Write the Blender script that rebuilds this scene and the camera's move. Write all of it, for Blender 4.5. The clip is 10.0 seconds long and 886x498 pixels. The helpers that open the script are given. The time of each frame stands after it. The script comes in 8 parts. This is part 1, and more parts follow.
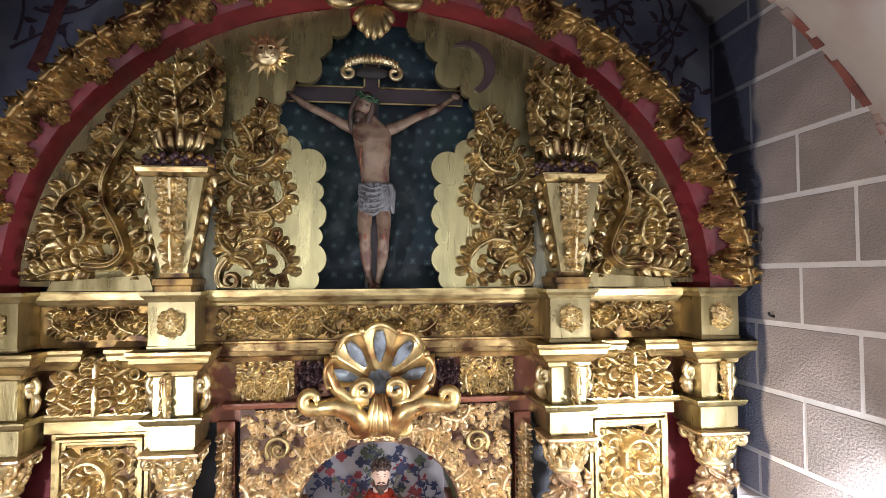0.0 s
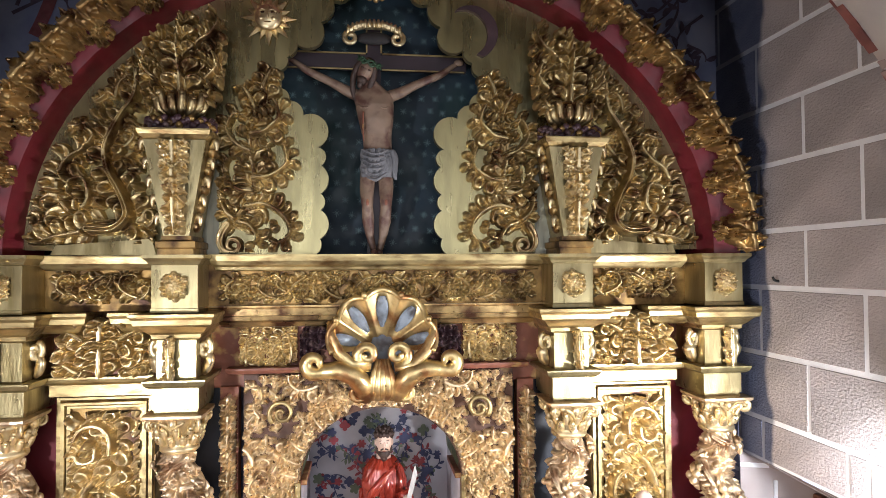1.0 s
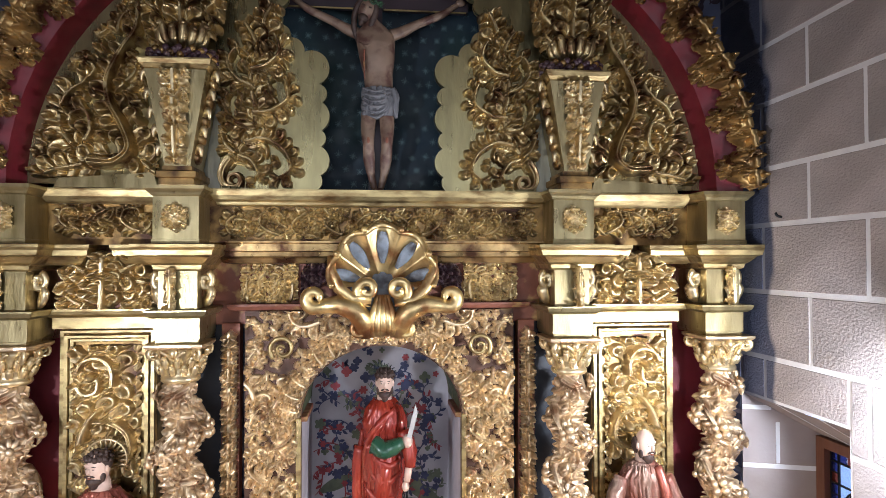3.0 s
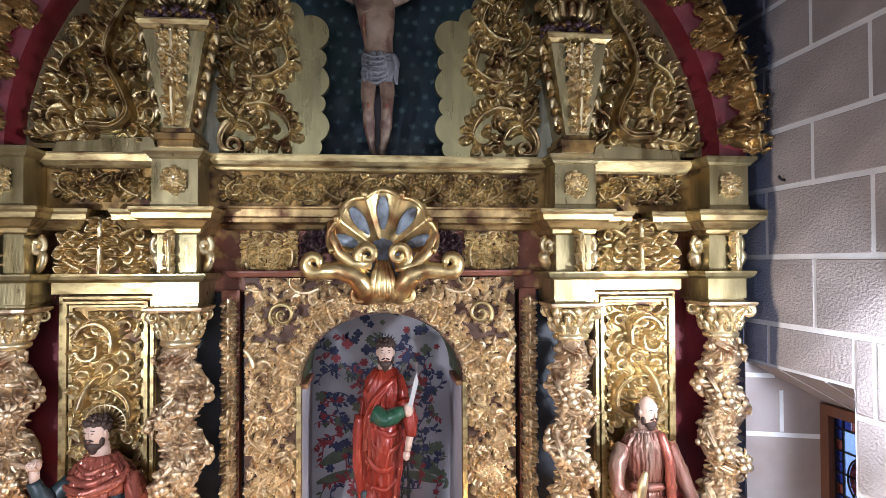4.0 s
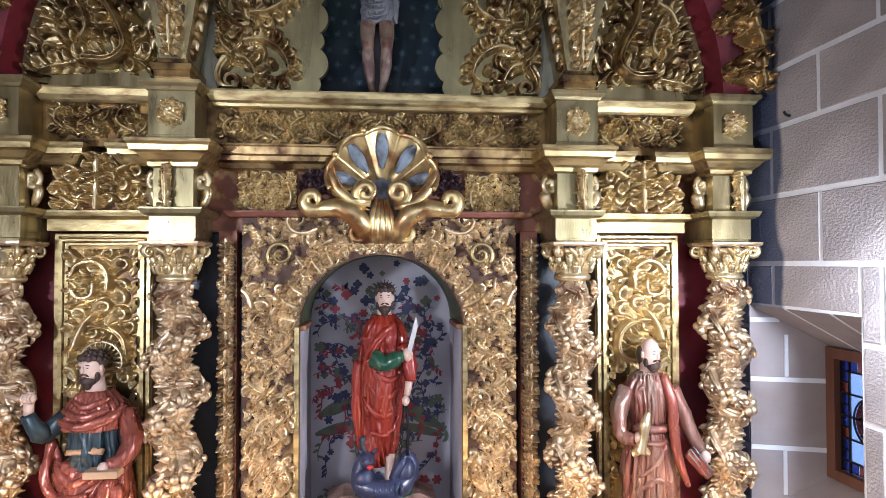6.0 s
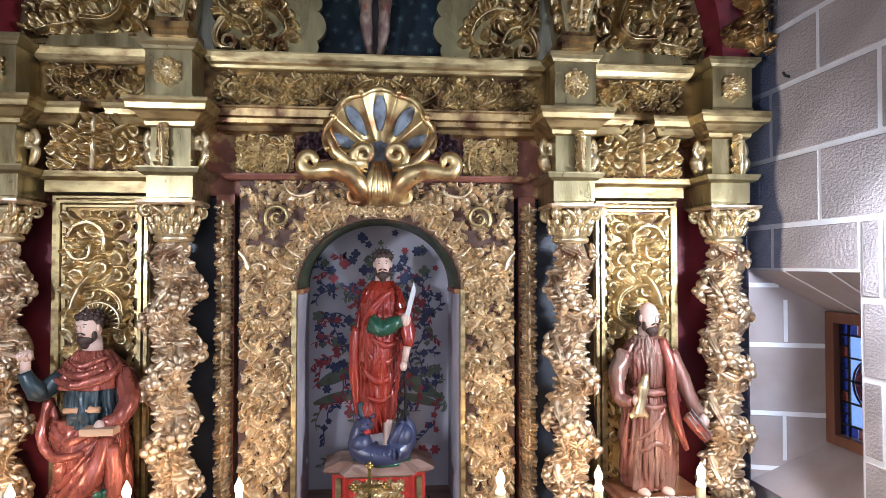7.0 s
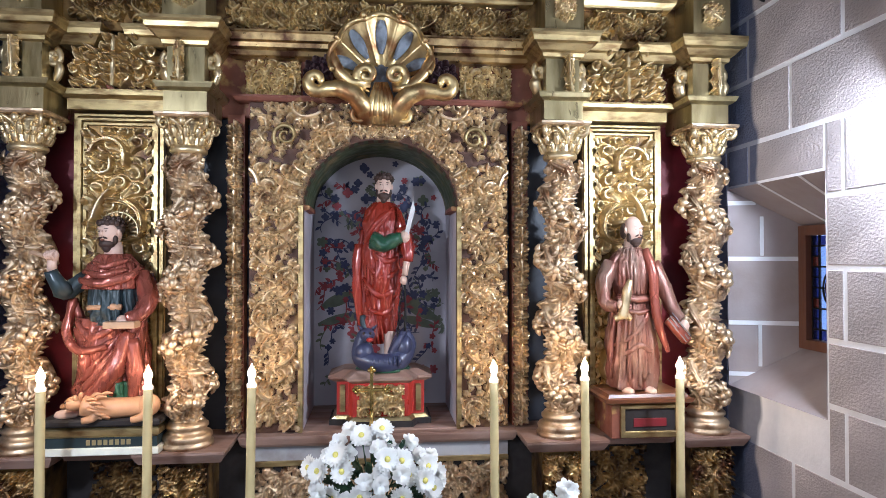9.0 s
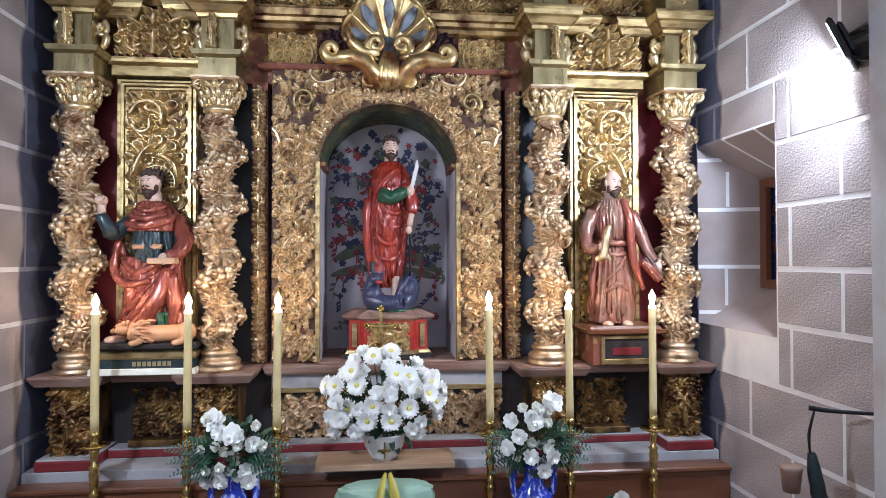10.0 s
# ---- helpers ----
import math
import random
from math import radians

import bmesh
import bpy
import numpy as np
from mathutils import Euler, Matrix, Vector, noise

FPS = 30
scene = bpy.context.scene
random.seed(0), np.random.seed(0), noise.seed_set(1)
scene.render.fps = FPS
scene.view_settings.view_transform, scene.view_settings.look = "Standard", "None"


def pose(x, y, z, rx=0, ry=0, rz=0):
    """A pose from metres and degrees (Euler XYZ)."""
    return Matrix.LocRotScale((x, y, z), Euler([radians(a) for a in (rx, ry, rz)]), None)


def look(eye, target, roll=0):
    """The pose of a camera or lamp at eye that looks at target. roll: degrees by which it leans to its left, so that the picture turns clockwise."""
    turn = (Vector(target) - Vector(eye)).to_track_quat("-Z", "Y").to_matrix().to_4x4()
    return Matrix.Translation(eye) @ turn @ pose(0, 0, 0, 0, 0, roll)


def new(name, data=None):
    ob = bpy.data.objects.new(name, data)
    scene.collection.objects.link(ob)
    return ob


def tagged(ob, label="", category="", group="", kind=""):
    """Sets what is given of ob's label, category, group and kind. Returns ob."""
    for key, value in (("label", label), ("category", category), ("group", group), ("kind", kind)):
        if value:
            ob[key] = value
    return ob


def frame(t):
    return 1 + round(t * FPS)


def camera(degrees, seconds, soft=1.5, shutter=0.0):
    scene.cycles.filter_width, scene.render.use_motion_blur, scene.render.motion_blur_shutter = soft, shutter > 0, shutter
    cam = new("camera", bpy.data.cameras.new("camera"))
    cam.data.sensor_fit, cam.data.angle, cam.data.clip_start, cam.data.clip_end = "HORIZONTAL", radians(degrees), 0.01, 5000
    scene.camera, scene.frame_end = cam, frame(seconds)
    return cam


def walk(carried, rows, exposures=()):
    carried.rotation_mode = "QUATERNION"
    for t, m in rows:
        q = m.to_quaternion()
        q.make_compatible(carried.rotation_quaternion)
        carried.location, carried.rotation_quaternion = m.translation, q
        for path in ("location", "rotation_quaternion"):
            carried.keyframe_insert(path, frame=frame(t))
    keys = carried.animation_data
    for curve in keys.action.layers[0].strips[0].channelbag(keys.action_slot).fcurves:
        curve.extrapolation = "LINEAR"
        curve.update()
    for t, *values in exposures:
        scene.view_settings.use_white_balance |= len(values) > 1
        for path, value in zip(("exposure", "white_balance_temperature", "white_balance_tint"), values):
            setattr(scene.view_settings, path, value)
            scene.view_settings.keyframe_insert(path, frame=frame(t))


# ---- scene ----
cam = camera(70.0, 10.0, soft=0.6)
PATH = [
    (0, (-0.100, -2.778, 3.738), (0.166, -0.798, 3.823), -0.3),
    (0.5, (-0.097, -2.772, 3.674), (0.164, -0.790, 3.748), -0.3),
    (1, (-0.084, -2.770, 3.618), (0.164, -0.786, 3.675), -0.3),
    (1.5, (-0.071, -2.771, 3.556), (0.167, -0.785, 3.606), -0.3),
    (2, (-0.056, -2.773, 3.484), (0.171, -0.786, 3.530), -0.2),
    (2.5, (-0.051, -2.772, 3.418), (0.173, -0.785, 3.461), -0.1),
    (4, (-0.037, -2.745, 3.187), (0.177, -0.757, 3.229), -0.2),
    (4.5, (-0.038, -2.734, 3.110), (0.176, -0.746, 3.157), -0.2),
    (5, (-0.036, -2.724, 3.031), (0.176, -0.736, 3.083), -0.1),
    (5.5, (-0.031, -2.711, 2.973), (0.178, -0.723, 3.018), -0.1),
    (7, (0.002, -2.695, 2.733), (0.200, -0.705, 2.779), 0.0),
    (7.5, (0.002, -2.688, 2.652), (0.202, -0.698, 2.692), -0.0),
    (8, (-0.004, -2.693, 2.579), (0.201, -0.703, 2.601), 0.0),
    (8.5, (0.005, -2.749, 2.473), (0.203, -0.759, 2.497), 0.0),
    (9, (-0.014, -2.882, 2.345), (0.190, -0.892, 2.376), 0.0),
    (9.5, (-0.040, -3.057, 2.217), (0.167, -1.068, 2.252), -0.0),
    (10, (-0.065, -3.269, 2.064), (0.142, -1.280, 2.097), -0.1),
]
EXPOSURES = [(0, 0.84, 6350, 8), (2.5, 0.55, 6000, 8), (4.5, 0.30, 5720, 9), (5.5, 0.28, 5600, 9), (7.5, 0.24, 5500, 9), (9, 0.12, 5480, 8), (10, 0.14, 5450, 8)]
walk(cam, [(t, look(eye, target, roll)) for t, eye, target, roll in PATH], EXPOSURES)

# ---- world and light ----
world = bpy.data.worlds.new("dim_nave")
scene.world = world
world.use_nodes = True
bg = world.node_tree.nodes["Background"]
bg.inputs["Color"].default_value = (0.62, 0.72, 1.0, 1)
bg.inputs["Strength"].default_value = 0.12
SPOT_W, FLAME_W, NAVE_W = 31.0, 0.9, 60.0
LAMP_AIM = Vector((-0.60, 0.63, -0.36)).normalized()


def area(name, at, aim, sx, sy, watts, colour):
    d = bpy.data.lights.new(name, "AREA")
    d.shape, d.size, d.size_y, d.energy, d.color = "RECTANGLE", sx, sy, watts, colour
    ob = new(name, d)
    ob.matrix_world = look(at, Vector(at) + Vector(aim))
    return ob


area("floodlight_beam_right", (1.655, -1.035, 2.85), LAMP_AIM, 0.2, 0.14, SPOT_W, (0.94, 0.95, 1.0))
area("floodlight_beam_left", (-1.62, -1.95, 2.85), (0.58, 0.72, -0.62), 0.2, 0.14, SPOT_W * 1.05, (0.94, 0.95, 1.0))
# unseen lamp, added as frontal fill and for reflections in the gilding
area("nave_fill", (0.0, -6.85, 3.3), (0, 1, 0.02), 3.3, 3.2, NAVE_W, (0.95, 0.96, 1.0))


# ---- materials ----
def material(name, col, rough=0.5, metal=0.0, vary=0.15, scale=8.0, bump=0.15, bscale=60.0, col2=None, amount=0.5,
             scale2=3.0, edge=0.08, coat=0.0, emit=None, strength=0.0, stretch=(1, 1, 1), per_object=0.0, bdist=0.003, corner=0.0):
    m = bpy.data.materials.new(name)
    m.use_nodes = True
    n, l = m.node_tree.nodes, m.node_tree.links
    b = n["Principled BSDF"]
    tc = n.new("ShaderNodeTexCoord")
    mp = n.new("ShaderNodeMapping")
    mp.inputs["Scale"].default_value = stretch
    l.new(tc.outputs["Object"], mp.inputs["Vector"])

    def noise_tex(s, detail=5.0):
        t = n.new("ShaderNodeTexNoise")
        t.inputs["Scale"].default_value, t.inputs["Detail"].default_value = s, detail
        l.new(mp.outputs["Vector"], t.inputs["Vector"])
        return t.outputs["Fac"]

    def ramp(fac, lo, hi, a, c):
        r = n.new("ShaderNodeValToRGB")
        r.color_ramp.elements[0].position, r.color_ramp.elements[1].position = lo, hi
        r.color_ramp.elements[0].color, r.color_ramp.elements[1].color = a, c
        l.new(fac, r.inputs["Fac"])
        return r.outputs["Color"]

    c3 = Vector(col)
    base = ramp(noise_tex(scale), 0.3, 0.7, (*(c3 * (1 - vary)), 1), (*(c3 * (1 + vary)), 1))
    if col2 is not None:
        mask = ramp(noise_tex(scale2, 8.0), amount - edge, amount + edge, (1, 1, 1, 1), (0, 0, 0, 1))
        mix = n.new("ShaderNodeMix")
        mix.data_type = "RGBA"
        l.new(mask, mix.inputs["Factor"])
        l.new(base, mix.inputs["A"])
        mix.inputs["B"].default_value = (*col2, 1)
        base = mix.outputs["Result"]
    if per_object:
        info = n.new("ShaderNodeObjectInfo")
        hsv = n.new("ShaderNodeHueSaturation")
        mr = n.new("ShaderNodeMapRange")
        mr.inputs["To Min"].default_value, mr.inputs["To Max"].default_value = 1 - per_object, 1 + per_object
        l.new(info.outputs["Random"], mr.inputs["Value"])
        l.new(mr.outputs["Result"], hsv.inputs["Value"])
        l.new(base, hsv.inputs["Color"])
        base = hsv.outputs["Color"]
    # blends to dark blue, with a ragged edge, towards the altarpiece (larger y)
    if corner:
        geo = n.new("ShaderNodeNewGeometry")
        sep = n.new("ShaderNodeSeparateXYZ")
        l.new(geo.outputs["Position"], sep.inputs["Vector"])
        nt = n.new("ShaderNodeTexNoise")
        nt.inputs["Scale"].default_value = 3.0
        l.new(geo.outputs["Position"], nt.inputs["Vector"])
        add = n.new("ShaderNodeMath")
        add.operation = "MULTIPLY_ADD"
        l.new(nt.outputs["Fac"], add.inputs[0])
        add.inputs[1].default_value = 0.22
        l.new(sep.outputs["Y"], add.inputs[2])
        corner_mix = n.new("ShaderNodeMix")
        corner_mix.data_type = "RGBA"
        l.new(ramp(add.outputs["Value"], 0.06, 0.09, (0, 0, 0, 1), (corner, corner, corner, 1)), corner_mix.inputs["Factor"])
        l.new(base, corner_mix.inputs["A"])
        corner_mix.inputs["B"].default_value = (0.045, 0.055, 0.10, 1)
        base = corner_mix.outputs["Result"]
    l.new(base, b.inputs["Base Color"])
    b.inputs["Metallic"].default_value = metal
    rr = ramp(noise_tex(scale * 2.3), 0.3, 0.7, (rough * 0.75,) * 3 + (1,), (min(1, rough * 1.3),) * 3 + (1,))
    l.new(rr, b.inputs["Roughness"])
    if coat:
        b.inputs["Coat Weight"].default_value, b.inputs["Coat Roughness"].default_value = coat, 0.18
    if bump:
        bp = n.new("ShaderNodeBump")
        bp.inputs["Strength"].default_value, bp.inputs["Distance"].default_value = bump, bdist
        l.new(noise_tex(bscale), bp.inputs["Height"])
        l.new(bp.outputs["Normal"], b.inputs["Normal"])
    if emit:
        b.inputs["Emission Color"].default_value, b.inputs["Emission Strength"].default_value = (*emit, 1), strength
    return m


BOLE = (0.17, 0.055, 0.028)
M = dict(
    gilt=material("carved_gilding", (0.73, 0.585, 0.345), 0.34, 0.90, 0.14, 14, 0.3, 90, BOLE, 0.32, 11, 0.08),
    gilt_rosy=material("rosy_worn_gilding", (0.78, 0.62, 0.41), 0.33, 0.86, 0.16, 14, 0.3, 90, (0.30, 0.15, 0.09), 0.33, 10, 0.09),
    gilt_column=material("brown_gold_column_gilding", (0.66, 0.51, 0.34), 0.43, 0.92, 0.18, 14, 0.3, 90, (0.24, 0.13, 0.07), 0.40, 11, 0.10),
    gilt_brown=material("deep_yellow_gilding", (0.585, 0.45, 0.23), 0.37, 0.92, 0.2, 12, 0.3, 90, (0.15, 0.075, 0.035), 0.43, 10, 0.09),
    gilt_orange=material("orange_brown_gilding", (0.52, 0.355, 0.155), 0.33, 0.9, 0.2, 12, 0.3, 80, (0.10, 0.045, 0.025), 0.46, 9, 0.1),
    gilt_dark=material("darkened_gilding", (0.40, 0.25, 0.09), 0.42, 0.85, 0.25, 10, 0.35, 90, (0.06, 0.03, 0.02), 0.50, 9, 0.12),
    backing=material("red_brown_carving_ground", (0.085, 0.038, 0.022), 0.55, 0.25, 0.3, 10, 0.3, 60, (0.30, 0.19, 0.07), 0.36, 9, 0.08),
    board=material("pale_gilt_board", (0.44, 0.36, 0.19), 0.34, 0.90, 0.16, 5, 0.35, 50, (0.25, 0.20, 0.09), 0.42, 7, 0.12, stretch=(2.2, 2.2, 0.5)),
    attic=material("olive_gilt_board", (0.42, 0.36, 0.185), 0.29, 0.92, 0.16, 4, 0.3, 50, (0.30, 0.26, 0.14), 0.42, 5, 0.10, stretch=(2.2, 2.2, 0.45)),
    silvered=material("worn_silvered_board", (0.46, 0.46, 0.38), 0.5, 0.3, 0.2, 6, 0.3, 60, (0.25, 0.25, 0.2), 0.45, 8, 0.08, stretch=(3, 3, 0.4)),
    mould=material("burnished_gilt_moulding", (0.52, 0.40, 0.19), 0.38, 0.92, 0.2, 9, 0.3, 60, (0.20, 0.12, 0.05), 0.42, 12, 0.12, stretch=(0.8, 2, 2)),
    bole=material("red_bole_wood", (0.22, 0.075, 0.045), 0.55, 0.1, 0.25, 9, 0.3, 60, (0.45, 0.28, 0.1), 0.38, 12, 0.06),
    red=material("crimson_paint", (0.17, 0.012, 0.02), 0.5, 0.0, 0.2, 6, 0.15, 50, (0.10, 0.01, 0.015), 0.4, 5, 0.1),
    redbase=material("vermilion_paint", (0.42, 0.035, 0.025), 0.35, 0.0, 0.15, 7, 0.1, 50, coat=0.3),
    navy=material("star_blue_paint", (0.009, 0.022, 0.036), 0.6, 0.0, 0.35, 5, 0.2, 50, (0.008, 0.030, 0.032), 0.45, 3, 0.12),
    star=material("faded_silver_star", (0.10, 0.155, 0.165), 0.6, 0.0, 0.3, 40, 0),
    dark=material("dark_gap_wood", (0.018, 0.014, 0.014), 0.7, 0.0, 0.3, 6, 0.2, 40),
    slate=material("slate_blue_paint", (0.018, 0.022, 0.032), 0.5, 0, 0.3, 5, 0.2, 40),
    green=material("green_painted_soffit", (0.055, 0.075, 0.035), 0.55, 0.1, 0.3, 8, 0.25, 50, (0.20, 0.15, 0.06), 0.40, 9, 0.08),
    niche=material("pale_blue_niche_paint", (0.50, 0.47, 0.51), 0.65, 0.0, 0.14, 4, 0.15, 40, (0.34, 0.31, 0.34), 0.42, 3, 0.15),
    m_blue=material("painted_blue_flower", (0.045, 0.052, 0.12), 0.65, 0, 0.3, 20, 0),
    m_red=material("painted_red_flower", (0.30, 0.045, 0.055), 0.65, 0, 0.3, 20, 0),
    m_leaf=material("painted_olive_leaf", (0.13, 0.15, 0.10), 0.65, 0, 0.25, 20, 0),
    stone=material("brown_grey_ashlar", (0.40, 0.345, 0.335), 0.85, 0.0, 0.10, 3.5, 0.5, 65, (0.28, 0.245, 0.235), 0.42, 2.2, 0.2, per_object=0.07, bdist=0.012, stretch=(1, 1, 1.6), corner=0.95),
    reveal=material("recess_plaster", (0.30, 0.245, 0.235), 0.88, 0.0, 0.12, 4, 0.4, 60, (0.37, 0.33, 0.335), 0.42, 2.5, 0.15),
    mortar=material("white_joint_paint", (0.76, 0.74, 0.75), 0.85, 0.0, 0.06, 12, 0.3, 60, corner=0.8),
    joint=material("white_reveal_joint_paint", (0.74, 0.74, 0.77), 0.85, 0.0, 0.06, 12, 0.3, 60),
    plaster=material("greyed_plaster", (0.42, 0.40, 0.39), 0.9, 0.0, 0.10, 3, 0.4, 35, (0.33, 0.30, 0.29), 0.42, 2.5, 0.12),
    whiteplaster=material("pale_plaster", (0.55, 0.53, 0.54), 0.9, 0, 0.08, 3, 0.35, 30, (0.45, 0.38, 0.37), 0.4, 4, 0.1),
    brick=material("worn_red_brick", (0.16, 0.05, 0.04), 0.9, 0, 0.3, 12, 0.5, 40, (0.30, 0.24, 0.22), 0.42, 8, 0.06),
    bluewall=material("faded_blue_wall_paint", (0.115, 0.13, 0.215), 0.85, 0, 0.25, 3, 0.3, 40, (0.20, 0.21, 0.28), 0.46, 3.5, 0.12),
    vine=material("dark_vine_paint", (0.045, 0.03, 0.05), 0.85, 0, 0.3, 20, 0),
    redvine=material("brick_red_ribbon_paint", (0.12, 0.03, 0.035), 0.85, 0, 0.3, 20, 0),
    floor=material("stone_flags", (0.24, 0.21, 0.18), 0.7, 0, 0.15, 3, 0.3, 30, (0.17, 0.15, 0.13), 0.42, 2, 0.12),
    ledge=material("worn_painted_ledge", (0.30, 0.20, 0.16), 0.55, 0.05, 0.2, 6, 0.3, 50, (0.20, 0.11, 0.08), 0.46, 7, 0.12, stretch=(0.5, 2, 2)),
    greystep=material("grey_painted_step", (0.36, 0.36, 0.38), 0.6, 0, 0.15, 5, 0.2, 40, (0.22, 0.20, 0.2), 0.38, 6, 0.08),
    redstep=material("dark_red_step_edge", (0.17, 0.015, 0.02), 0.5, 0, 0.2, 8, 0.15, 40),
    wood=material("varnished_brown_wood", (0.16, 0.062, 0.028), 0.35, 0, 0.18, 4, 0.2, 40, (0.10, 0.035, 0.015), 0.42, 4, 0.12, stretch=(0.35, 3, 3), coat=0.3),
    palewood=material("light_plywood", (0.40, 0.26, 0.16), 0.5, 0, 0.1, 5, 0.15, 40, (0.33, 0.2, 0.12), 0.42, 5, 0.1, stretch=(0.4, 4, 4)),
    framewood=material("orange_window_wood", (0.13, 0.05, 0.025), 0.5, 0, 0.15, 6, 0.2, 50, stretch=(3, 3, 0.4)),
    wax=material("ivory_beeswax", (0.62, 0.50, 0.25), 0.45, 0, 0.08, 10, 0.05, 40),
    flame=material("candle_flame", (1.0, 0.8, 0.5), 0.5, 0, 0, 10, 0, emit=(1.0, 0.72, 0.42), strength=60.0),
    # wax is no source: its emission imitates flame light shining through the rim
    wick=material("flame_lit_molten_wax", (0.85, 0.78, 0.68), 0.4, 0, 0.05, 10, 0, emit=(1.0, 0.75, 0.5), strength=0.8),
    brass=material("polished_brass", (0.72, 0.55, 0.20), 0.22, 1.0, 0.12, 14, 0.1, 60, (0.30, 0.20, 0.06), 0.38, 14, 0.1),
    lampbody=material("black_floodlight_housing", (0.015, 0.015, 0.017), 0.4, 0.2, 0.2, 20, 0.1, 80),
    ledface=material("lit_led_panel", (1, 1, 1), 0.4, 0, 0, 5, 0, emit=(1.0, 0.97, 0.93), strength=40.0),
    iron=material("black_iron", (0.012, 0.012, 0.013), 0.5, 0.6, 0.2, 20, 0.2, 80),
    white=material("white_petal", (0.88, 0.88, 0.85), 0.6, 0, 0.03, 20, 0.05, 80),
    cream=material("cream_rose_petal", (0.78, 0.79, 0.70), 0.55, 0, 0.06, 20, 0.1, 80),
    yolk=material("yellow_flower_heart", (0.74, 0.66, 0.16), 0.6, 0, 0.2, 60, 0.2, 120),
    leaf=material("dark_green_leaf", (0.03, 0.07, 0.035), 0.45, 0, 0.35, 15, 0.1, 60),
    fern=material("blue_green_fern", (0.035, 0.085, 0.055), 0.5, 0, 0.3, 15, 0.1, 60),
    bluepot=material("blue_glazed_ceramic", (0.03, 0.06, 0.52), 0.18, 0, 0.3, 10, 0.1, 40, (0.42, 0.48, 0.80), 0.44, 26, 0.05, coat=0.5, stretch=(2, 2, 0.6)),
    whitepot=material("white_ceramic", (0.72, 0.72, 0.74), 0.3, 0, 0.04, 10, 0),
    mintcloth=material("mint_green_wrap", (0.28, 0.42, 0.33), 0.5, 0, 0.12, 6, 0.2, 30),
    yellowcloth=material("yellow_satin_ribbon", (0.50, 0.43, 0.08), 0.4, 0, 0.2, 8, 0.15, 40),
    skin=material("painted_flesh", (0.62, 0.43, 0.34), 0.42, 0, 0.07, 20, 0.05, 60),
    paleskin=material("pale_painted_flesh", (0.235, 0.155, 0.108), 0.5, 0, 0.15, 14, 0.08, 60, (0.11, 0.05, 0.038), 0.44, 15, 0.08),
    hair=material("dark_brown_hair", (0.05, 0.027, 0.02), 0.6, 0, 0.3, 40, 0.3, 120),
    robered=material("glossy_red_estofado", (0.30, 0.032, 0.016), 0.22, 0.15, 0.25, 9, 0.6, 30, (0.19, 0.018, 0.012), 0.42, 7, 0.24, coat=0.4, bdist=0.012, stretch=(1, 1, 0.35)),
    robepink=material("rosy_red_estofado", (0.36, 0.105, 0.07), 0.27, 0.5, 0.3, 9, 0.6, 30, (0.20, 0.05, 0.038), 0.44, 7, 0.24, coat=0.3, bdist=0.012, stretch=(1, 1, 0.35)),
    robebrown=material("worn_brown_estofado", (0.20, 0.068, 0.046), 0.34, 0.35, 0.3, 9, 0.8, 34, (0.30, 0.21, 0.16), 0.42, 12, 0.16, stretch=(1, 1, 0.25), bdist=0.012),
    greenrobe=material("green_painted_cloth", (0.02, 0.075, 0.04), 0.3, 0.1, 0.2, 10, 0.1, 60, coat=0.3),
    bluecloth=material("dark_blue_painted_cloth", (0.022, 0.036, 0.042), 0.4, 0.1, 0.3, 14, 0.1, 60),
    dragon=material("slate_blue_beast_paint", (0.042, 0.048, 0.10), 0.38, 0.1, 0.2, 12, 0.2, 60, coat=0.2),
    lion=material("tan_lion_paint", (0.50, 0.27, 0.14), 0.5, 0, 0.15, 12, 0.2, 60),
    loincloth=material("grey_white_cloth", (0.17, 0.165, 0.175), 0.55, 0, 0.1, 14, 0.1, 60),
    steel=material("pale_blade", (0.60, 0.57, 0.55), 0.35, 0.5, 0.08, 10, 0),
    walnut=material("purple_black_cross_wood", (0.035, 0.022, 0.028), 0.45, 0, 0.25, 8, 0.15, 60, stretch=(0.6, 2, 0.6)),
    moon=material("dark_purple_moon_paint", (0.055, 0.028, 0.032), 0.45, 0.1, 0.3, 10, 0.2, 50),
    shellblue=material("grey_blue_shell_flutes", (0.20, 0.225, 0.26), 0.5, 0.15, 0.3, 12, 0.3, 60, (0.08, 0.075, 0.08), 0.45, 14, 0.08),
    shellgold=material("orange_gold_shell", (0.68, 0.51, 0.24), 0.36, 0.92, 0.2, 9, 0.3, 60, (0.34, 0.17, 0.07), 0.47, 9, 0.08),
    darkleaf=material("aubergine_carved_leaf", (0.06, 0.028, 0.035), 0.4, 0.15, 0.3, 14, 0.2, 60, (0.20, 0.13, 0.12), 0.40, 22, 0.06),
    inkbar=material("dull_gold_lettering_bar", (0.35, 0.28, 0.14), 0.5, 0.3, 0.1, 20, 0),
)


def glass_material(name, col):
    m = bpy.data.materials.new(name)
    m.use_nodes = True
    b = m.node_tree.nodes["Principled BSDF"]
    b.inputs["Base Color"].default_value = (*col, 1)
    b.inputs["Transmission Weight"].default_value, b.inputs["Roughness"].default_value = 0.9, 0.2
    return m


M["glass"] = glass_material("pale_blue_leaded_glass", (0.55, 0.70, 1.0))
M["navy_glass"] = glass_material("deep_blue_leaded_glass", (0.03, 0.04, 0.16))
M["amber_glass"] = glass_material("red_brown_leaded_glass", (0.22, 0.05, 0.03))
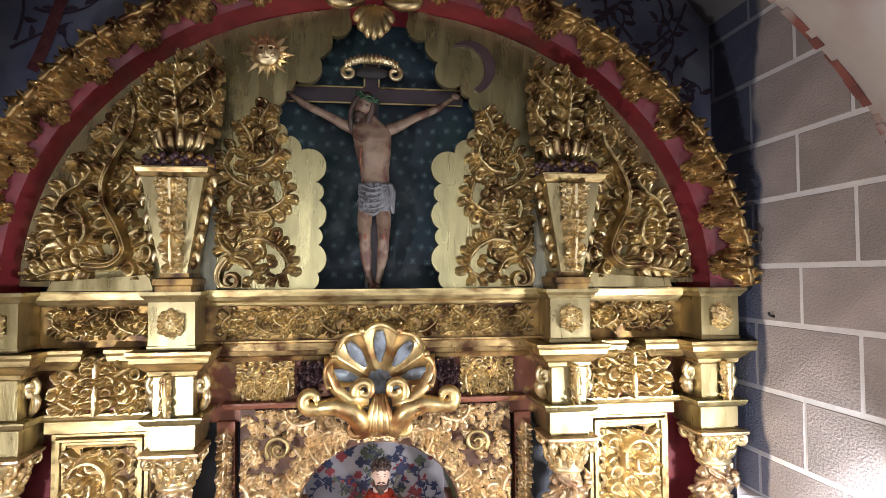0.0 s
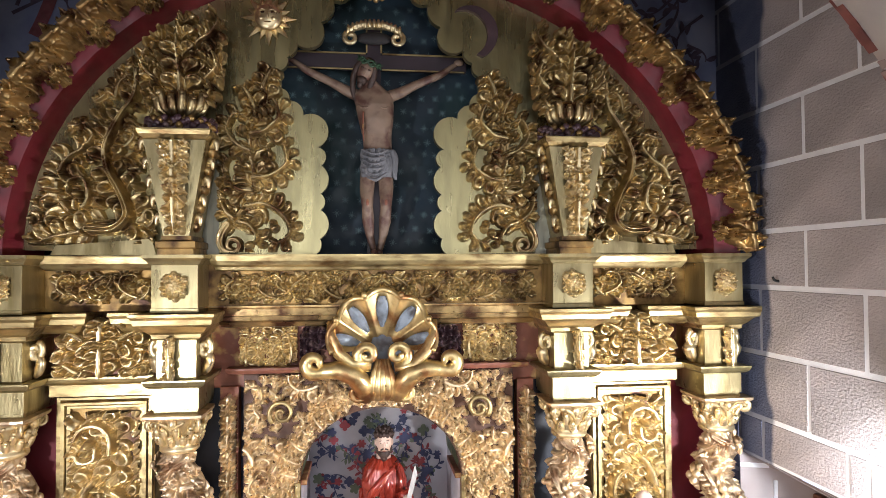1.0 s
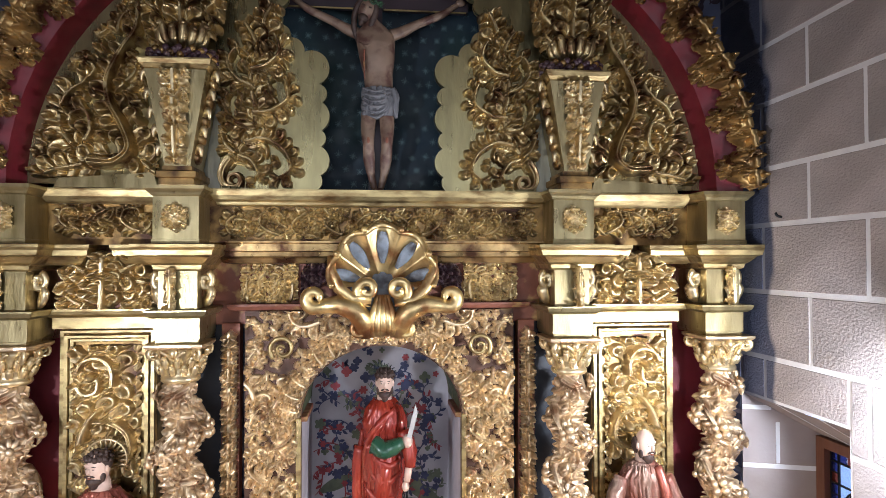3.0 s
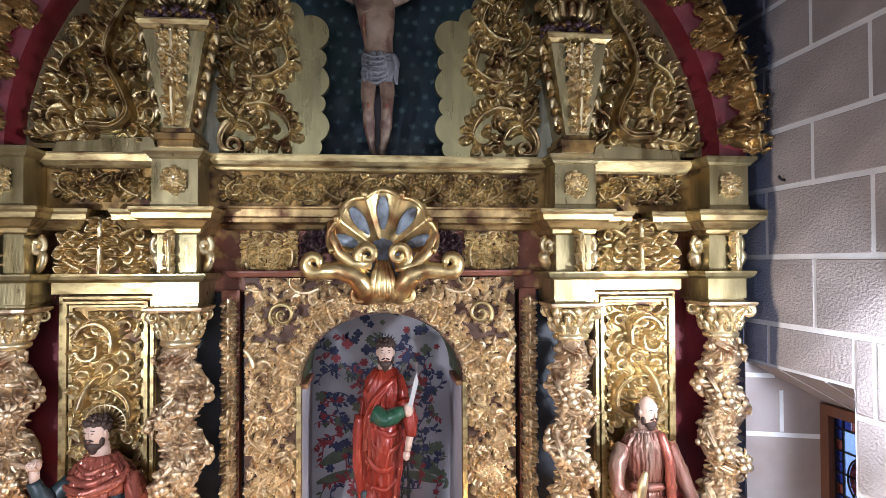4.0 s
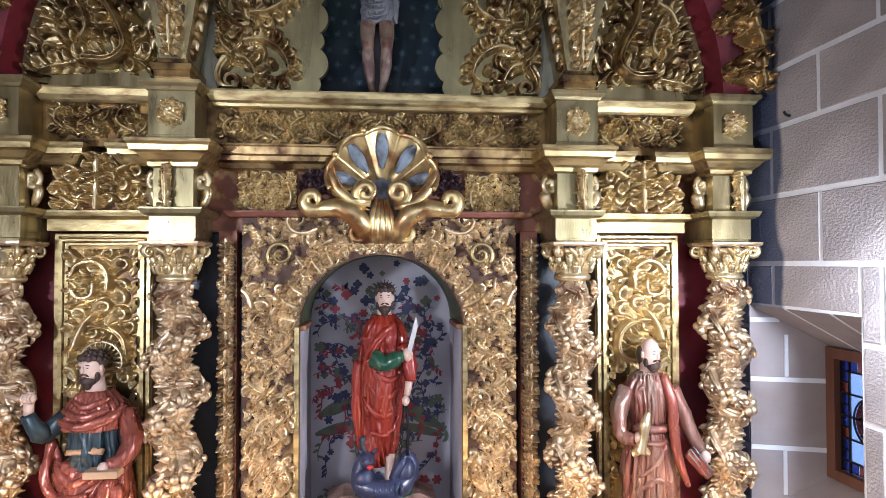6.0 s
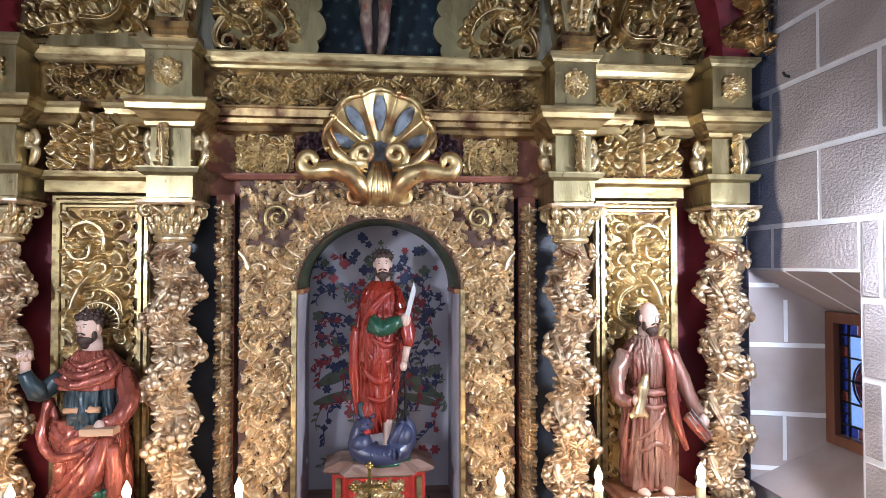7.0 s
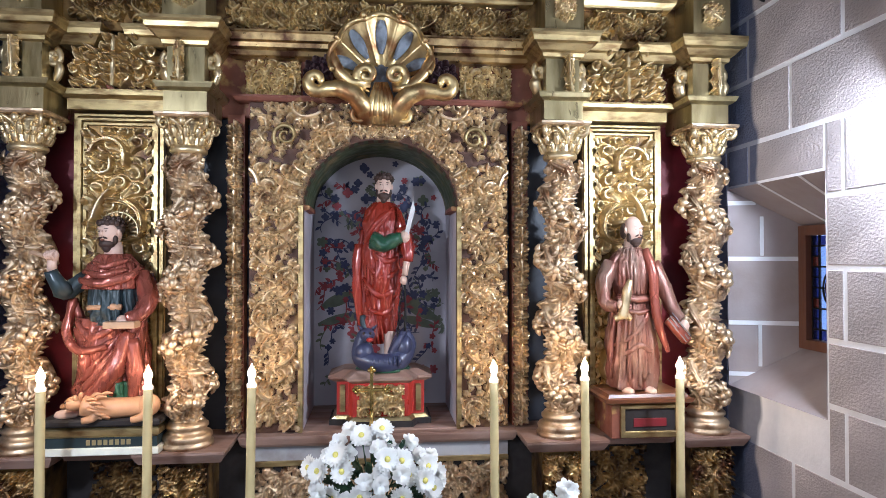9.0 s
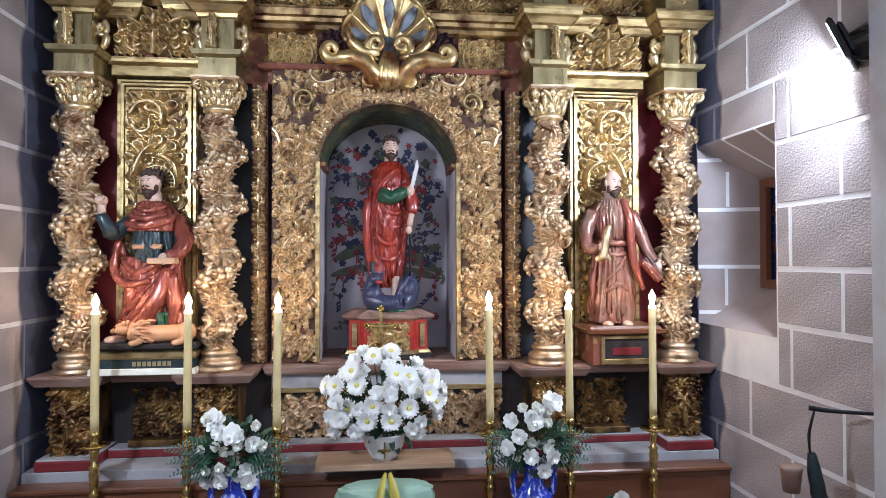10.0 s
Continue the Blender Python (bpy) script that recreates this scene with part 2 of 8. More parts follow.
M["sky"] = material("daylight_backdrop", (0.3, 0.4, 0.6), 1, 0, 0, 1, 0, emit=(0.55, 0.66, 1.0), strength=0.9)


# ---- mesh tools ----
CLOTH = ("robered", "robepink", "robebrown", "greenrobe", "bluecloth", "loincloth")


class Geo:
    """Collects vertices and faces for one mesh."""

    def __init__(self):
        self.v, self.f, self.m, self.mats, self.flat = [], [], [], [], []

    def _mat(self, mat):
        if mat not in self.mats:
            self.mats.append(mat)
        return self.mats.index(mat)

    def add(self, verts, faces, mat, flat=False):
        o, k = len(self.v), self._mat(mat)
        self.v.extend(tuple(p) for p in verts)
        self.f.extend(tuple(i + o for i in q) for q in faces)
        self.m.extend([k] * len(faces))
        self.flat.extend([flat] * len(faces))
        return self

    def box(self, x0, x1, y0, y1, z0, z1, mat, c=0.003):
        """A box with chamfered front and top edges."""
        c = min(c, (x1 - x0) / 3, (y1 - y0) / 3, (z1 - z0) / 3)
        vs, fs = [], []
        for z, i in ((z0, c), (z0 + c, 0), (z1 - c, 0), (z1, c)):
            vs += [(x0 + i, y0 + i, z), (x1 - i, y0 + i, z), (x1 - i, y1 - i, z), (x0 + i, y1 - i, z)]
        for k in range(3):
            for j in range(4):
                a, b = 4 * k + j, 4 * k + (j + 1) % 4
                fs.append((a, b, b + 4, a + 4))
        fs += [(3, 2, 1, 0), (12, 13, 14, 15)]
        return self.add(vs, fs, mat, True)

    def stack(self, x0, x1, y0, y1, prof, mat):
        """A moulding round a block: rows of (z, overhang), from bottom to top."""
        vs, fs = [], []
        for z, o in prof:
            vs += [(x0 - o, y0 - o, z), (x1 + o, y0 - o, z), (x1 + o, y1, z), (x0 - o, y1, z)]
        n = len(prof)
        for k in range(n - 1):
            for j in range(4):
                a, b = 4 * k + j, 4 * k + (j + 1) % 4
                fs.append((a, b, b + 4, a + 4))
        fs += [(3, 2, 1, 0), tuple(4 * (n - 1) + j for j in range(4))]
        return self.add(vs, fs, mat, True)

    def extrude(self, poly, y0, y1, mat, flat=True):
        """A board: polygon in x, z (counter-clockwise seen from -y) from y0 (front) to y1."""
        n = len(poly)
        vs = [(x, y0, z) for x, z in poly] + [(x, y1, z) for x, z in poly]
        fs = [tuple(range(n)), tuple(range(2 * n - 1, n - 1, -1))]
        fs += [(i, i + n, (i + 1) % n + n, (i + 1) % n) for i in range(n)]
        return self.add(vs, fs, mat, flat)

    def lathe(self, prof, cx, cy, mat, n=24, y_scale=1.0):
        """Rows of (z, radius)."""
        vs, fs = [], []
        for z, r in prof:
            for j in range(n):
                a = 2 * math.pi * j / n
                vs.append((cx + r * math.cos(a), cy + r * math.sin(a) * y_scale, z))
        for k in range(len(prof) - 1):
            for j in range(n):
                a, b = k * n + j, k * n + (j + 1) % n
                fs.append((a, b, b + n, a + n))
        fs += [tuple(range(n - 1, -1, -1)), tuple((len(prof) - 1) * n + j for j in range(n))]
        return self.add(vs, fs, mat)

    def tube(self, pts, radii, mat, n=10, flatten=1.0):
        pts = [Vector([float(q) for q in p]) for p in pts]
        if not hasattr(radii, "__len__"):
            radii = [radii] * len(pts)
        radii = [float(r) for r in radii]
        if 3 <= len(pts) <= 9:
            pp, rr = [], []
            for i in range(len(pts) - 1):
                p0, p1, p2, p3 = pts[max(i - 1, 0)], pts[i], pts[i + 1], pts[min(i + 2, len(pts) - 1)]
                for t in (0.0, 0.25, 0.5, 0.75):
                    pp.append(0.5 * (2 * p1 + (p2 - p0) * t + (2 * p0 - 5 * p1 + 4 * p2 - p3) * t * t + (3 * p1 - p0 - 3 * p2 + p3) * t ** 3))
                    rr.append(radii[i] + (radii[i + 1] - radii[i]) * t)
            pts, radii = pp + [pts[-1]], rr + [radii[-1]]
        vs, fs, up = [], [], None
        cloth = mat in CLOTH
        n = max(n, 20) if cloth else n
        for i, p in enumerate(pts):
            d = (pts[min(i + 1, len(pts) - 1)] - pts[max(i - 1, 0)]).normalized()
            if up is None:
                up = d.orthogonal().normalized()
            side = d.cross(up).normalized()
            up = side.cross(d).normalized()
            for j in range(n):
                a = 2 * math.pi * j / n
                rad = radii[i] * (0.93 + 0.09 * abs(math.sin(1.3 * i + 1.5 * a)) - 0.06 * abs(math.sin(2.5 * a - 0.9 * i))) if cloth else radii[i]
                vs.append(p + rad * (math.cos(a) * up + math.sin(a) * flatten * side))
        for k in range(len(pts) - 1):
            for j in range(n):
                a, b = k * n + j, k * n + (j + 1) % n
                fs.append((a, b, b + n, a + n))
        fs += [tuple(range(n - 1, -1, -1)), tuple((len(pts) - 1) * n + j for j in range(n))]
        return self.add(vs, fs, mat)

    def ball(self, c, r, mat, n=12, rings=8, rot=None):
        """An ellipsoid; r: a radius or three."""
        r = Vector((r, r, r)) if not hasattr(r, "__len__") else Vector(r)
        vs, fs = [], []
        for k in range(rings + 1):
            b = math.pi * k / rings
            for j in range(n):
                a = 2 * math.pi * j / n
                p = Vector((r.x * math.sin(b) * math.cos(a), r.y * math.sin(b) * math.sin(a), -r.z * math.cos(b)))
                if rot:
                    p = rot @ p
                vs.append(Vector(c) + p)
        for k in range(rings):
            for j in range(n):
                a, b = k * n + j, k * n + (j + 1) % n
                fs.append((a, b, b + n, a + n))
        return self.add(vs, fs, mat)

    def robe(self, rows, mat, n=96, seed=0):
        """A draped body: rows of (z, cx, cy, rx, ry, fold depth, folds, twist)."""
        vs, fs = [], []
        rng = random.Random(seed)
        ph = [rng.uniform(0, 6.28) for _ in range(4)]
        z0, z1 = rows[0][0], rows[-1][0]
        n, slim = (140, 0.90) if mat in CLOTH else (n, 1.0)
        fine = []
        for a, b in zip(rows[:-1], rows[1:]):
            for s in range(10):
                fine.append([a[i] + (b[i] - a[i]) * s / 10 for i in range(8)])
        fine.append(list(rows[-1]))
        for z, cx, cy, rx, ry, amp, k, tw in fine:
            for j in range(n):
                a = 2 * math.pi * j / n
                lean = tw + 2.2 * math.sin(a + ph[3])
                w = (1.5 * abs(math.sin(0.5 * round(k) * a + lean + ph[0])) + 1.0 * abs(math.sin(0.5 * round(k * 1.6) * a - 1.3 * lean + ph[1]))
                     + 0.7 * math.sin(3 * a + 14 * (z - z0) + ph[2]) + 0.4 * math.sin(5 * a - 26 * (z - z0)) - 1.3)
                s = 1 + 1.15 * amp * w
                vs.append((cx + slim * rx * s * math.cos(a), cy + ry * s * math.sin(a), z))
        for q in range(len(fine) - 1):
            for j in range(n):
                a, b = q * n + j, q * n + (j + 1) % n
                fs.append((a, b, b + n, a + n))
        fs += [tuple(range(n - 1, -1, -1)), tuple((len(fine) - 1) * n + j for j in range(n))]
        return self.add(vs, fs, mat)

    def drape(self, rows, lines, mat, lift=0.0):
        """Rounded folds laid over a robe: lines of ((x, z), ...) with a radius; rows as for robe()."""
        zs = [r[0] for r in rows]
        for pts, rad in lines:
            out = []
            P = [Vector((*p, 0)) for p in pts]
            fine = []
            for i in range(len(P) - 1):
                a, b, c, d = P[max(i - 1, 0)], P[i], P[i + 1], P[min(i + 2, len(P) - 1)]
                for t in (0, 0.2, 0.4, 0.6, 0.8):
                    fine.append(0.5 * (2 * b + (c - a) * t + (2 * a - 5 * b + 4 * c - d) * t * t + (3 * b - a - 3 * c + d) * t ** 3))
            fine.append(P[-1])
            for p in fine:
                cx, cy, rx, ry = (float(np.interp(p.y, zs, [r[k] for r in rows])) for k in (1, 2, 3, 4))
                u = max(-0.97, min(0.97, (p.x - cx) / (0.9 * rx)))
                out.append((p.x, cy - ry * math.sqrt(1 - u * u) - lift, p.y))
            n = len(out)
            self.tube(out, [rad * (0.35 + 0.65 * math.sin(math.pi * min(1, 0.12 + 0.8 * i / n))) for i in range(n)], mat, 10, 1.0)
        return self

    def crumple(self, mats, cx, cy, amp=0.010, seed=0.0):
        """Cuts sharp, mostly upright folds into the cloth of a figure."""
        keys = {self.mats.index(m) for m in mats if m in self.mats}
        cloth = {i for f, k in zip(self.f, self.m) if k in keys for i in f}
        for i in cloth:
            x, y, z = self.v[i]
            d = Vector((x - cx, y - cy, 0))
            r = d.length
            if r < 0.012:
                continue
            a = math.atan2(d.y, d.x)
            q = Vector((4.6 * math.cos(a) + seed, 4.6 * math.sin(a) + 16 * (x - cx), 6.0 * z + 12.0 * (x - cx)))
            f = (1 - 3.0 * abs(noise.noise(q))) + 0.6 * (1 - 3.0 * abs(noise.noise(q * 2.2)))
            d = d / r * amp * f
            self.v[i] = (x + d.x, y + d.y, z + 0.25 * amp * f)
        return self

    def mesh(self, name):
        me = bpy.data.meshes.new(name)
        me.from_pydata(self.v, [], self.f)
        for k in self.mats:
            me.materials.append(M[k])
        me.polygons.foreach_set("material_index", self.m)
        me.polygons.foreach_set("use_smooth", [not q for q in self.flat])
        me.update()
        return me

    def thing(self, name, label="", category="", group="", kind=""):
        return tagged(new(name, self.mesh(name)), label, category, group, kind)

    def part(self, name, parent, label=""):
        ob = new(name, self.mesh(name))
        ob.parent = parent
        return tagged(ob, label)


def holder(name, label, category, group="", at=(0, 0, 0)):
    ob = new(name)
    ob.location = at
    ob.empty_display_size = 0.05
    return tagged(ob, label, category, group)


def bend(x, y, a, length, k0, k1, n):
    """A curve in the plane that starts at x, y with heading a and turns k0 to k1 radians per length."""
    s = np.linspace(0, 1, n)
    h = a + k0 * s + (k1 - k0) * s * s / 2
    step = length / (n - 1)
    px = x + np.concatenate([[0], np.cumsum(np.cos((h[1:] + h[:-1]) / 2))]) * step
    py = y + np.concatenate([[0], np.cumsum(np.sin((h[1:] + h[:-1]) / 2))]) * step
    return np.stack([px, py], 1), h


DEPTH = 1.5      # how boldly all carving is undercut


class Relief:
    """A carved panel of w x h metres: foliage cut as a height map, then meshed."""

    def __init__(self, w, h, res=0.004, seed=1):
        self.w, self.h, self.res = w, h, res
        self.nx, self.ny = int(round(w / res)) + 1, int(round(h / res)) + 1
        self.H = np.zeros((self.ny, self.nx))
        self.rng = random.Random(seed)

    def stroke(self, P, W, h0, h1, rib=0.0, gap=0.0, dish=0.0):
        """A tapering ridge; gap: undercut outline, rib: middle groove, dish: hollowed like a spoon."""
        W = np.asarray(W, float)
        r, pad = self.res, W.max() * (1 + gap)
        i0, i1 = max(0, int((P[:, 0].min() - pad) / r)), min(self.nx, int((P[:, 0].max() + pad) / r) + 2)
        j0, j1 = max(0, int((P[:, 1].min() - pad) / r)), min(self.ny, int((P[:, 1].max() + pad) / r) + 2)
        if i0 >= i1 or j0 >= j1:
            return
        gx, gy = np.meshgrid(np.arange(i0, i1) * r, np.arange(j0, j1) * r)
        A, D = P[:-1], P[1:] - P[:-1]
        L2 = (D ** 2).sum(1) + 1e-12
        ax, ay = gx[None] - A[:, 0, None, None], gy[None] - A[:, 1, None, None]
        t = np.clip((ax * D[:, 0, None, None] + ay * D[:, 1, None, None]) / L2[:, None, None], 0, 1)
        dist = np.hypot(ax - t * D[:, 0, None, None], ay - t * D[:, 1, None, None])
        w = W[:-1, None, None] + (W[1:] - W[:-1])[:, None, None] * t
        u = dist / np.maximum(w, 1e-5)
        k = u.argmin(0)[None]
        u, t = np.take_along_axis(u, k, 0)[0], np.take_along_axis(t, k, 0)[0]
        s = (k[0] + t) / len(A)
        top = h0 + (h1 - h0) * s
        val = top * np.sqrt(np.clip(1 - u * u, 0, 1)) ** 0.8
        if rib:
            val = val * (1 - rib * np.exp(-(u / 0.2) ** 2) - 0.35 * rib * np.exp(-((u - 0.62) / 0.12) ** 2))
        if dish:
            val = val * (1 - dish * np.clip(1 - (u / 0.75) ** 2, 0, 1))
        sub = self.H[j0:j1, i0:i1]
        if gap:
            ring = u < 1 + gap
            sub[ring] = np.minimum(sub[ring], 0.04 * top[ring])
        np.maximum(sub, val, out=sub)

    def lobe(self, p, a, side, L, h):
        """One broad hollowed lobe with a raised rim that sweeps forward and curls outward at its tip."""
        L *= 0.86
        Q, _ = bend(p[0], p[1], a, L, -side * 0.7, side * 3.4, 9)
        W = L * np.array([0.15, 0.22, 0.28, 0.33, 0.37, 0.40, 0.41, 0.40, 0.36])
        self.stroke(Q, W, h * 0.5, h * 1.05, 0.22, 0.28, 0.50)
        self.stroke(Q[-2:], L * np.array([0.21, 0.20]), h * 1.15, h * 1.25)

    def leaf(self, x, y, a, L, turn=0.0, h=0.03, lobes=4):
        """A flowing acanthus leaf: grooved rib and lobes that lie along it."""
        P, hd = bend(x, y, a, L, turn * 0.4, turn * 1.6, 8)
        h *= self.rng.uniform(0.85, 1.15)
        lobes = 2 if L < 0.08 else 3
        self.lobe(P[4], hd[5], math.copysign(1, turn), L * 0.5, h)
        for i in reversed(range(lobes)):
            s = (i + 0.1) / lobes
            k = s * 7
            q = P[int(k)] + (P[min(7, int(k) + 1)] - P[int(k)]) * (k - int(k))
            for side in (-1, 1):
                ll = L * (0.56 - 0.16 * s) * self.rng.uniform(0.9, 1.15)
                self.lobe(q, hd[int(k)] + side * 0.5, side, ll, h)
        self.stroke(P, L * np.array([0.085, 0.09, 0.09, 0.085, 0.08, 0.07, 0.055, 0.03]), h * 1.15, h * 1.1, 0.45, 0.15)

    def rosette(self, x, y, r, h=0.035, n=6):
        for i in range(n):
            a = 2 * math.pi * i / n + 0.3
            Q, _ = bend(x, y, a, r, 0.1, 0.4, 4)
            self.stroke(Q, r * np.array([0.12, 0.30, 0.36, 0.16]), h * 0.6, h * 0.85, 0.4)
        self.stroke(np.array([[x, y], [x + 1e-4, y]]), [r * 0.26, r * 0.26], h * 1.1, h * 1.1)

    def grapes(self, x, y, r, h=0.04):
        for k in range(12):
            a, d = self.rng.uniform(0, 6.28), r * math.sqrt(self.rng.random())
            p = np.array([[x + d * math.cos(a), y + d * math.sin(a)]] * 2)
            p[1, 0] += 1e-4
            self.stroke(p, [r * 0.34] * 2, h * self.rng.uniform(0.7, 1.1), h)

    def scroll(self, x, y, a, R, turn=1, h=0.035, size=1.0, leaves=True):
        """A spiral stem with lobes streaming off its outer side."""
        P, hd = bend(x, y, a, 4.4 * R, turn * 1.2, turn * 14.5, 34)
        W = R * np.linspace(0.20, 0.075, 34) * size
        self.stroke(P, W, h * 1.2, h * 1.15, 0.0, 0.3, 0.4)
        if leaves:
            self.rosette(P[-1][0], P[-1][1], R * 0.42, h * 0.9, 6)
            for i in range(25, 0, -3):
                s = i / 33
                L = R * (0.88 - 0.5 * s) * self.rng.uniform(0.9, 1.12)
                self.lobe(P[i], hd[i] - turn * 0.55, -turn, L, h * 0.95)
                if i % 2 and 3 < i < 22:
                    self.lobe(P[i], hd[i] + turn * 0.5, turn, L * 0.62, h * 0.85)
        self.stroke(P, W * 0.6, h * 1.28, h * 1.2, 0.0, 0.25, 0.3)
        self.stroke(P[-2:], [R * 0.15, R * 0.13], h * 1.35, h * 1.35, 0.0, 0.2)
        return P

    def vine(self, pts, w0, w1, h, lobe, sides=(-1, 1), step=0.045, curl=0.5, bare=0.6):
        """A fluted stem through the given turning points, with lobes streaming off it."""
        p = np.asarray(pts, float)
        q = np.vstack([2 * p[0] - p[1], p, 2 * p[-1] - p[-2]])
        out = []
        for i in range(len(p) - 1):
            a, b, c, d = q[i], q[i + 1], q[i + 2], q[i + 3]
            for t in np.linspace(0, 1, 8)[:-1]:
                out.append(0.5 * (2 * b + (c - a) * t + (2 * a - 5 * b + 4 * c - d) * t * t + (3 * b - a - 3 * c + d) * t ** 3))
        P = np.array(out + [p[-1]])
        T = np.gradient(P, axis=0)
        hd = np.arctan2(T[:, 1], T[:, 0])
        run = np.concatenate([[0], np.cumsum(np.hypot(*np.diff(P, axis=0).T))])
        self.stroke(P, np.linspace(w0, w1, len(P)), h * 1.1, h * 1.05, 0.4, 0.3)
        for d in np.arange(run[-1] * 0.93, step * 0.4, -step):
            i = int(np.searchsorted(run, d))
            f = 1 - 0.5 * d / run[-1]
            for side in sides:
                self.lobe(P[i], hd[i] + side * curl, side, lobe * f * self.rng.uniform(0.85, 1.15), h * 0.95)
        self.stroke(P, np.linspace(w0, w1, len(P)) * bare, h * 1.25, h * 1.2, 0.45, 0.3)
        self.stroke(P[-2:], [w1 * 2.0] * 2, h * 1.35, h * 1.3, 0.0, 0.2)
        return P

    def fill(self, size, tries=600, h=0.028, inside=None, heading=None, flowers=0.08):
        for _ in range(tries):
            x, y = self.rng.uniform(0.01, self.w - 0.01), self.rng.uniform(0.01, self.h - 0.01)
            if inside and not inside(x, y):
                continue
            bad = 0
            for dx, dy in ((0, 0), (0.3, 0), (-0.3, 0), (0, 0.3), (0, -0.3)):
                i, j = int((x + dx * size) / self.res), int((y + dy * size) / self.res)
                if 0 <= i < self.nx and 0 <= j < self.ny and self.H[j, i] > 0.002:
                    bad += 1
            if bad > 1 or self.H[int(y / self.res), int(x / self.res)] > 0.002:
                continue
            a = heading(x, y) if heading else self.rng.uniform(0, 6.28)
            if self.rng.random() < flowers:
                self.rosette(x, y, size * 0.45, h)
            else:
                s = size * self.rng.uniform(0.75, 1.25)
                self.leaf(x - 0.5 * s * math.cos(a), y - 0.5 * s * math.sin(a), a, s, self.rng.choice((-1.2, 1.2)), h)

    def cut(self, inside):
        gx, gy = np.meshgrid(np.arange(self.nx) * self.res, np.arange(self.ny) * self.res)
        self.H[~inside(gx, gy)] = 0

    def soften(self):
        H = np.pad(self.H, 1, mode="edge")
        self.H = DEPTH * 0.6 * self.H + DEPTH * 0.1 * (H[1:-1, :-2] + H[1:-1, 2:] + H[:-2, 1:-1] + H[2:, 1:-1])

    def mesh(self, name, mat, place):
        """place: maps arrays (u, v, height) to x, y, z arrays."""
        self.soften()
        gx, gy = np.meshgrid(np.arange(self.nx) * self.res, np.arange(self.ny) * self.res)
        x, y, z = place(gx, gy, self.H)
        co = np.stack([x, y, z], -1).reshape(-1, 3)
        idx = np.arange(self.nx * self.ny).reshape(self.ny, self.nx)
        top = np.maximum.reduce([self.H[:-1, :-1], self.H[1:, :-1], self.H[:-1, 1:], self.H[1:, 1:]])
        keep = top > 0.0045
        q = np.stack([idx[:-1, :-1][keep], idx[:-1, 1:][keep], idx[1:, 1:][keep], idx[1:, :-1][keep]], -1)
        return grid_mesh(name, co, q, mat)


def grid_mesh(name, co, q, mat):
    used, q = np.unique(q, return_inverse=True)
    q = q.reshape(-1, 4)
    co = co[used]
    # all quads face the viewer's side (-y on the whole)
    e1, e2 = co[q[:, 1]] - co[q[:, 0]], co[q[:, 3]] - co[q[:, 0]]
    if np.cross(e1, e2)[:, 1].sum() > 0:
        q = q[:, ::-1]
    me = bpy.data.meshes.new(name)
    me.vertices.add(len(co))
    me.vertices.foreach_set("co", co.astype(np.float32).ravel())
    me.loops.add(q.size)
    me.loops.foreach_set("vertex_index", q.astype(np.int32).ravel())
    me.polygons.add(len(q))
    me.polygons.foreach_set("loop_start", np.arange(0, q.size, 4, dtype=np.int32))
    me.polygons.foreach_set("use_smooth", np.ones(len(q), dtype=bool))
    me.materials.append(M[mat])
    me.update(calc_edges=True)
    me.validate()
    return me


def child(name, me, parent, label=""):
    ob = new(name, me)
    ob.parent = parent
    return tagged(ob, label)


def carve(rel, name, mat, parent, x0, z0, y, flip=False, label="", wrap=None):
    """Meshes the relief on the board at y; flip mirrors it about x = 0."""
    s = -1 if flip else 1
    return child(name, rel.mesh(name, mat, wrap or (lambda u, v, h: (s * (x0 + u), y - h, z0 + v))), parent, label)


def carve_both(rel, name, mat, parents, x0, z0, y, label=""):
    H = rel.H.copy()
    for parent, flip in zip(parents, (False, True)):
        rel.H = H.copy()
        carve(rel, name, mat, parent, x0, z0, y, flip, label)


# ---- the chapel ----
WX, BY, FY, TOP = 1.772, 0.55, -7.0, 5.4
Geo().box(-4, 4, FY - 0.3, BY + 0.6, -0.2, 0, "floor").thing("floor", "worn grey stone floor of the chapel", "floor", kind="structure")
g = Geo().box(-2.6, -0.44, BY, BY + 0.40, 0, 6.2, "bluewall").box(0.44, 2.6, BY, BY + 0.40, 0, 6.2, "bluewall")
g.box(-0.44, 0.44, BY, BY + 0.40, 0, 1.40, "bluewall").box(-0.44, 0.44, BY, BY + 0.40, 3.02, 6.2, "bluewall")
# the upper wall stands forward, round the altarpiece's arch
for k in range(32):
    t0, t1 = math.pi * k / 32, math.pi * (k + 1) / 32
    q = [(1.66 * math.cos(t), 3.675 + 1.42 * math.sin(t)) for t in (t0, t1)]
    e = [(1.80 / max(abs(math.cos(t)), abs(math.sin(t)) * 0.9) * math.cos(t), 3.675 + 1.80 / max(abs(math.cos(t)), abs(math.sin(t)) * 0.9) * math.sin(t)) for t in (t0, t1)]
    g.extrude([q[0], e[0], e[1], q[1]], 0.355, BY + 0.001, "bluewall")
g.thing("wall_north", "faded blue painted plaster wall with dark vines", "wall", kind="structure")
# end wall behind the camera, unseen; its opening is added for the fill lamp
g = Geo()
g.box(-2.6, -1.68, FY - 0.3, FY, 0, 6.2, "plaster").box(1.68, 2.6, FY - 0.3, FY, 0, 6.2, "plaster")
g.box(-1.68, 1.68, FY - 0.3, FY, 0, 1.6, "plaster").box(-1.68, 1.68, FY - 0.3, FY, 5.0, 6.2, "plaster")
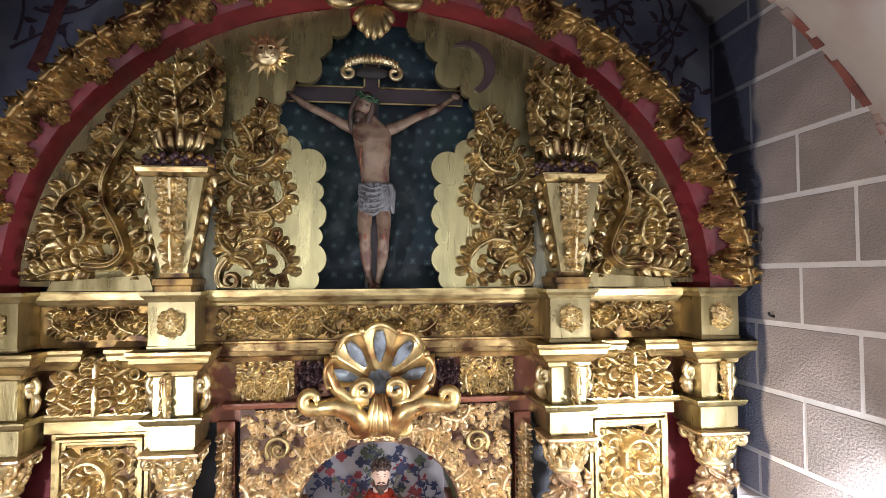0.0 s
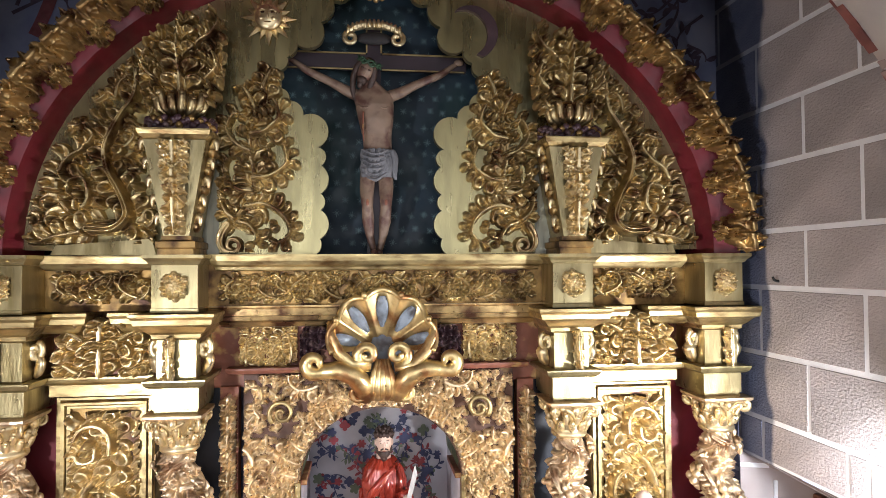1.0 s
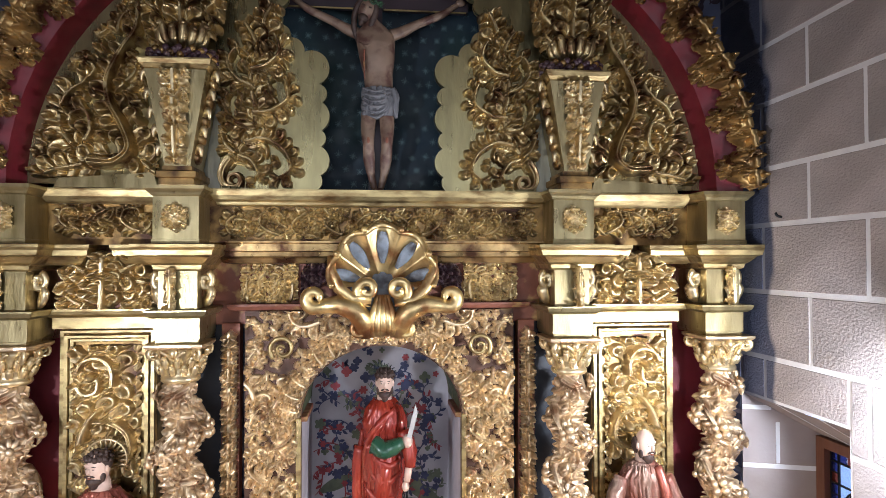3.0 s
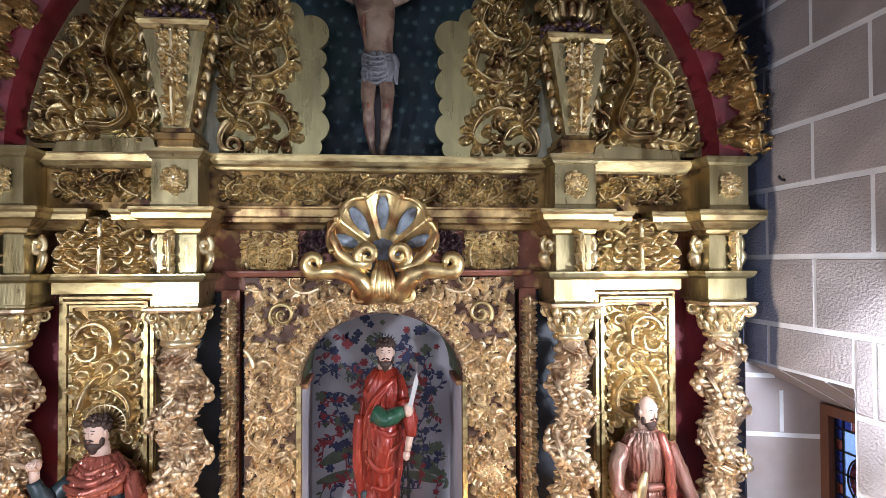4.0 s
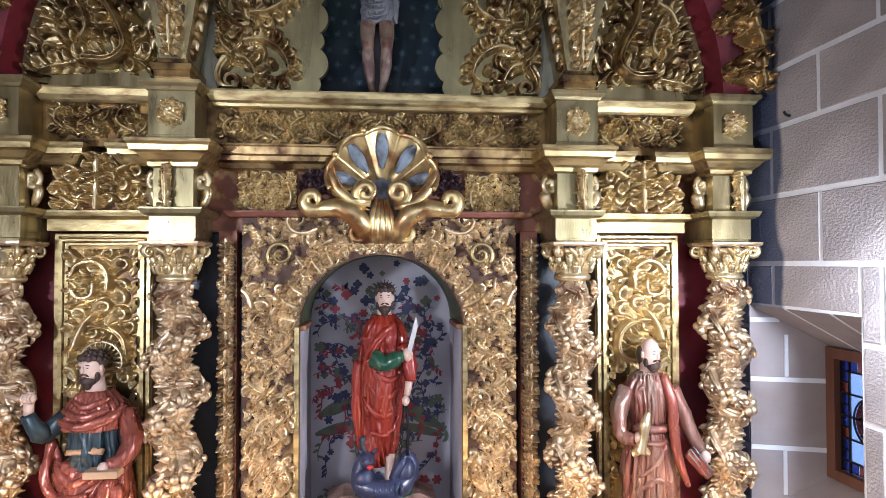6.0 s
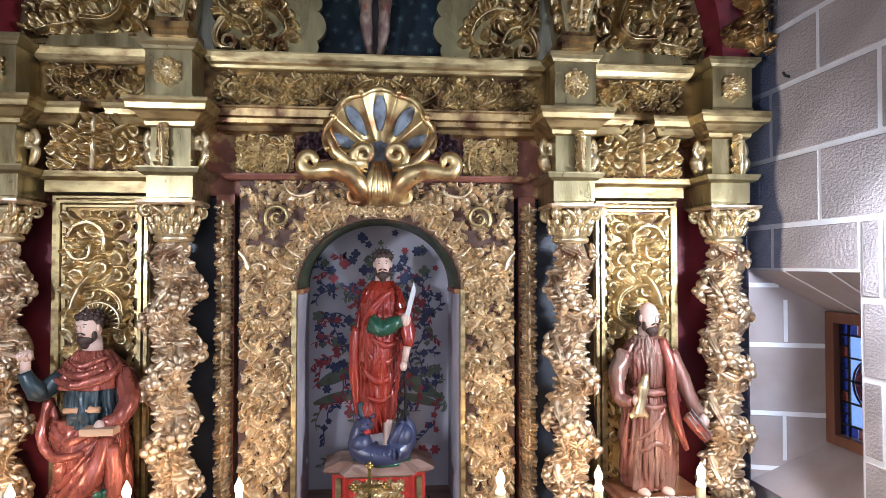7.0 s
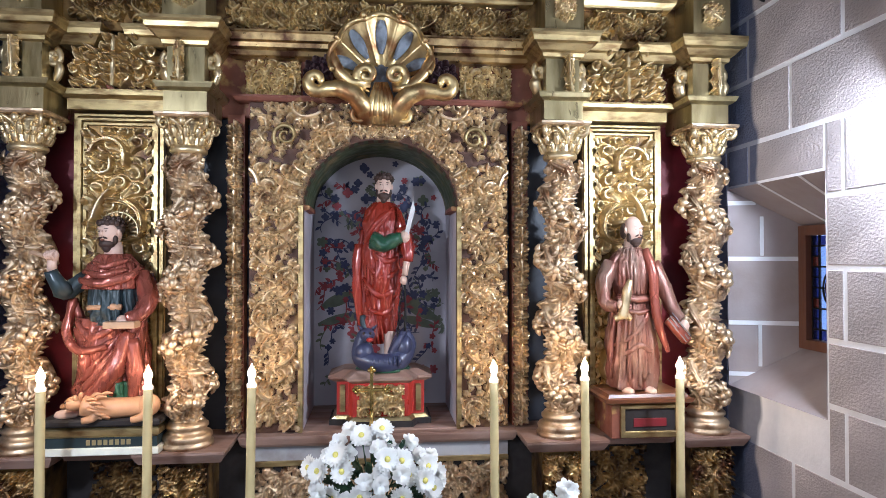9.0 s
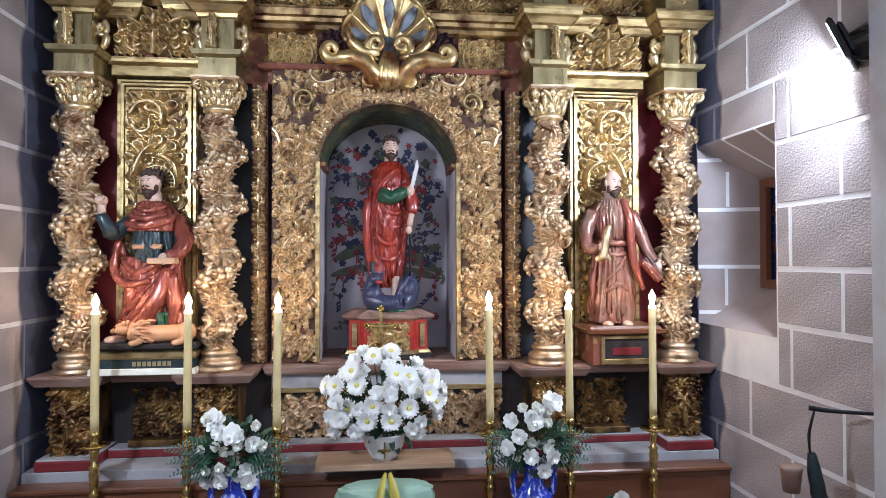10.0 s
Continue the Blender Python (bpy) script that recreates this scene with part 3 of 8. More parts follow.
g.thing("wall_south", "unseen plain grey plastered wall with one wide added window", "wall", kind="structure")
# vault
n = 24
vs, fs = [], []
for k in range(n + 1):
    a = math.pi * k / n
    for r in (2.05, 2.3):
        for y in (FY, BY + 0.3):
            vs.append((r * math.cos(a), y, 4.3 + 0.75 * r * math.sin(a)))
for k in range(n):
    o = 4 * k
    fs += [(o, o + 1, o + 5, o + 4), (o + 2, o + 6, o + 7, o + 3), (o, o + 4, o + 6, o + 2), (o + 1, o + 3, o + 7, o + 5)]
Geo().add(vs, fs, "plaster").thing("ceiling", "grey plastered barrel vault", "ceiling", kind="structure")

# window recess in the east wall: front opening and splayed sides
OY0, OY1, OZ0, OZ1 = -0.515, 0.20, 1.70, 2.70
COURSES = [0.0, 0.3, 0.6, 0.89, 1.185, 1.475, 1.76, 2.02, 2.31, 2.60, 2.90, 3.205, 3.515, 3.775, 4.08, 4.35, 4.66, 4.96, 5.26, 5.56]
BLOCK, JOINT = 0.63, 0.0115


def stone_wall(name, side, opening):
    wall = Geo()
    x0, x1 = WX + 0.0025, WX + 0.32
    spans = [(FY, BY, 0, TOP + 0.3)]
    if opening:
        spans = [(FY, OY0, 0, TOP + 0.3), (OY1, BY, 0, TOP + 0.3), (OY0, OY1, 0, OZ0), (OY0, OY1, OZ1, TOP + 0.3)]
    for y0, y1, z0, z1 in spans:
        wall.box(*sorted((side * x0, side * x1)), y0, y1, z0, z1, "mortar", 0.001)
    ob = wall.thing(name, "brown-grey ashlar wall with white painted joints", "wall", kind="structure")
    cache = {}
    rng = random.Random(5 + side)
    for c in range(len(COURSES) - 1):
        z0, z1 = COURSES[c], COURSES[c + 1]
        start = -0.303 + (0.315 if c % 2 else 0.0) - BLOCK * 12
        y = start
        while y < BY:
            a, b = max(y, FY), min(y + BLOCK, BY - 0.002)
            y += BLOCK
            if b - a < 0.06 or b < FY:
                continue
            pieces = [(a, b, z0, z1)]
            if opening and z1 > OZ0 + 0.02 and z0 < OZ1 - 0.02:
                pieces = []
                if a < OY0 - 0.02:
                    pieces.append((a, min(b, OY0 - 0.001), z0, z1))
                if b > OY1 + 0.02:
                    pieces.append((max(a, OY1 + 0.001), b, z0, z1))
                if z1 > OZ1 + 0.03 and b > OY0 and a < OY1:
                    pieces.append((max(a, OY0), min(b, OY1), OZ1 + 0.002, z1))
            for a1, b1, c0, c1 in pieces:
                if b1 - a1 < 0.03:
                    continue
                w, h = round(b1 - a1 - 2 * JOINT, 3), round(c1 - c0 - 2 * JOINT, 3)
                if w < 0.01 or h < 0.02:
                    continue
                if (w, h) not in cache:
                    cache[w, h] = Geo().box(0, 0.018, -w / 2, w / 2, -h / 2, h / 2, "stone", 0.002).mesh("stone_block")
                block = new("stone_block", cache[w, h])
                block.location = ((WX if side > 0 else -WX - 0.018) + rng.uniform(-0.001, 0.001), (a1 + b1) / 2, (c0 + c1) / 2)
                block.parent = ob
    return ob


wall_e = stone_wall("wall_east", 1, True)
wall_w = stone_wall("wall_west", -1, False)
WXI, WY0, WY1, WZ0, WZ1 = 2.11, -0.42, 0.09, 1.90, 2.51
g = Geo()
F = [(WX, OY0, OZ0), (WX, OY1, OZ0), (WX, OY1, OZ1), (WX, OY0, OZ1)]
B = [(WXI, WY0, WZ0), (WXI, WY1, WZ0), (WXI, WY1, WZ1), (WXI, WY0, WZ1)]
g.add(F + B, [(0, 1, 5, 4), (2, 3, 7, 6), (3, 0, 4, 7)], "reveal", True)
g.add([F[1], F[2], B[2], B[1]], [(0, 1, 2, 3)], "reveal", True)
out = 2.4
ring = [(out, WY0 - 0.3, WZ0 - 0.3), (out, WY1 + 0.3, WZ0 - 0.3), (out, WY1 + 0.3, WZ1 + 0.3), (out, WY0 - 0.3, WZ1 + 0.3)]
g.add(B + ring, [(i, (i + 1) % 4, 4 + (i + 1) % 4, 4 + i) for i in range(4)], "plaster", True)
rv = g.thing("window_reveal", "splayed plastered window recess in the stone wall", "wall", kind="structure")
# painted white joints on the far jamb
for z in (1.76, 2.02, 2.345, 2.63):
    f = (z - OZ0) / (OZ1 - OZ0)
    zz = lambda t: z
    y_at = lambda t: OY1 + (WY1 - OY1) * t - 0.004
    top = min(1.0, max(0.0, (OZ1 - z) / (OZ1 - WZ1))) if z > WZ1 else 1.0
    vs = [(WX + (WXI - WX) * t, y_at(t), z + d) for t in (0.0, top) for d in (-0.011, 0.011)]
    vs += [(x, y + 0.003, q) for x, y, q in vs]
    Geo().add(vs, [(0, 2, 3, 1), (4, 5, 7, 6), (0, 1, 5, 4), (2, 6, 7, 3), (1, 3, 7, 5), (0, 4, 6, 2)], "joint", True).part("painted_joint", rv)
for z0, z1, t in ((2.36, 2.56, 0.45), (1.80, 2.01, 0.42), (2.03, 2.33, 0.95)):
    xx = WX + (WXI - WX) * t
    Geo().box(xx - 0.009, xx + 0.009, y_at(t) - 0.001, y_at(t) + 0.004, z0, z1, "joint", 0.001).part("painted_joint", rv)

for k in (0.22, 0.62):
    vs = []
    for t in (0.0, 1.0):
        x, z = WX + (WXI - WX) * t, OZ1 + (WZ1 - OZ1) * t - 0.003
        y = OY0 + (OY1 - OY0) * k + ((WY0 + (WY1 - WY0) * k) - (OY0 + (OY1 - OY0) * k)) * t
        vs += [(x, y - 0.009, z), (x, y + 0.009, z)]
    vs += [(x, y, z + 0.002) for x, y, z in vs]
    Geo().add(vs, [(0, 1, 3, 2), (4, 6, 7, 5), (0, 4, 5, 1), (2, 3, 7, 6), (0, 2, 6, 4), (1, 5, 7, 3)], "joint", True).part("painted_joint", rv)

win = Geo().box(WXI - 0.03, WXI + 0.03, WY1 - 0.055, WY1, WZ0, WZ1, "framewood").thing("window_1", "small leaded window in an orange-brown wooden frame", "window", kind="structure")
g = Geo()
g.box(WXI - 0.03, WXI + 0.03, WY0, WY1 - 0.055, WZ0, WZ0 + 0.05, "framewood").box(WXI - 0.03, WXI + 0.03, WY0, WY1 - 0.055, WZ1 - 0.05, WZ1, "framewood")
g.box(WXI - 0.03, WXI + 0.03, WY0, WY0 + 0.05, WZ0 + 0.05, WZ1 - 0.05, "framewood").part("window_frame", win)
GY1, GY0, GZ0, GZ1 = WY1 - 0.056, WY0 + 0.05, WZ0 + 0.05, WZ1 - 0.05
BORD = 0.052


def pane(y0, y1, z0, z1, mat):
    p = Geo().box(WXI + 0.004, WXI + 0.008, y0 + 0.003, y1 - 0.003, z0 + 0.003, z1 - 0.003, mat, 0.001).part("pane", win)
    p.visible_shadow = False


for j in range(10):
    z0, z1 = GZ0 + (GZ1 - GZ0) * j / 10, GZ0 + (GZ1 - GZ0) * (j + 1) / 10
    for y0, y1 in ((GY1 - BORD, GY1), (GY0, GY0 + BORD)):
        pane(y0, y1, z0, z1, "amber_glass" if j % 4 == 3 else "navy_glass")
for i in range(6):
    y0, y1 = GY0 + BORD + (GY1 - GY0 - 2 * BORD) * i / 6, GY0 + BORD + (GY1 - GY0 - 2 * BORD) * (i + 1) / 6
    for z0, z1 in ((GZ0, GZ0 + BORD), (GZ1 - BORD, GZ1)):
        pane(y0, y1, z0, z1, "amber_glass" if i % 3 == 1 else "navy_glass")
for i in range(2):
    for j in range(4):
        y0, w = GY0 + BORD, (GY1 - GY0 - 2 * BORD) / 2
        z0, h = GZ0 + BORD, (GZ1 - GZ0 - 2 * BORD) / 4
        pane(y0 + w * i, y0 + w * (i + 1), z0 + h * j, z0 + h * (j + 1), "glass")
g = Geo()
for y in (GY1 - 0.002, GY1 - BORD, GY0 + BORD, GY0 + 0.002, (GY0 + GY1) / 2):
    g.box(WXI, WXI + 0.012, y - 0.004, y + 0.004, GZ0, GZ1, "iron", 0.001)
for z in [GZ0 + BORD, GZ1 - BORD] + [GZ0 + BORD + (GZ1 - GZ0 - 2 * BORD) * k / 4 for k in (1, 2, 3)]:
    g.box(WXI - 0.001, WXI + 0.013, GY0, GY1, z - 0.004, z + 0.004, "iron", 0.001)
for k in range(1, 10):
    z = GZ0 + (GZ1 - GZ0) * k / 10
    g.box(WXI, WXI + 0.012, GY1 - BORD, GY1, z - 0.003, z + 0.003, "iron", 0.001)
g.part("lead_came", win, "black lead strips")
cy, cz = (GY0 + GY1) / 2, (GZ0 + GZ1) / 2
Geo().tube([(WXI - 0.004, cy, cz), (WXI + 0.002, cy, cz)], 0.105, "amber_glass", 32).part("roundel", win, "dark red and blue glass roundel")
g = Geo()
for r in (0.108, 0.06):
    g.tube([(WXI - 0.010, cy + r * math.cos(a), cz + r * math.sin(a)) for a in np.linspace(0, 2 * math.pi, 25)], 0.005, "iron", 6)
for k in range(8):
    a = k * math.pi / 4
    g.tube([(WXI - 0.010, cy, cz), (WXI - 0.010, cy + 0.1 * math.cos(a), cz + 0.1 * math.sin(a))], 0.0035, "iron", 5)
g.part("roundel_lead", win, "black lead tracery of the roundel")
Geo().add([(2.36, -1.2, 1.0), (2.36, 0.7, 1.0), (2.36, 0.7, 3.1), (2.36, -1.2, 3.1)], [(0, 3, 2, 1)], "sky", True).thing("backdrop", "pale blue daylight behind the window", "sky", kind="structure")

# transverse arch and its piers
n, R0, ZC = 40, 1.68, 3.2
vs, fs = [], []
AY0, AY1 = -1.75, -1.17
for k in range(n + 1):
    a = math.pi * k / n
    for r in (R0, 2.6):
        for y in (AY0, AY1):
            vs.append((r * math.cos(a), y, ZC + r * math.sin(a)))
for k in range(n):
    o = 4 * k
    fs += [(o, o + 1, o + 5, o + 4), (o + 2, o + 6, o + 7, o + 3), (o, o + 4, o + 6, o + 2), (o + 1, o + 3, o + 7, o + 5)]
g = Geo().add(vs, fs, "whiteplaster")
g.box(-WX - 0.02, -R0, AY0, AY1, 0, ZC, "whiteplaster").box(R0 + 0.02, WX + 0.02, AY0, AY1, 0, ZC, "whiteplaster")
arch = g.thing("transverse_arch", "pale plastered arch with a worn red brick edge", "arch", kind="structure")
g = Geo()
rng = random.Random(3)
for k in range(150):
    if rng.random() < 0.25:
        continue
    a0, a1 = math.pi * (0.06 + 0.88 * k / 150), math.pi * (0.06 + 0.88 * (k + rng.uniform(0.9, 1.3)) / 150)
    d0, d1 = R0 - rng.uniform(0.0, 0.008), R0 + rng.uniform(0.008, 0.038)
    ya, yb = AY1 - 0.02, AY1 + rng.uniform(0.006, 0.014)
    vs = [(r * math.cos(a), y, ZC + r * math.sin(a)) for a in (a0, a1) for r in (d0, d1) for y in (ya, yb)]
    g.add(vs, [(0, 1, 3, 2), (4, 6, 7, 5), (0, 4, 5, 1), (2, 3, 7, 6), (1, 5, 7, 3), (0, 2, 6, 4)], "brick", True)
g.part("brick_edge", arch, "chipped red brick edging")

# vines painted on the blue wall
rng = random.Random(8)
vine = holder("wall_vine_painting", "dark vine tendrils painted on the blue wall", "painting")
vine["kind"] = "structure"


def flat_ribbon(P, W, y, mat, parent, name):
    P = np.asarray(P)
    T = np.gradient(P, axis=0)
    N = np.stack([-T[:, 1], T[:, 0]], 1) / (np.hypot(T[:, 0], T[:, 1])[:, None] + 1e-9)
    W = np.broadcast_to(W, len(P))
    a, b = P + N * W[:, None], P - N * W[:, None]
    vs = [(x, y, z) for x, z in a] + [(x, y, z) for x, z in b]
    k = len(P)
    return Geo().add(vs, [(i, i + 1, i + 1 + k, i + k) for i in range(k - 1)], mat, True).part(name, parent)


for side in (-1, 1):
    for k in range(26):
        x, z = side * rng.uniform(0.95, 1.72), rng.uniform(4.45, 5.25)
        P, _ = bend(x, z, rng.uniform(0, 6.28), rng.uniform(0.15, 0.4), rng.uniform(-2, 2), rng.uniform(-6, 6), 14)
        flat_ribbon(P, np.linspace(0.009, 0.003, 14), 0.351 - 0.0002 * k, "vine", vine, "tendril")
        for q in (4, 8, 12):
            L, _ = bend(P[q][0], P[q][1], rng.uniform(0, 6.28), 0.07, 1, 1, 6)
            flat_ribbon(L, 0.014 * np.sin(np.linspace(0.2, 3.0, 6)), 0.3505 - 0.0002 * k, "vine", vine, "leaf")
P, _ = bend(-1.60, 4.70, 1.1, 0.75, 1.0, -2.0, 16)
flat_ribbon(P, 0.028, 0.346, "redvine", vine, "ribbon")


# ---- the altarpiece: lower storey ----
COLS = (-1.585, -0.885, 0.872, 1.612)    # axes of the columns
CY = 0.14                    # depth of the column axes
LED = 1.49                   # height of the ledge

base = Geo().box(-1.75, 1.75, 0.30, BY - 0.01, 1.06, LED - 0.05, "dark").thing("altarpiece_predella", "dark gilded carved wooden base of the altarpiece", "altarpiece")
ledge_lbl = "worn brown painted ledge carrying the columns"
g = Geo()
g.stack(-0.66, 0.66, 0.26, BY, [(LED - 0.055, 0.0), (LED - 0.04, 0.012), (LED - 0.012, 0.02), (LED, 0.02)], "ledge")
g.part("ledge", base, ledge_lbl)
for cx in COLS:
    g = Geo()
    w = 0.152 if abs(cx) > 1 else 0.175
    g.stack(cx - w, min(cx + w, WX - 0.025), 0.03, BY, [(LED - 0.05, 0.0), (LED - 0.03, 0.012), (LED - 0.01, 0.022), (LED + 0.002, 0.022)], "ledge")
    g.part("ledge", base, ledge_lbl)
for a, b in ((COLS[0] + 0.176, COLS[1] - 0.20), (COLS[2] + 0.20, COLS[3] - 0.176)):
    g = Geo()
    g.stack(a, b, 0.12, BY, [(LED - 0.05, 0.0), (LED - 0.03, 0.006), (LED - 0.01, 0.0), (LED - 0.002, 0.0)], "ledge")
    g.part("ledge", base, ledge_lbl)
g = Geo()
g.box(-0.64, 0.64, 0.285, 0.31, 1.345, LED - 0.056, "greystep").box(-0.64, 0.64, 0.27, 0.31, 1.335, 1.36, "mould")
g.part("upper_rail", base, "grey rail with a gilt bead")
for cx in COLS:
    Geo().box(cx - 0.105, cx + 0.105, 0.09, 0.3, 1.085, LED - 0.052, "gilt_dark").part("column_plinth", base, "dark carved plinth under a column")
rel = Relief(0.64, 0.25, 0.004, 11)
rel.scroll(0.16, 0.05, 0.4, 0.085, 1, 0.03), rel.scroll(0.48, 0.2, -0.4, 0.085, -1, 0.03), rel.scroll(0.32, 0.10, 1.2, 0.08, -1, 0.03)
rel.fill(0.06, 500, 0.026)
carve_both(rel, "carving", "gilt_column", (base, base), 0.0, 1.085, 0.299, "dulled gilt acanthus carving")
rel = Relief(0.205, 0.33, 0.004, 12)
rel.leaf(0.10, 0.02, 1.57, 0.2, 0.1, 0.045), rel.rosette(0.05, 0.25, 0.045, 0.05), rel.rosette(0.15, 0.25, 0.045, 0.05), rel.rosette(0.10, 0.19, 0.04, 0.055)
rel.fill(0.06, 300, 0.035)
for cx in COLS:
    H = rel.H.copy()
    carve(rel, "carving", "gilt_orange", base, cx - 0.1025, 1.09, 0.092, False, "gilt carved bracket under a column")
    rel.H = H
rel = Relief(0.30, 0.28, 0.005, 13)
rel.scroll(0.08, 0.06, 0.6, 0.08, 1, 0.022), rel.scroll(0.24, 0.2, -2.2, 0.07, 1, 0.022)
rel.fill(0.06, 200, 0.02)
carve_both(rel, "carving", "gilt_dark", (base, base), 1.07, 1.10, 0.299, "nearly black worn carving")
for s in (-1, 1):
    a, b = sorted((s * 1.09, s * 1.36))
    Geo().box(a, b, 0.20, 0.30, 1.085, 1.12, "gilt_dark").part("lower_bead", base, "dull gilt bead moulding")

# the side bays' red and slate backing
for x0, x1, y, mat, lbl in ((-1.755, -1.46, 0.36, "red", "crimson"), (1.46, 1.755, 0.36, "red", "crimson"), (-1.04, -0.757, 0.40, "slate", "slate blue"), (0.757, 1.04, 0.40, "slate", "slate blue")):
    Geo().box(x0, x1, y, BY - 0.01, LED, 3.05, mat).thing("backing_board", lbl + " painted board behind a twisted column", "panel", "backing boards")


def side_panel(flip):
    s = -1 if flip else 1
    # dark ground puts the shade between the leaves into the pale board's colour
    p = Geo().box(*sorted((s * 1.04, s * 1.46)), 0.31, 0.40, LED, 3.045, "gilt_dark").thing(
        "carved_side_panel", "pale gilt panel with tall carved acanthus scrolls", "carved panel", "side panels")
    g = Geo()
    for k, (o, y) in enumerate(((0.0, 0.285), (0.022, 0.272), (0.04, 0.29))):
        x0, x1, w = 1.045 + o, 1.455 - o, 0.016
        g.box(*sorted((s * x0, s * (x0 + w))), y, 0.311, LED + 0.02, 3.04 - o, "mould")
        g.box(*sorted((s * (x1 - w), s * x1)), y, 0.311, LED + 0.02, 3.04 - o, "mould")
        g.box(*sorted((s * (x0 + w), s * (x1 - w))), y, 0.311, 3.04 - o - w, 3.04 - o, "mould")
    g.part("panel_frame", p, "burnished gilt stepped frame")
    return p


pr, pl = side_panel(False), side_panel(True)
rel = Relief(0.31, 1.42, 0.003, 21)
for v in np.arange(0.03, 1.40, 0.085):
    rel.lobe((0.035, v), 2.0, 1, 0.075, 0.034), rel.lobe((0.275, v + 0.04), 1.1, -1, 0.075, 0.034)
for dz in (0.0, -0.72):
    # upper curl with its long stem, then the lower curl rolling the other way
    rel.vine([(0.285, 0.92 + dz), (0.26, 1.06 + dz), (0.17, 1.19 + dz), (0.115, 1.27 + dz), (0.105, 1.36 + dz), (0.115, 1.42 + dz)], 0.020, 0.012, 0.044, 0.135, (1, -1), 0.07, 0.65, 0.75)
    rel.vine([(0.12, 1.24 + dz), (0.125, 1.32 + dz), (0.18, 1.365 + dz), (0.25, 1.345 + dz), (0.278, 1.27 + dz), (0.245, 1.205 + dz), (0.19, 1.215 + dz), (0.185, 1.27 + dz), (0.22, 1.28 + dz)], 0.018, 0.010, 0.050, 0.105, (1, -1), 0.05, 0.6, 0.7)
    rel.vine([(0.262, 0.95 + dz), (0.255, 1.03 + dz), (0.20, 1.085 + dz), (0.12, 1.075 + dz), (0.052, 1.02 + dz), (0.045, 0.93 + dz), (0.11, 0.885 + dz), (0.175, 0.915 + dz), (0.165, 0.985 + dz), (0.115, 0.98 + dz)], 0.028, 0.013, 0.052, 0.110, (-1, 1), 0.055, 0.6, 0.8)
    rel.lobe((0.20, 0.94 + dz), 2.2, 1, 0.07, 0.045), rel.lobe((0.14, 1.09 + dz), 2.3, 1, 0.10, 0.046), rel.lobe((0.19, 1.10 + dz), 1.9, 1, 0.10, 0.046)
    P, _ = bend(0.264, 0.935 + dz, 1.65, 0.21, 0.4, 1.1, 12)
    rel.stroke(P, np.linspace(0.026, 0.012, 12), 0.058, 0.05, 0.0, 0.25)
rel.fill(0.09, 160, 0.026, flowers=0.0)
carve_both(rel, "carving", "gilt", (pr, pl), 1.095, 1.55, 0.3095, "gilt acanthus scroll carving")

# niche arch panel
NA, NS, NT = 0.385, 2.60, 2.945     # half width, springing, crown of the niche


def arch_outline(hw, zs, zt, n=24):
    return [(hw * math.cos(a), zs + (zt - zs) * math.sin(a)) for a in np.linspace(0, math.pi, n)]


mid = Geo()
inner = arch_outline(NA, NS, NT)
for s in (-1, 1):
    mid.box(*sorted((s * (NA + 0.005), s * 0.645)), 0.31, 0.40, LED, NS, "backing")
for (x0, z0), (x1, z1) in zip(inner[:-1], inner[1:]):
    mid.extrude([(x1, z1), (x0, z0), (x0, 3.12), (x1, 3.12)], 0.31, 0.40, "backing")
for s in (-1, 1):
    mid.box(*sorted((s * NA, s * 0.645)), 0.31, 0.40, NS, 3.12, "backing")
mid = mid.thing("niche_arch_panel", "gilded arch panel densely carved with acanthus", "carved panel")


def in_panel(u, v):
    x, z = u, v + 1.505
    return (z > 1.5) & np.where(z < NS, x > NA + 0.008, (x / (NA + 0.008)) ** 2 + ((z - NS) / (NT - NS + 0.008)) ** 2 > 1)


rel = Relief(0.64, 1.61, 0.003, 31)
rel.scroll(0.50, 1.05, 1.4, 0.13, 1, 0.05, 1.2)
rel.scroll(0.18, 1.52, -0.1, 0.09, -1, 0.042)
rel.scroll(0.60, 1.15, 1.7, 0.10, -1, 0.04)
rel.scroll(0.30, 1.56, -0.5, 0.08, 1, 0.04)
for k in range(7):
    v, m = -0.02 + 0.165 * k, 1 if k % 2 else -1
    c = 0.518
    for w, f in ((m, 1.0), (-m, 0.72)):
        q = v + (0.0 if f == 1 else 0.085)
        rel.vine([(c, q), (c + w * 0.05 * f, q + 0.02), (c + w * 0.10 * f, q + 0.075 * f), (c + w * 0.075 * f, q + 0.145 * f), (c + w * 0.015, q + 0.135 * f), (c + w * 0.02, q + 0.08 * f), (c + w * 0.055 * f, q + 0.085 * f)], 0.012, 0.007, 0.040, 0.080 * f, (-w, w), 0.036, 0.55, 0.5)
for a in np.linspace(0.1, 1.5, 9):
    rel.leaf((NA + 0.02) * math.cos(a), 1.10 + 0.36 * math.sin(a), a, 0.085, 0.5, 0.032)
rel.fill(0.068, 520, 0.022, lambda u, v: bool(in_panel(u, v)), flowers=0.03)
rel.cut(in_panel)
carve_both(rel, "carving", "gilt_rosy", (mid, mid), 0.0, 1.505, 0.3095, "rosy worn gilt acanthus carving")
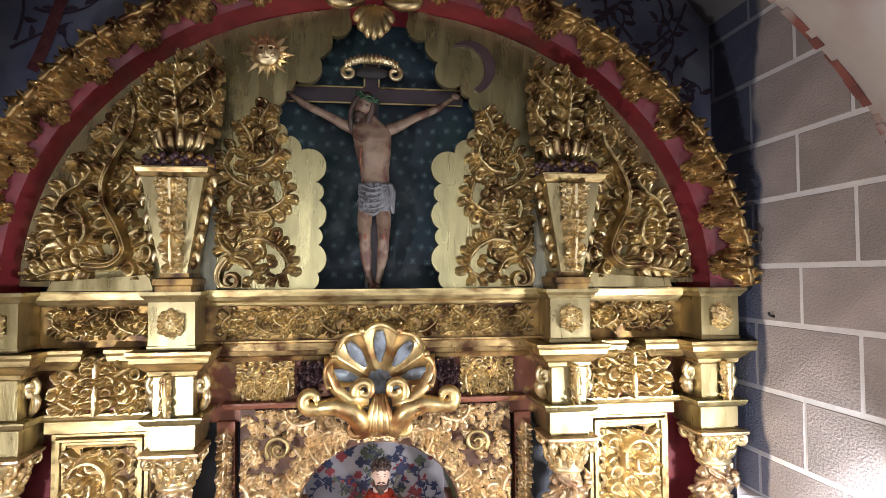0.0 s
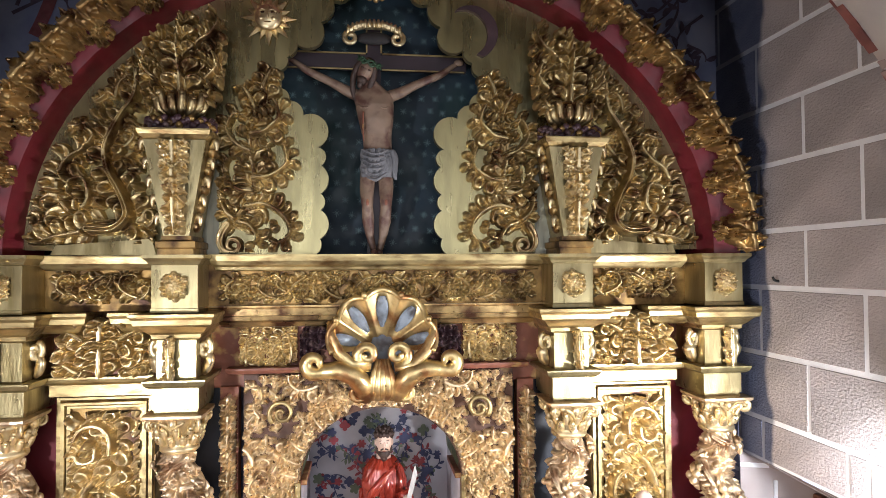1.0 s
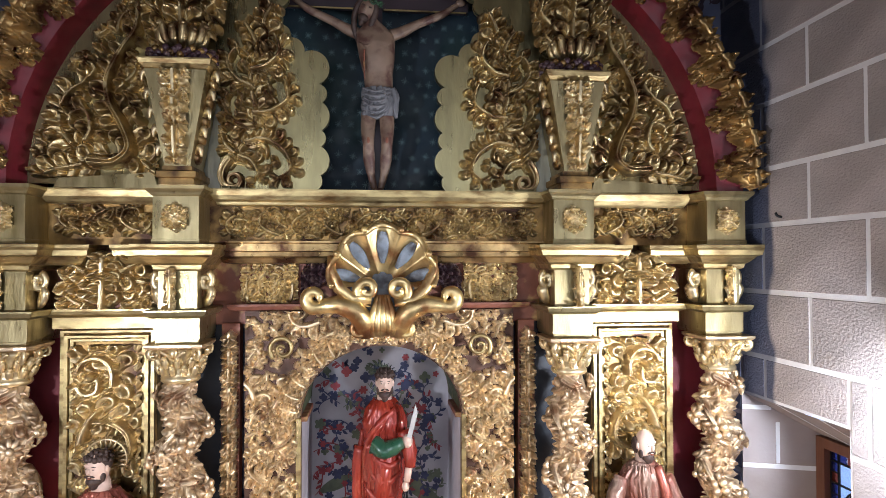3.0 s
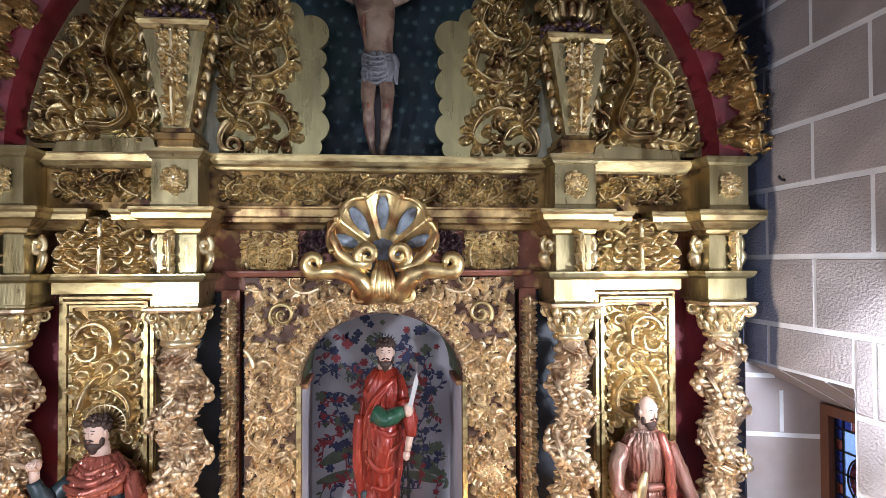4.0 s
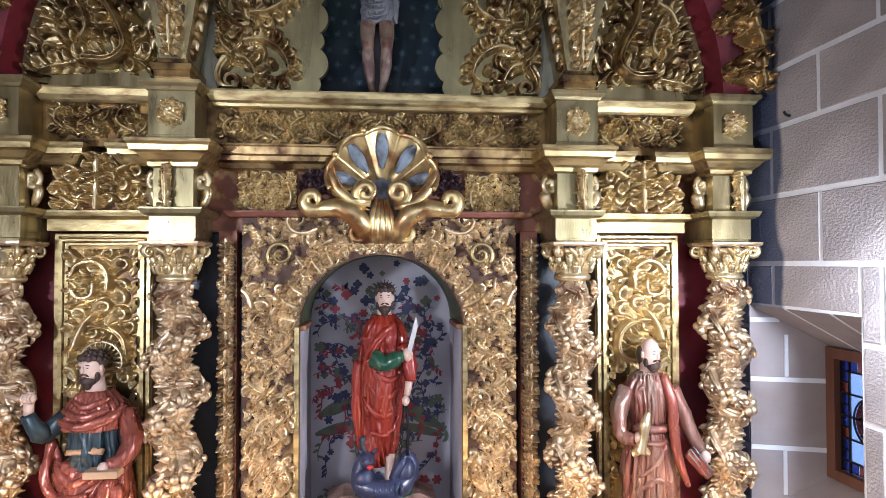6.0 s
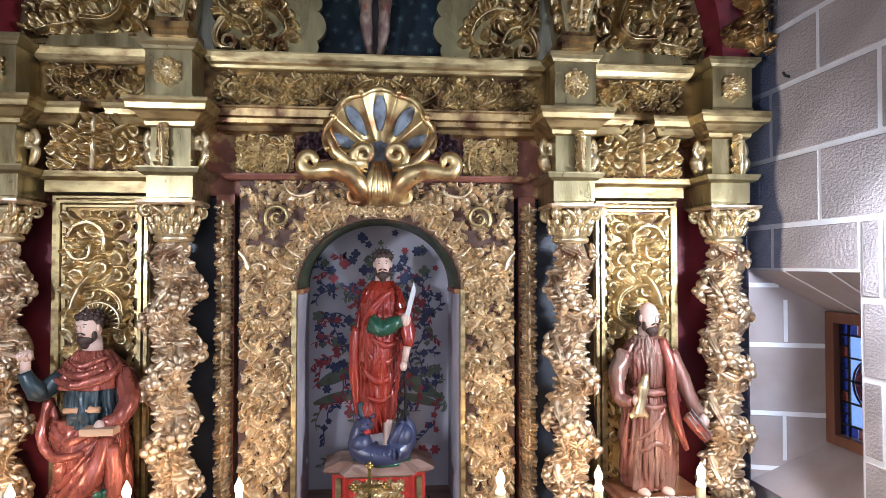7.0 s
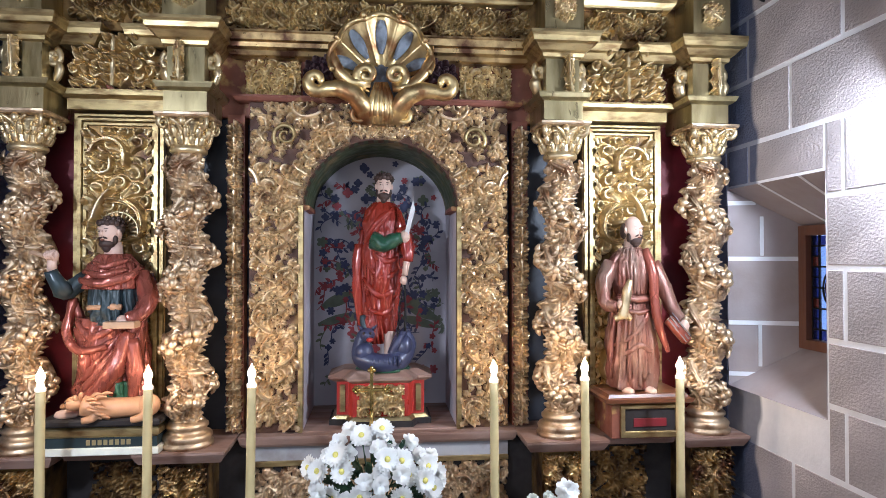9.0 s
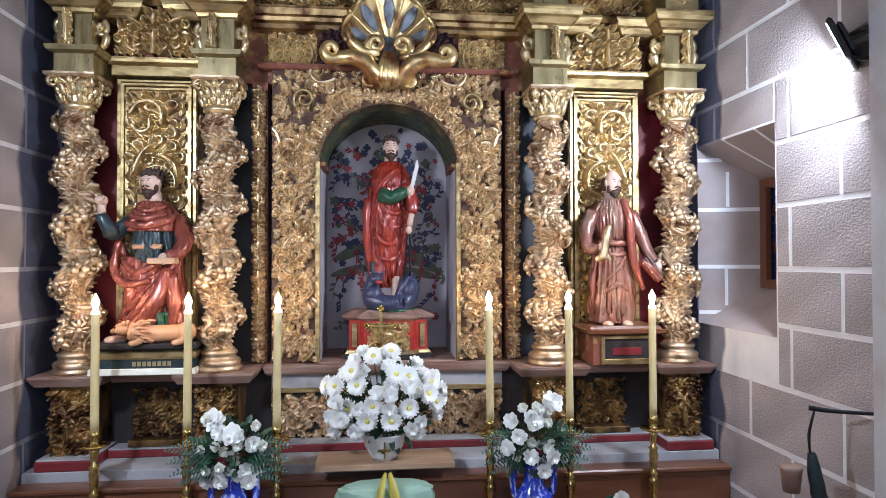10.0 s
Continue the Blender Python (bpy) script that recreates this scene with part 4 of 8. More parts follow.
# bright volutes in the spandrels
for s in (-1, 1):
    pts = []
    for t in np.linspace(0, 1, 36):
        a, r = -0.8 + t * 10.0, 0.062 * (1 - 0.85 * t)
        pts.append((s * (0.462 + r * math.cos(a)), 0.25 - 0.02 * t, 2.945 + r * math.sin(a)))
    Geo().tube(pts, [0.012 - 0.006 * k / 36 for k in range(36)], "mould", 8).part("volute", mid, "pale gilt spiral volute")

# hanging strips beside the arch panel
rel = Relief(0.075, 1.55, 0.003, 35)
for k in range(18):
    rel.leaf(0.037, 1.52 - 0.085 * k, -1.57, 0.085, 0.15 * (-1) ** k, 0.045)
    rel.grapes(0.037 + 0.018 * (-1) ** k, 1.48 - 0.085 * k, 0.02, 0.05)
strip_l = Geo().box(-0.755, -0.672, 0.33, 0.40, LED, 3.06, "bole").thing("carved_strip", "narrow gilt carved hanging garland strip", "carved strip", "garland strips")
strip_r = Geo().box(0.672, 0.755, 0.33, 0.40, LED, 3.06, "bole").thing("carved_strip", "narrow gilt carved hanging garland strip", "carved strip", "garland strips")
carve_both(rel, "carving", "gilt_rosy", (strip_r, strip_l), 0.676, 1.50, 0.3295, "gilt fruit and leaf garland")

# the niche itself
ND = 0.86
g = Geo()
o2 = arch_outline(NA, NS, NT, 25)
prof = [(NA, LED)] + o2 + [(-NA, LED)]
vs = [(x, 0.312, z) for x, z in prof] + [(x, ND, z) for x, z in prof]
n = len(prof)
fs = [(i + 1, i, i + n, i + n + 1) for i in range(n - 1)]
sides = [fs[0], fs[-1]]
g.add(vs, fs[1:-1], "green")
g.add(vs, sides, "niche", True)
outer = [(x * 1.06, z + 0.03) for x, z in prof]
g.add([(x, 0.402, z) for x, z in outer] + [(x, ND + 0.02, z) for x, z in outer], [(i, i + 1, i + n + 1, i + n) for i in range(n - 1)], "dark")
g.box(-NA - 0.03, NA + 0.03, ND, ND + 0.03, LED - 0.05, NT + 0.05, "niche")
g.box(-NA, NA, 0.30, ND, LED - 0.04, LED + 0.004, "ledge")
nic = g.thing("statue_niche", "deep arched niche with a pale blue flowered back wall", "niche")
for s in (-1, 1):
    Geo().box(*sorted((s * (NA - 0.003), s * (NA + 0.02))), 0.285, 0.33, LED, NS + 0.01, "mould").part("jamb_strip", nic, "gilt edge strip of the niche")
    Geo().box(*sorted((s * (NA - 0.03), s * (NA + 0.004))), 0.315, 0.62, NS - 0.012, NS + 0.012, "bole").part("impost", nic, "red-brown impost strip")
# painted flowers on the back and sides of the niche
rng = random.Random(77)


def paint_flower(c, r, mat, parent, y, n=5):
    g = Geo()
    vs, fs = [(c[0], y, c[1])], []
    m = n * 6
    for j in range(m):
        a = 2 * math.pi * j / m
        q = r * (0.62 + 0.38 * abs(math.cos(n * a / 2)))
        vs.append((c[0] + q * math.cos(a), y, c[1] + q * math.sin(a)))
    fs = [(0, 1 + (j + 1) % m, 1 + j) for j in range(m)]
    g.add(vs, fs, mat, True).part("painted_flower", parent)


count = 0
for k in range(200):
    x, z = rng.uniform(-NA + 0.03, NA - 0.03), rng.uniform(1.62, NT - 0.03)
    if z > NS and (x / (NA - 0.03)) ** 2 + ((z - NS) / (NT - NS - 0.03)) ** 2 > 1:
        continue
    y = ND - 0.003 - 0.00006 * k
    mat = rng.choice(("m_blue", "m_blue", "m_red", "m_red", "m_leaf"))
    if z < 2.1 and rng.random() < 0.45:
        continue
    a = rng.uniform(0, 6.28)
    P, hd = bend(x, z, a, rng.uniform(0.08, 0.16), rng.uniform(-2, 2), rng.uniform(-5, 5), 10)
    ok = (np.abs(P[:, 0]) < NA - 0.01).all() and (P[:, 1] < NS + 0.2).all()
    if ok:
        flat_ribbon(P, np.linspace(0.004, 0.002, 10), y, mat, nic, "painted_stem")
        for q in (3, 5, 7):
            L, _ = bend(P[q][0], P[q][1], hd[q] + rng.choice((-1, 1)), 0.035, 0.5, 0.5, 5)
            flat_ribbon(L, 0.008 * np.sin(np.linspace(0.3, 2.9, 5)), y - 0.0004, mat, nic, "painted_leaf")
    paint_flower((x, z), rng.uniform(0.016, 0.034), mat, nic, y - 0.0008, rng.choice((4, 5, 5, 6)))


for k, (x, z, a, L, w) in enumerate(((-0.34, 2.06, 0.55, 0.22, 0.035), (-0.36, 1.96, 0.35, 0.30, 0.030), (0.12, 2.10, -0.35, 0.24, 0.040), (0.10, 2.0, -0.1, 0.26, 0.026))):
    P, _ = bend(x, z, a, L, -0.6, 0.4, 12)
    flat_ribbon(P, w * np.sin(np.linspace(0.3, 2.9, 12)), ND - 0.0022 - 0.0001 * k, "m_leaf", nic, "painted_leaf")


# ---- columns ----
def column_mesh(seed):
    H0, H1 = 1.60, 2.825
    rel = Relief(0.52, H1 - H0, 0.0036, seed)
    turns = 4.3
    pitch = (H1 - H0) / turns
    fall = pitch / 0.52
    side = 1 if seed % 2 else -1
    rel.fill(0.085, 200, 0.018)
    for k in range(7 * 2):
        v0 = (k - 1) * pitch / 2 + 0.03
        for j in range(5):
            u = 0.05 + 0.105 * j
            v = v0 - fall * u if side > 0 else v0 - fall * (0.52 - u)
            if 0.0 < v < H1 - H0 - 0.03:
                a = -math.atan(fall) if side > 0 else math.pi + math.atan(fall)
                if k % 2:
                    rel.leaf(u, v, a + 0.35 * (-1) ** j, 0.15, 0.8 * (-1) ** j, 0.026)
                else:
                    rel.stroke(bend(u - 0.06 * side, v + 0.06 * fall, a, 0.14, 0.3, -0.3, 8)[0], np.full(8, 0.021), 0.022, 0.022, 0.5, 0.2)
                    rel.leaf(u, v, a - 0.5 * side, 0.10, -0.9 * side, 0.024)

    def wrap(u, v, h):
        th = u / 0.52 * 2 * np.pi + np.pi / 2
        w = 2 * np.pi * v / pitch
        ph = 0.52 - w if side > 0 else np.pi - 0.52 + w
        edge = np.clip(np.minimum(v, H1 - H0 - v) / 0.08, 0, 1)
        lump = 0.012 * np.cos(th - ph)
        r = 0.060 + lump * edge + h * (0.35 + 0.65 * edge)
        return 0.011 * edge * np.cos(ph) + r * np.cos(th), 0.011 * edge * np.sin(ph) + r * np.sin(th), H0 + v

    wrap.side, wrap.pitch = side, pitch
    rel.soften()
    gx, gy = np.meshgrid(np.arange(rel.nx) * rel.res, np.arange(rel.ny) * rel.res)
    x, y, z = wrap(gx, gy, rel.H)
    co = np.stack([x, y, z], -1)
    co[:, -1] = co[:, 0]
    co = co.reshape(-1, 3)
    idx = np.arange(rel.nx * rel.ny).reshape(rel.ny, rel.nx)
    q = np.stack([idx[:-1, :-1], idx[:-1, 1:], idx[1:, 1:], idx[1:, :-1]], -1).reshape(-1, 4)
    me = grid_mesh("shaft", co, q, "gilt_column")
    return me, wrap


def fruit_mesh(seed):
    g, rng = Geo(), random.Random(seed)
    for dx, dz in ((-0.018, 0.015), (0.018, 0.017), (-0.016, -0.018), (0.018, -0.017)):
        g.ball((dx + rng.uniform(-0.004, 0.004), rng.uniform(-0.012, 0.004), dz + rng.uniform(-0.004, 0.004)), rng.uniform(0.020, 0.023), "gilt_column", 12, 8)
    for a in (0.3, 1.4, 2.7, 4.0, 5.4):
        g.tube([(0.02 * math.cos(a), 0.01, 0.02 * math.sin(a)), (0.045 * math.cos(a), 0.004, 0.048 * math.sin(a)), (0.066 * math.cos(a), 0.016, 0.07 * math.sin(a))], [0.010, 0.017, 0.004], "gilt_column", 7, 0.5)
    return g.mesh("fruit_cluster")


def blossom_mesh():
    g = Geo()
    for k in range(9):
        a = k * 2 * math.pi / 9
        r = Matrix.Rotation(a, 3, "Y") @ Matrix.Rotation(0.35, 3, "Z")
        g.ball(r @ Vector((0.036, 0, 0)), (0.026, 0.007, 0.0115), "gilt_column", 8, 5, r)
    g.ball((0, -0.008, 0), (0.017, 0.013, 0.017), "gilt_column", 10, 6)
    return g.mesh("blossom")


fruits, blossom = [fruit_mesh(k) for k in range(3)], blossom_mesh()


def capital(parent):
    g = Geo()
    g.lathe([(2.825, 0.074), (2.835, 0.083), (2.848, 0.083), (2.855, 0.074), (2.868, 0.076), (2.90, 0.080), (2.95, 0.092), (2.972, 0.106)], 0, 0, "gilt", 28)
    parent = g.part("capital", parent, "gilt composite capital")
    g = Geo()
    rel_n = 11
    for row, (z, r, L) in enumerate(((2.862, 0.078, 0.042), (2.895, 0.084, 0.045))):
        for j in range(rel_n):
            a = 2 * math.pi * (j + 0.5 * row) / rel_n
            d = Vector((math.cos(a), math.sin(a), 0))
            pts = [d * r + Vector((0, 0, z)), d * (r + 0.008) + Vector((0, 0, z + L * 0.5)), d * (r + 0.020) + Vector((0, 0, z + L * 0.92)), d * (r + 0.028) + Vector((0, 0, z + L * 0.8))]
            g.tube(pts, [0.013, 0.017, 0.013, 0.005], "gilt", 7)
    g.part("acanthus_rows", parent, "two rows of small gilt leaves")
    g = Geo()
    for j in range(4):
        a = math.pi / 4 + j * math.pi / 2
        d, zc = Vector((math.cos(a), math.sin(a), 0)), 2.955
        pts = [d * 0.085 + Vector((0, 0, 2.915)), d * 0.105 + Vector((0, 0, 2.965))]
        for t in np.linspace(0, 1, 16):
            b, r = 2.2 - t * 9.0, 0.029 * (1 - 0.8 * t)
            pts.append(d * (0.125 + r * math.cos(b)) + Vector((0, 0, zc + r * math.sin(b))))
        g.tube(pts, [0.008] * 2 + [0.010 - 0.004 * k / 16 for k in range(16)], "gilt", 8, 1.6)
    for j in range(4):
        a = j * math.pi / 2
        d = Vector((math.cos(a), math.sin(a), 0))
        g.ball(d * 0.105 + Vector((0, 0, 2.962)), (0.020, 0.020, 0.022), "gilt", 9, 6)
        for q in (-1, 1):
            e = Vector((-d.y, d.x, 0)) * q
            g.tube([d * 0.09 + Vector((0, 0, 2.92)), d * 0.108 + e * 0.02 + Vector((0, 0, 2.95)), d * 0.118 + e * 0.05 + Vector((0, 0, 2.97))], [0.006, 0.009, 0.006], "gilt", 6)
    g.part("volutes", parent, "four gilt corner volutes")
    poly = []
    for j in range(4):
        for t in np.linspace(0, 1, 7)[:-1]:
            a = -math.pi * 3 / 4 + (j + t) * math.pi / 2
            r = 0.17 - 0.045 * math.sin(math.pi * t)
            poly.append((r * math.cos(a), r * math.sin(a)))
    n = len(poly)
    vs, fs = [], []
    for z, s in ((2.980, 0.95), (2.988, 1.0), (2.998, 1.0)):
        vs += [(x * s, y * s, z) for x, y in poly]
    for k in range(2):
        fs += [(k * n + i, k * n + (i + 1) % n, (k + 1) * n + (i + 1) % n, (k + 1) * n + i) for i in range(n)]
    fs += [tuple(range(n - 1, -1, -1)), tuple(range(2 * n, 3 * n))]
    Geo().add(vs, fs, "gilt_column", True).part("abacus", parent, "thin concave-sided slab")


def column(x, me, wrap, seed):
    c = holder("twisted_column", "gilded spiral column wrapped in vines and grapes", "column", "altarpiece columns", (x, CY, 0))
    child("shaft", me, c, "spiral shaft covered with carved vine leaves")
    g = Geo()
    g.lathe([(LED + 0.002, 0.115), (LED + 0.02, 0.117), (LED + 0.026, 0.105), (LED + 0.032, 0.108), (LED + 0.05, 0.112), (LED + 0.062, 0.104), (LED + 0.068, 0.088),
             (LED + 0.082, 0.086), (LED + 0.09, 0.094), (LED + 0.10, 0.094), (LED + 0.108, 0.084), (LED + 0.118, 0.078)], 0, 0, "gilt_column", 32)
    g.part("base", c, "moulded round gilt base")
    capital(c)
    rng = random.Random(seed)
    n = 0
    for k in range(-1, 6):
        for th in (math.pi, -2.0, -1.1, 0.0):
            w = (0.52 - th) if wrap.side > 0 else (th - math.pi + 0.52)
            v = wrap.pitch * ((w / (2 * math.pi)) % 1.0 + k) + rng.uniform(-0.015, 0.015)
            if not 0.06 < v < 1.17:
                continue
            u = ((th - math.pi / 2) / (2 * math.pi) % 1.0) * 0.52
            p = Vector([float(q) for q in wrap(np.array(u), np.array(v), np.array(0.030))])
            n += 1
            rose = (n + seed) % 3 == 0
            ob = child("blossom" if rose else "fruit_cluster", blossom if rose else rng.choice(fruits), c)
            ob.location = p
            ob.rotation_euler = (rng.uniform(-0.2, 0.2), rng.uniform(-0.6, 0.6), th + math.pi / 2)
    return c


me_a, wrap_a = column_mesh(3)
me_b, wrap_b = column_mesh(4)
column(COLS[0], me_b, wrap_b, 1)
column(COLS[1], me_b, wrap_b, 2)
column(COLS[2], me_a, wrap_a, 3)
column(COLS[3], me_a, wrap_a, 4)


# ---- entablature ----
CORN = [(3.31, 0.0), (3.318, 0.012), (3.335, 0.016), (3.345, 0.03), (3.37, 0.052), (3.378, 0.07), (3.40, 0.075), (3.412, 0.085), (3.425, 0.085)]
ARCHI = [(3.105, 0.0), (3.108, 0.012), (3.118, 0.026), (3.135, 0.034), (3.142, 0.034)]
ent = Geo().box(-1.745, 1.745, 0.36, BY - 0.01, 3.05, 3.45, "bole").thing("entablature", "gilded broken entablature with carved friezes", "entablature")
g = Geo()
for s in (-1, 1):
    a, b = sorted((s * 1.02, s * 1.47))
    g.stack(a, b, 0.245, BY - 0.02, [(3.05, 0), (3.10, 0), (3.104, 0.012), (3.115, 0.03), (3.13, 0.035), (3.14, 0.035)], "mould")
    g.part("side_architrave", ent, "bright burnished gilt moulding")
    g = Geo()
    # cornice of the side bay, broken in the middle
    for u0, u1 in ((1.0, 1.12), (1.34, 1.47)):
        a, b = sorted((s * u0, s * u1))
        g.stack(a, b, 0.20, BY - 0.02, [(z, o * 0.8) for z, o in CORN[2:]], "mould")
    g.part("side_cornice", ent, "gilt cornice broken round the shell")
    g = Geo()
g.stack(-0.70, 0.70, 0.30, BY - 0.02, [(3.12, 0), (3.125, 0.012), (3.14, 0.022), (3.15, 0.022)], "bole")
g.part("centre_architrave", ent, "thin red-brown moulding")
g = Geo()
for s in (-1, 1):
    a, b = sorted((s * 0.20, s * 0.72))
    g.stack(a, b, 0.30, BY - 0.02, [(3.34, 0), (3.345, 0.02), (3.365, 0.03), (3.375, 0.055), (3.395, 0.06), (3.40, 0.085), (3.432, 0.09), (3.438, 0.095), (3.445, 0.095)], "gilt_orange")
g.part("centre_cornice", ent, "gilt cornice over the niche")
rel = Relief(0.27, 0.20, 0.0027, 41)
for a in np.linspace(0.15, math.pi - 0.15, 9):
    rel.leaf(0.135, 0.02, a, 0.15 * (0.8 + 0.25 * math.sin(a)), 0.5 * math.copysign(1, math.cos(a)), 0.032)
rel.scroll(0.13, 0.02, 2.8, 0.045, -1, 0.03), rel.scroll(0.14, 0.02, 0.35, 0.045, 1, 0.03)
for t in (-1, 1):
    rel.scroll(0.135 + t * 0.09, 0.15, math.pi / 2 - t * 1.2, 0.035, -t, 0.028, 1.2), rel.leaf(0.135 + t * 0.10, 0.02, math.pi / 2 - t * 0.3, 0.10, t * 0.8, 0.03)
rel.fill(0.055, 160, 0.020, flowers=0.0)
carve_both(rel, "frieze_carving", "gilt", (ent, ent), 0.40, 3.152, 0.356, "fan of gilt acanthus leaves")
rel = Relief(0.10, 0.19, 0.0027, 42)
rel.scroll(0.03, 0.02, 1.5, 0.045, -1, 0.03), rel.fill(0.05, 100, 0.025)
carve_both(rel, "frieze_carving", "darkleaf", (ent, ent), 0.29, 3.155, 0.356, "dark painted carved leaves")


def shell_frieze(flip):
    s = -1 if flip else 1
    rel = Relief(0.42, 0.31, 0.003, 44)
    for t in (-1, 1):
        rel.scroll(0.21 + t * 0.015, 0.02, math.pi / 2 - t * 0.55, 0.07, -t, 0.06, 1.3)
        rel.scroll(0.21 + t * 0.11, 0.03, math.pi / 2 - t * 0.75, 0.052, -t, 0.052, 1.2)
        rel.leaf(0.21 + t * 0.10, 0.02, math.pi / 2 - t * 1.2, 0.10, t * 0.8, 0.05)
        rel.leaf(0.21 + t * 0.04, 0.16, math.pi / 2 - t * 1.0, 0.11, -t * 0.8, 0.05)
    for a in (0.45, math.pi - 0.45, 1.0, math.pi - 1.0):
        rel.leaf(0.21 + 0.03 * math.cos(a), 0.09, a, 0.165, -0.7 * math.copysign(1, math.cos(a)), 0.062)
    rel.leaf(0.21, 0.09, 1.57, 0.15, 0.05, 0.07)
    rel.leaf(0.21, 0.0, 1.57, 0.14, 0.05, 0.065)
    rel.cut(lambda u, v: (v < 0.23 - 0.9 * np.maximum(0, np.abs(u - 0.21) - 0.13)) | (np.hypot(u - 0.21, v - 0.11) < 0.185))
    rel.fill(0.08, 120, 0.04, lambda u, v: v < 0.18, flowers=0.0)
    carve(rel, "shell_carving", "gilt", ent, 1.02, 3.142, 0.245, flip, "gilt shell between leafy scrolls")
    a, b = sorted((s * 1.03, s * 1.44))
    Geo().box(a, b, 0.25, 0.37, 3.14, 3.32, "bole").part("frieze_board", ent)


shell_frieze(False), shell_frieze(True)

# projecting blocks over the columns
rel_drop = Relief(0.05, 0.19, 0.0025, 46)
rel_drop.leaf(0.025, 0.18, -1.57, 0.17, 0.1, 0.035, 5), rel_drop.grapes(0.025, 0.04, 0.015, 0.03), rel_drop.rosette(0.025, 0.16, 0.022, 0.04)
rel_sq = Relief(0.105, 0.145, 0.0025, 47)
for a in np.linspace(0.4, 2 * math.pi + 0.4, 7)[:-1]:
    rel_sq.leaf(0.052, 0.072, a, 0.06, 0.3, 0.02, 3)
rel_sq.rosette(0.052, 0.072, 0.022, 0.026)
for cx in COLS:
    s = math.copysign(1, cx)
    blk = Geo().stack(cx - 0.095, cx + 0.095, 0.075, 0.36, [(2.998, -0.005), (3.012, -0.005), (3.014, 0), (3.10, 0)] + ARCHI, "board").thing(
        "entablature_block", "gilded projecting block above a twisted column", "entablature", "column blocks")
    Geo().stack(cx - 0.082, cx + 0.082, 0.085, 0.36, [(3.142, 0), (3.312, 0)], "board").part("frieze_block", blk, "pale gilt plain block")
    Geo().stack(cx - 0.088, cx + 0.088, 0.085, 0.36, CORN, "mould").part("cornice", blk, "projecting gilt cornice")
    H = rel_drop.H.copy()
    carve(rel_drop, "leaf_drop", "gilt", blk, cx + (-0.0 if s > 0 else -0.05), 3.135, 0.083, False, "hanging carved leaf bracket")
    rel_drop.H = H.copy()
    for t in (-1, 1):
        g = Geo()
        pts = []
        for q in np.linspace(0, 1, 18):
            a, r = 1.3 - 7.5 * q, 0.036 * (1 - 0.75 * q)
            pts.append((cx + t * (0.086 + 0.012 + r * math.cos(a) * 0.7), 0.17 - 0.01 * q, 3.265 + r * math.sin(a)))
        g.tube(pts, [0.017 - 0.006 * q for q in np.linspace(0, 1, 18)], "gilt", 8, 1.7)
        g.tube([(cx + t * 0.10, 0.17, 3.25), (cx + t * 0.118, 0.165, 3.215), (cx + t * 0.105, 0.17, 3.175), (cx + t * 0.09, 0.175, 3.15)], [0.012, 0.02, 0.017, 0.006], "gilt", 8, 1.7)
        g.part("side_scroll", blk, "small gilt scroll on the block's side")
    ped = Geo().stack(cx - 0.095, cx + 0.095, 0.05, 0.34, [(3.43, 0.004), (3.446, 0.004), (3.448, 0), (3.632, 0), (3.636, 0.008), (3.648, 0.016), (3.662, 0.03), (3.676, 0.03)], "board").thing(
        "attic_pedestal", "square gilt pedestal with a carved front panel", "pedestal", "attic pedestals")
    H = rel_sq.H.copy()
    carve(rel_sq, "carving", "gilt", ped, cx - 0.0525, 3.468, 0.0495, False, "gilt leaf carving")
    rel_sq.H = H

# ---- attic base frieze ----
af = Geo().box(-1.72, 1.72, 0.24, BY - 0.02, 3.425, 3.675, "gilt_dark").thing("carved_frieze", "long gilt base course with carved leaf frieze", "frieze")
g = Geo()
g.stack(-0.74, 0.74, 0.20, 0.30, [(3.605, 0), (3.61, 0.008), (3.622, 0.012), (3.632, 0.022), (3.65, 0.03), (3.672, 0.034), (3.68, 0.034)], "mould")
for s in (-1, 1):
    a, b = sorted((s * 0.98, s * 1.47))
    g.stack(a, b, 0.19, 0.30, [(3.61, 0), (3.62, 0.008), (3.64, 0.02), (3.668, 0.026), (3.676, 0.026)], "mould")
g.part("top_moulding", af, "gilt moulding along the top")
rel = Relief(0.74, 0.145, 0.0027, 51)
for k in range(5):
    u, m = 0.01 + 0.148 * k, 1 if k % 2 else -1
    c = 0.0725 - m * 0.045
    rel.vine([(u, c), (u + 0.05, c), (u + 0.105, c + m * 0.04), (u + 0.095, c + m * 0.09), (u + 0.045, c + m * 0.095), (u + 0.035, c + m * 0.055), (u + 0.062, c + m * 0.05)], 0.011, 0.006, 0.028, 0.058, (-m, m), 0.034, 0.6)
rel.fill(0.06, 160, 0.022, flowers=0.0)
carve_both(rel, "carving", "gilt_brown", (af, af), 0.0, 3.455, 0.2395, "gilt running acanthus carving")
rel = Relief(0.42, 0.15, 0.0027, 52)
for u, m in ((0.02, 1), (0.15, -1), (0.28, 1)):
    c = 0.075 - m * 0.045
    rel.vine([(u, c), (u + 0.05, c), (u + 0.11, c + m * 0.04), (u + 0.10, c + m * 0.092), (u + 0.045, c + m * 0.098), (u + 0.035, c + m * 0.055), (u + 0.065, c + m * 0.05)], 0.013, 0.007, 0.032, 0.066, (-m, m), 0.040, 0.6)
rel.fill(0.065, 120, 0.024, flowers=0.0)
carve_both(rel, "carving", "gilt_brown", (af, af), 1.03, 3.462, 0.2395, "gilt scroll carving")

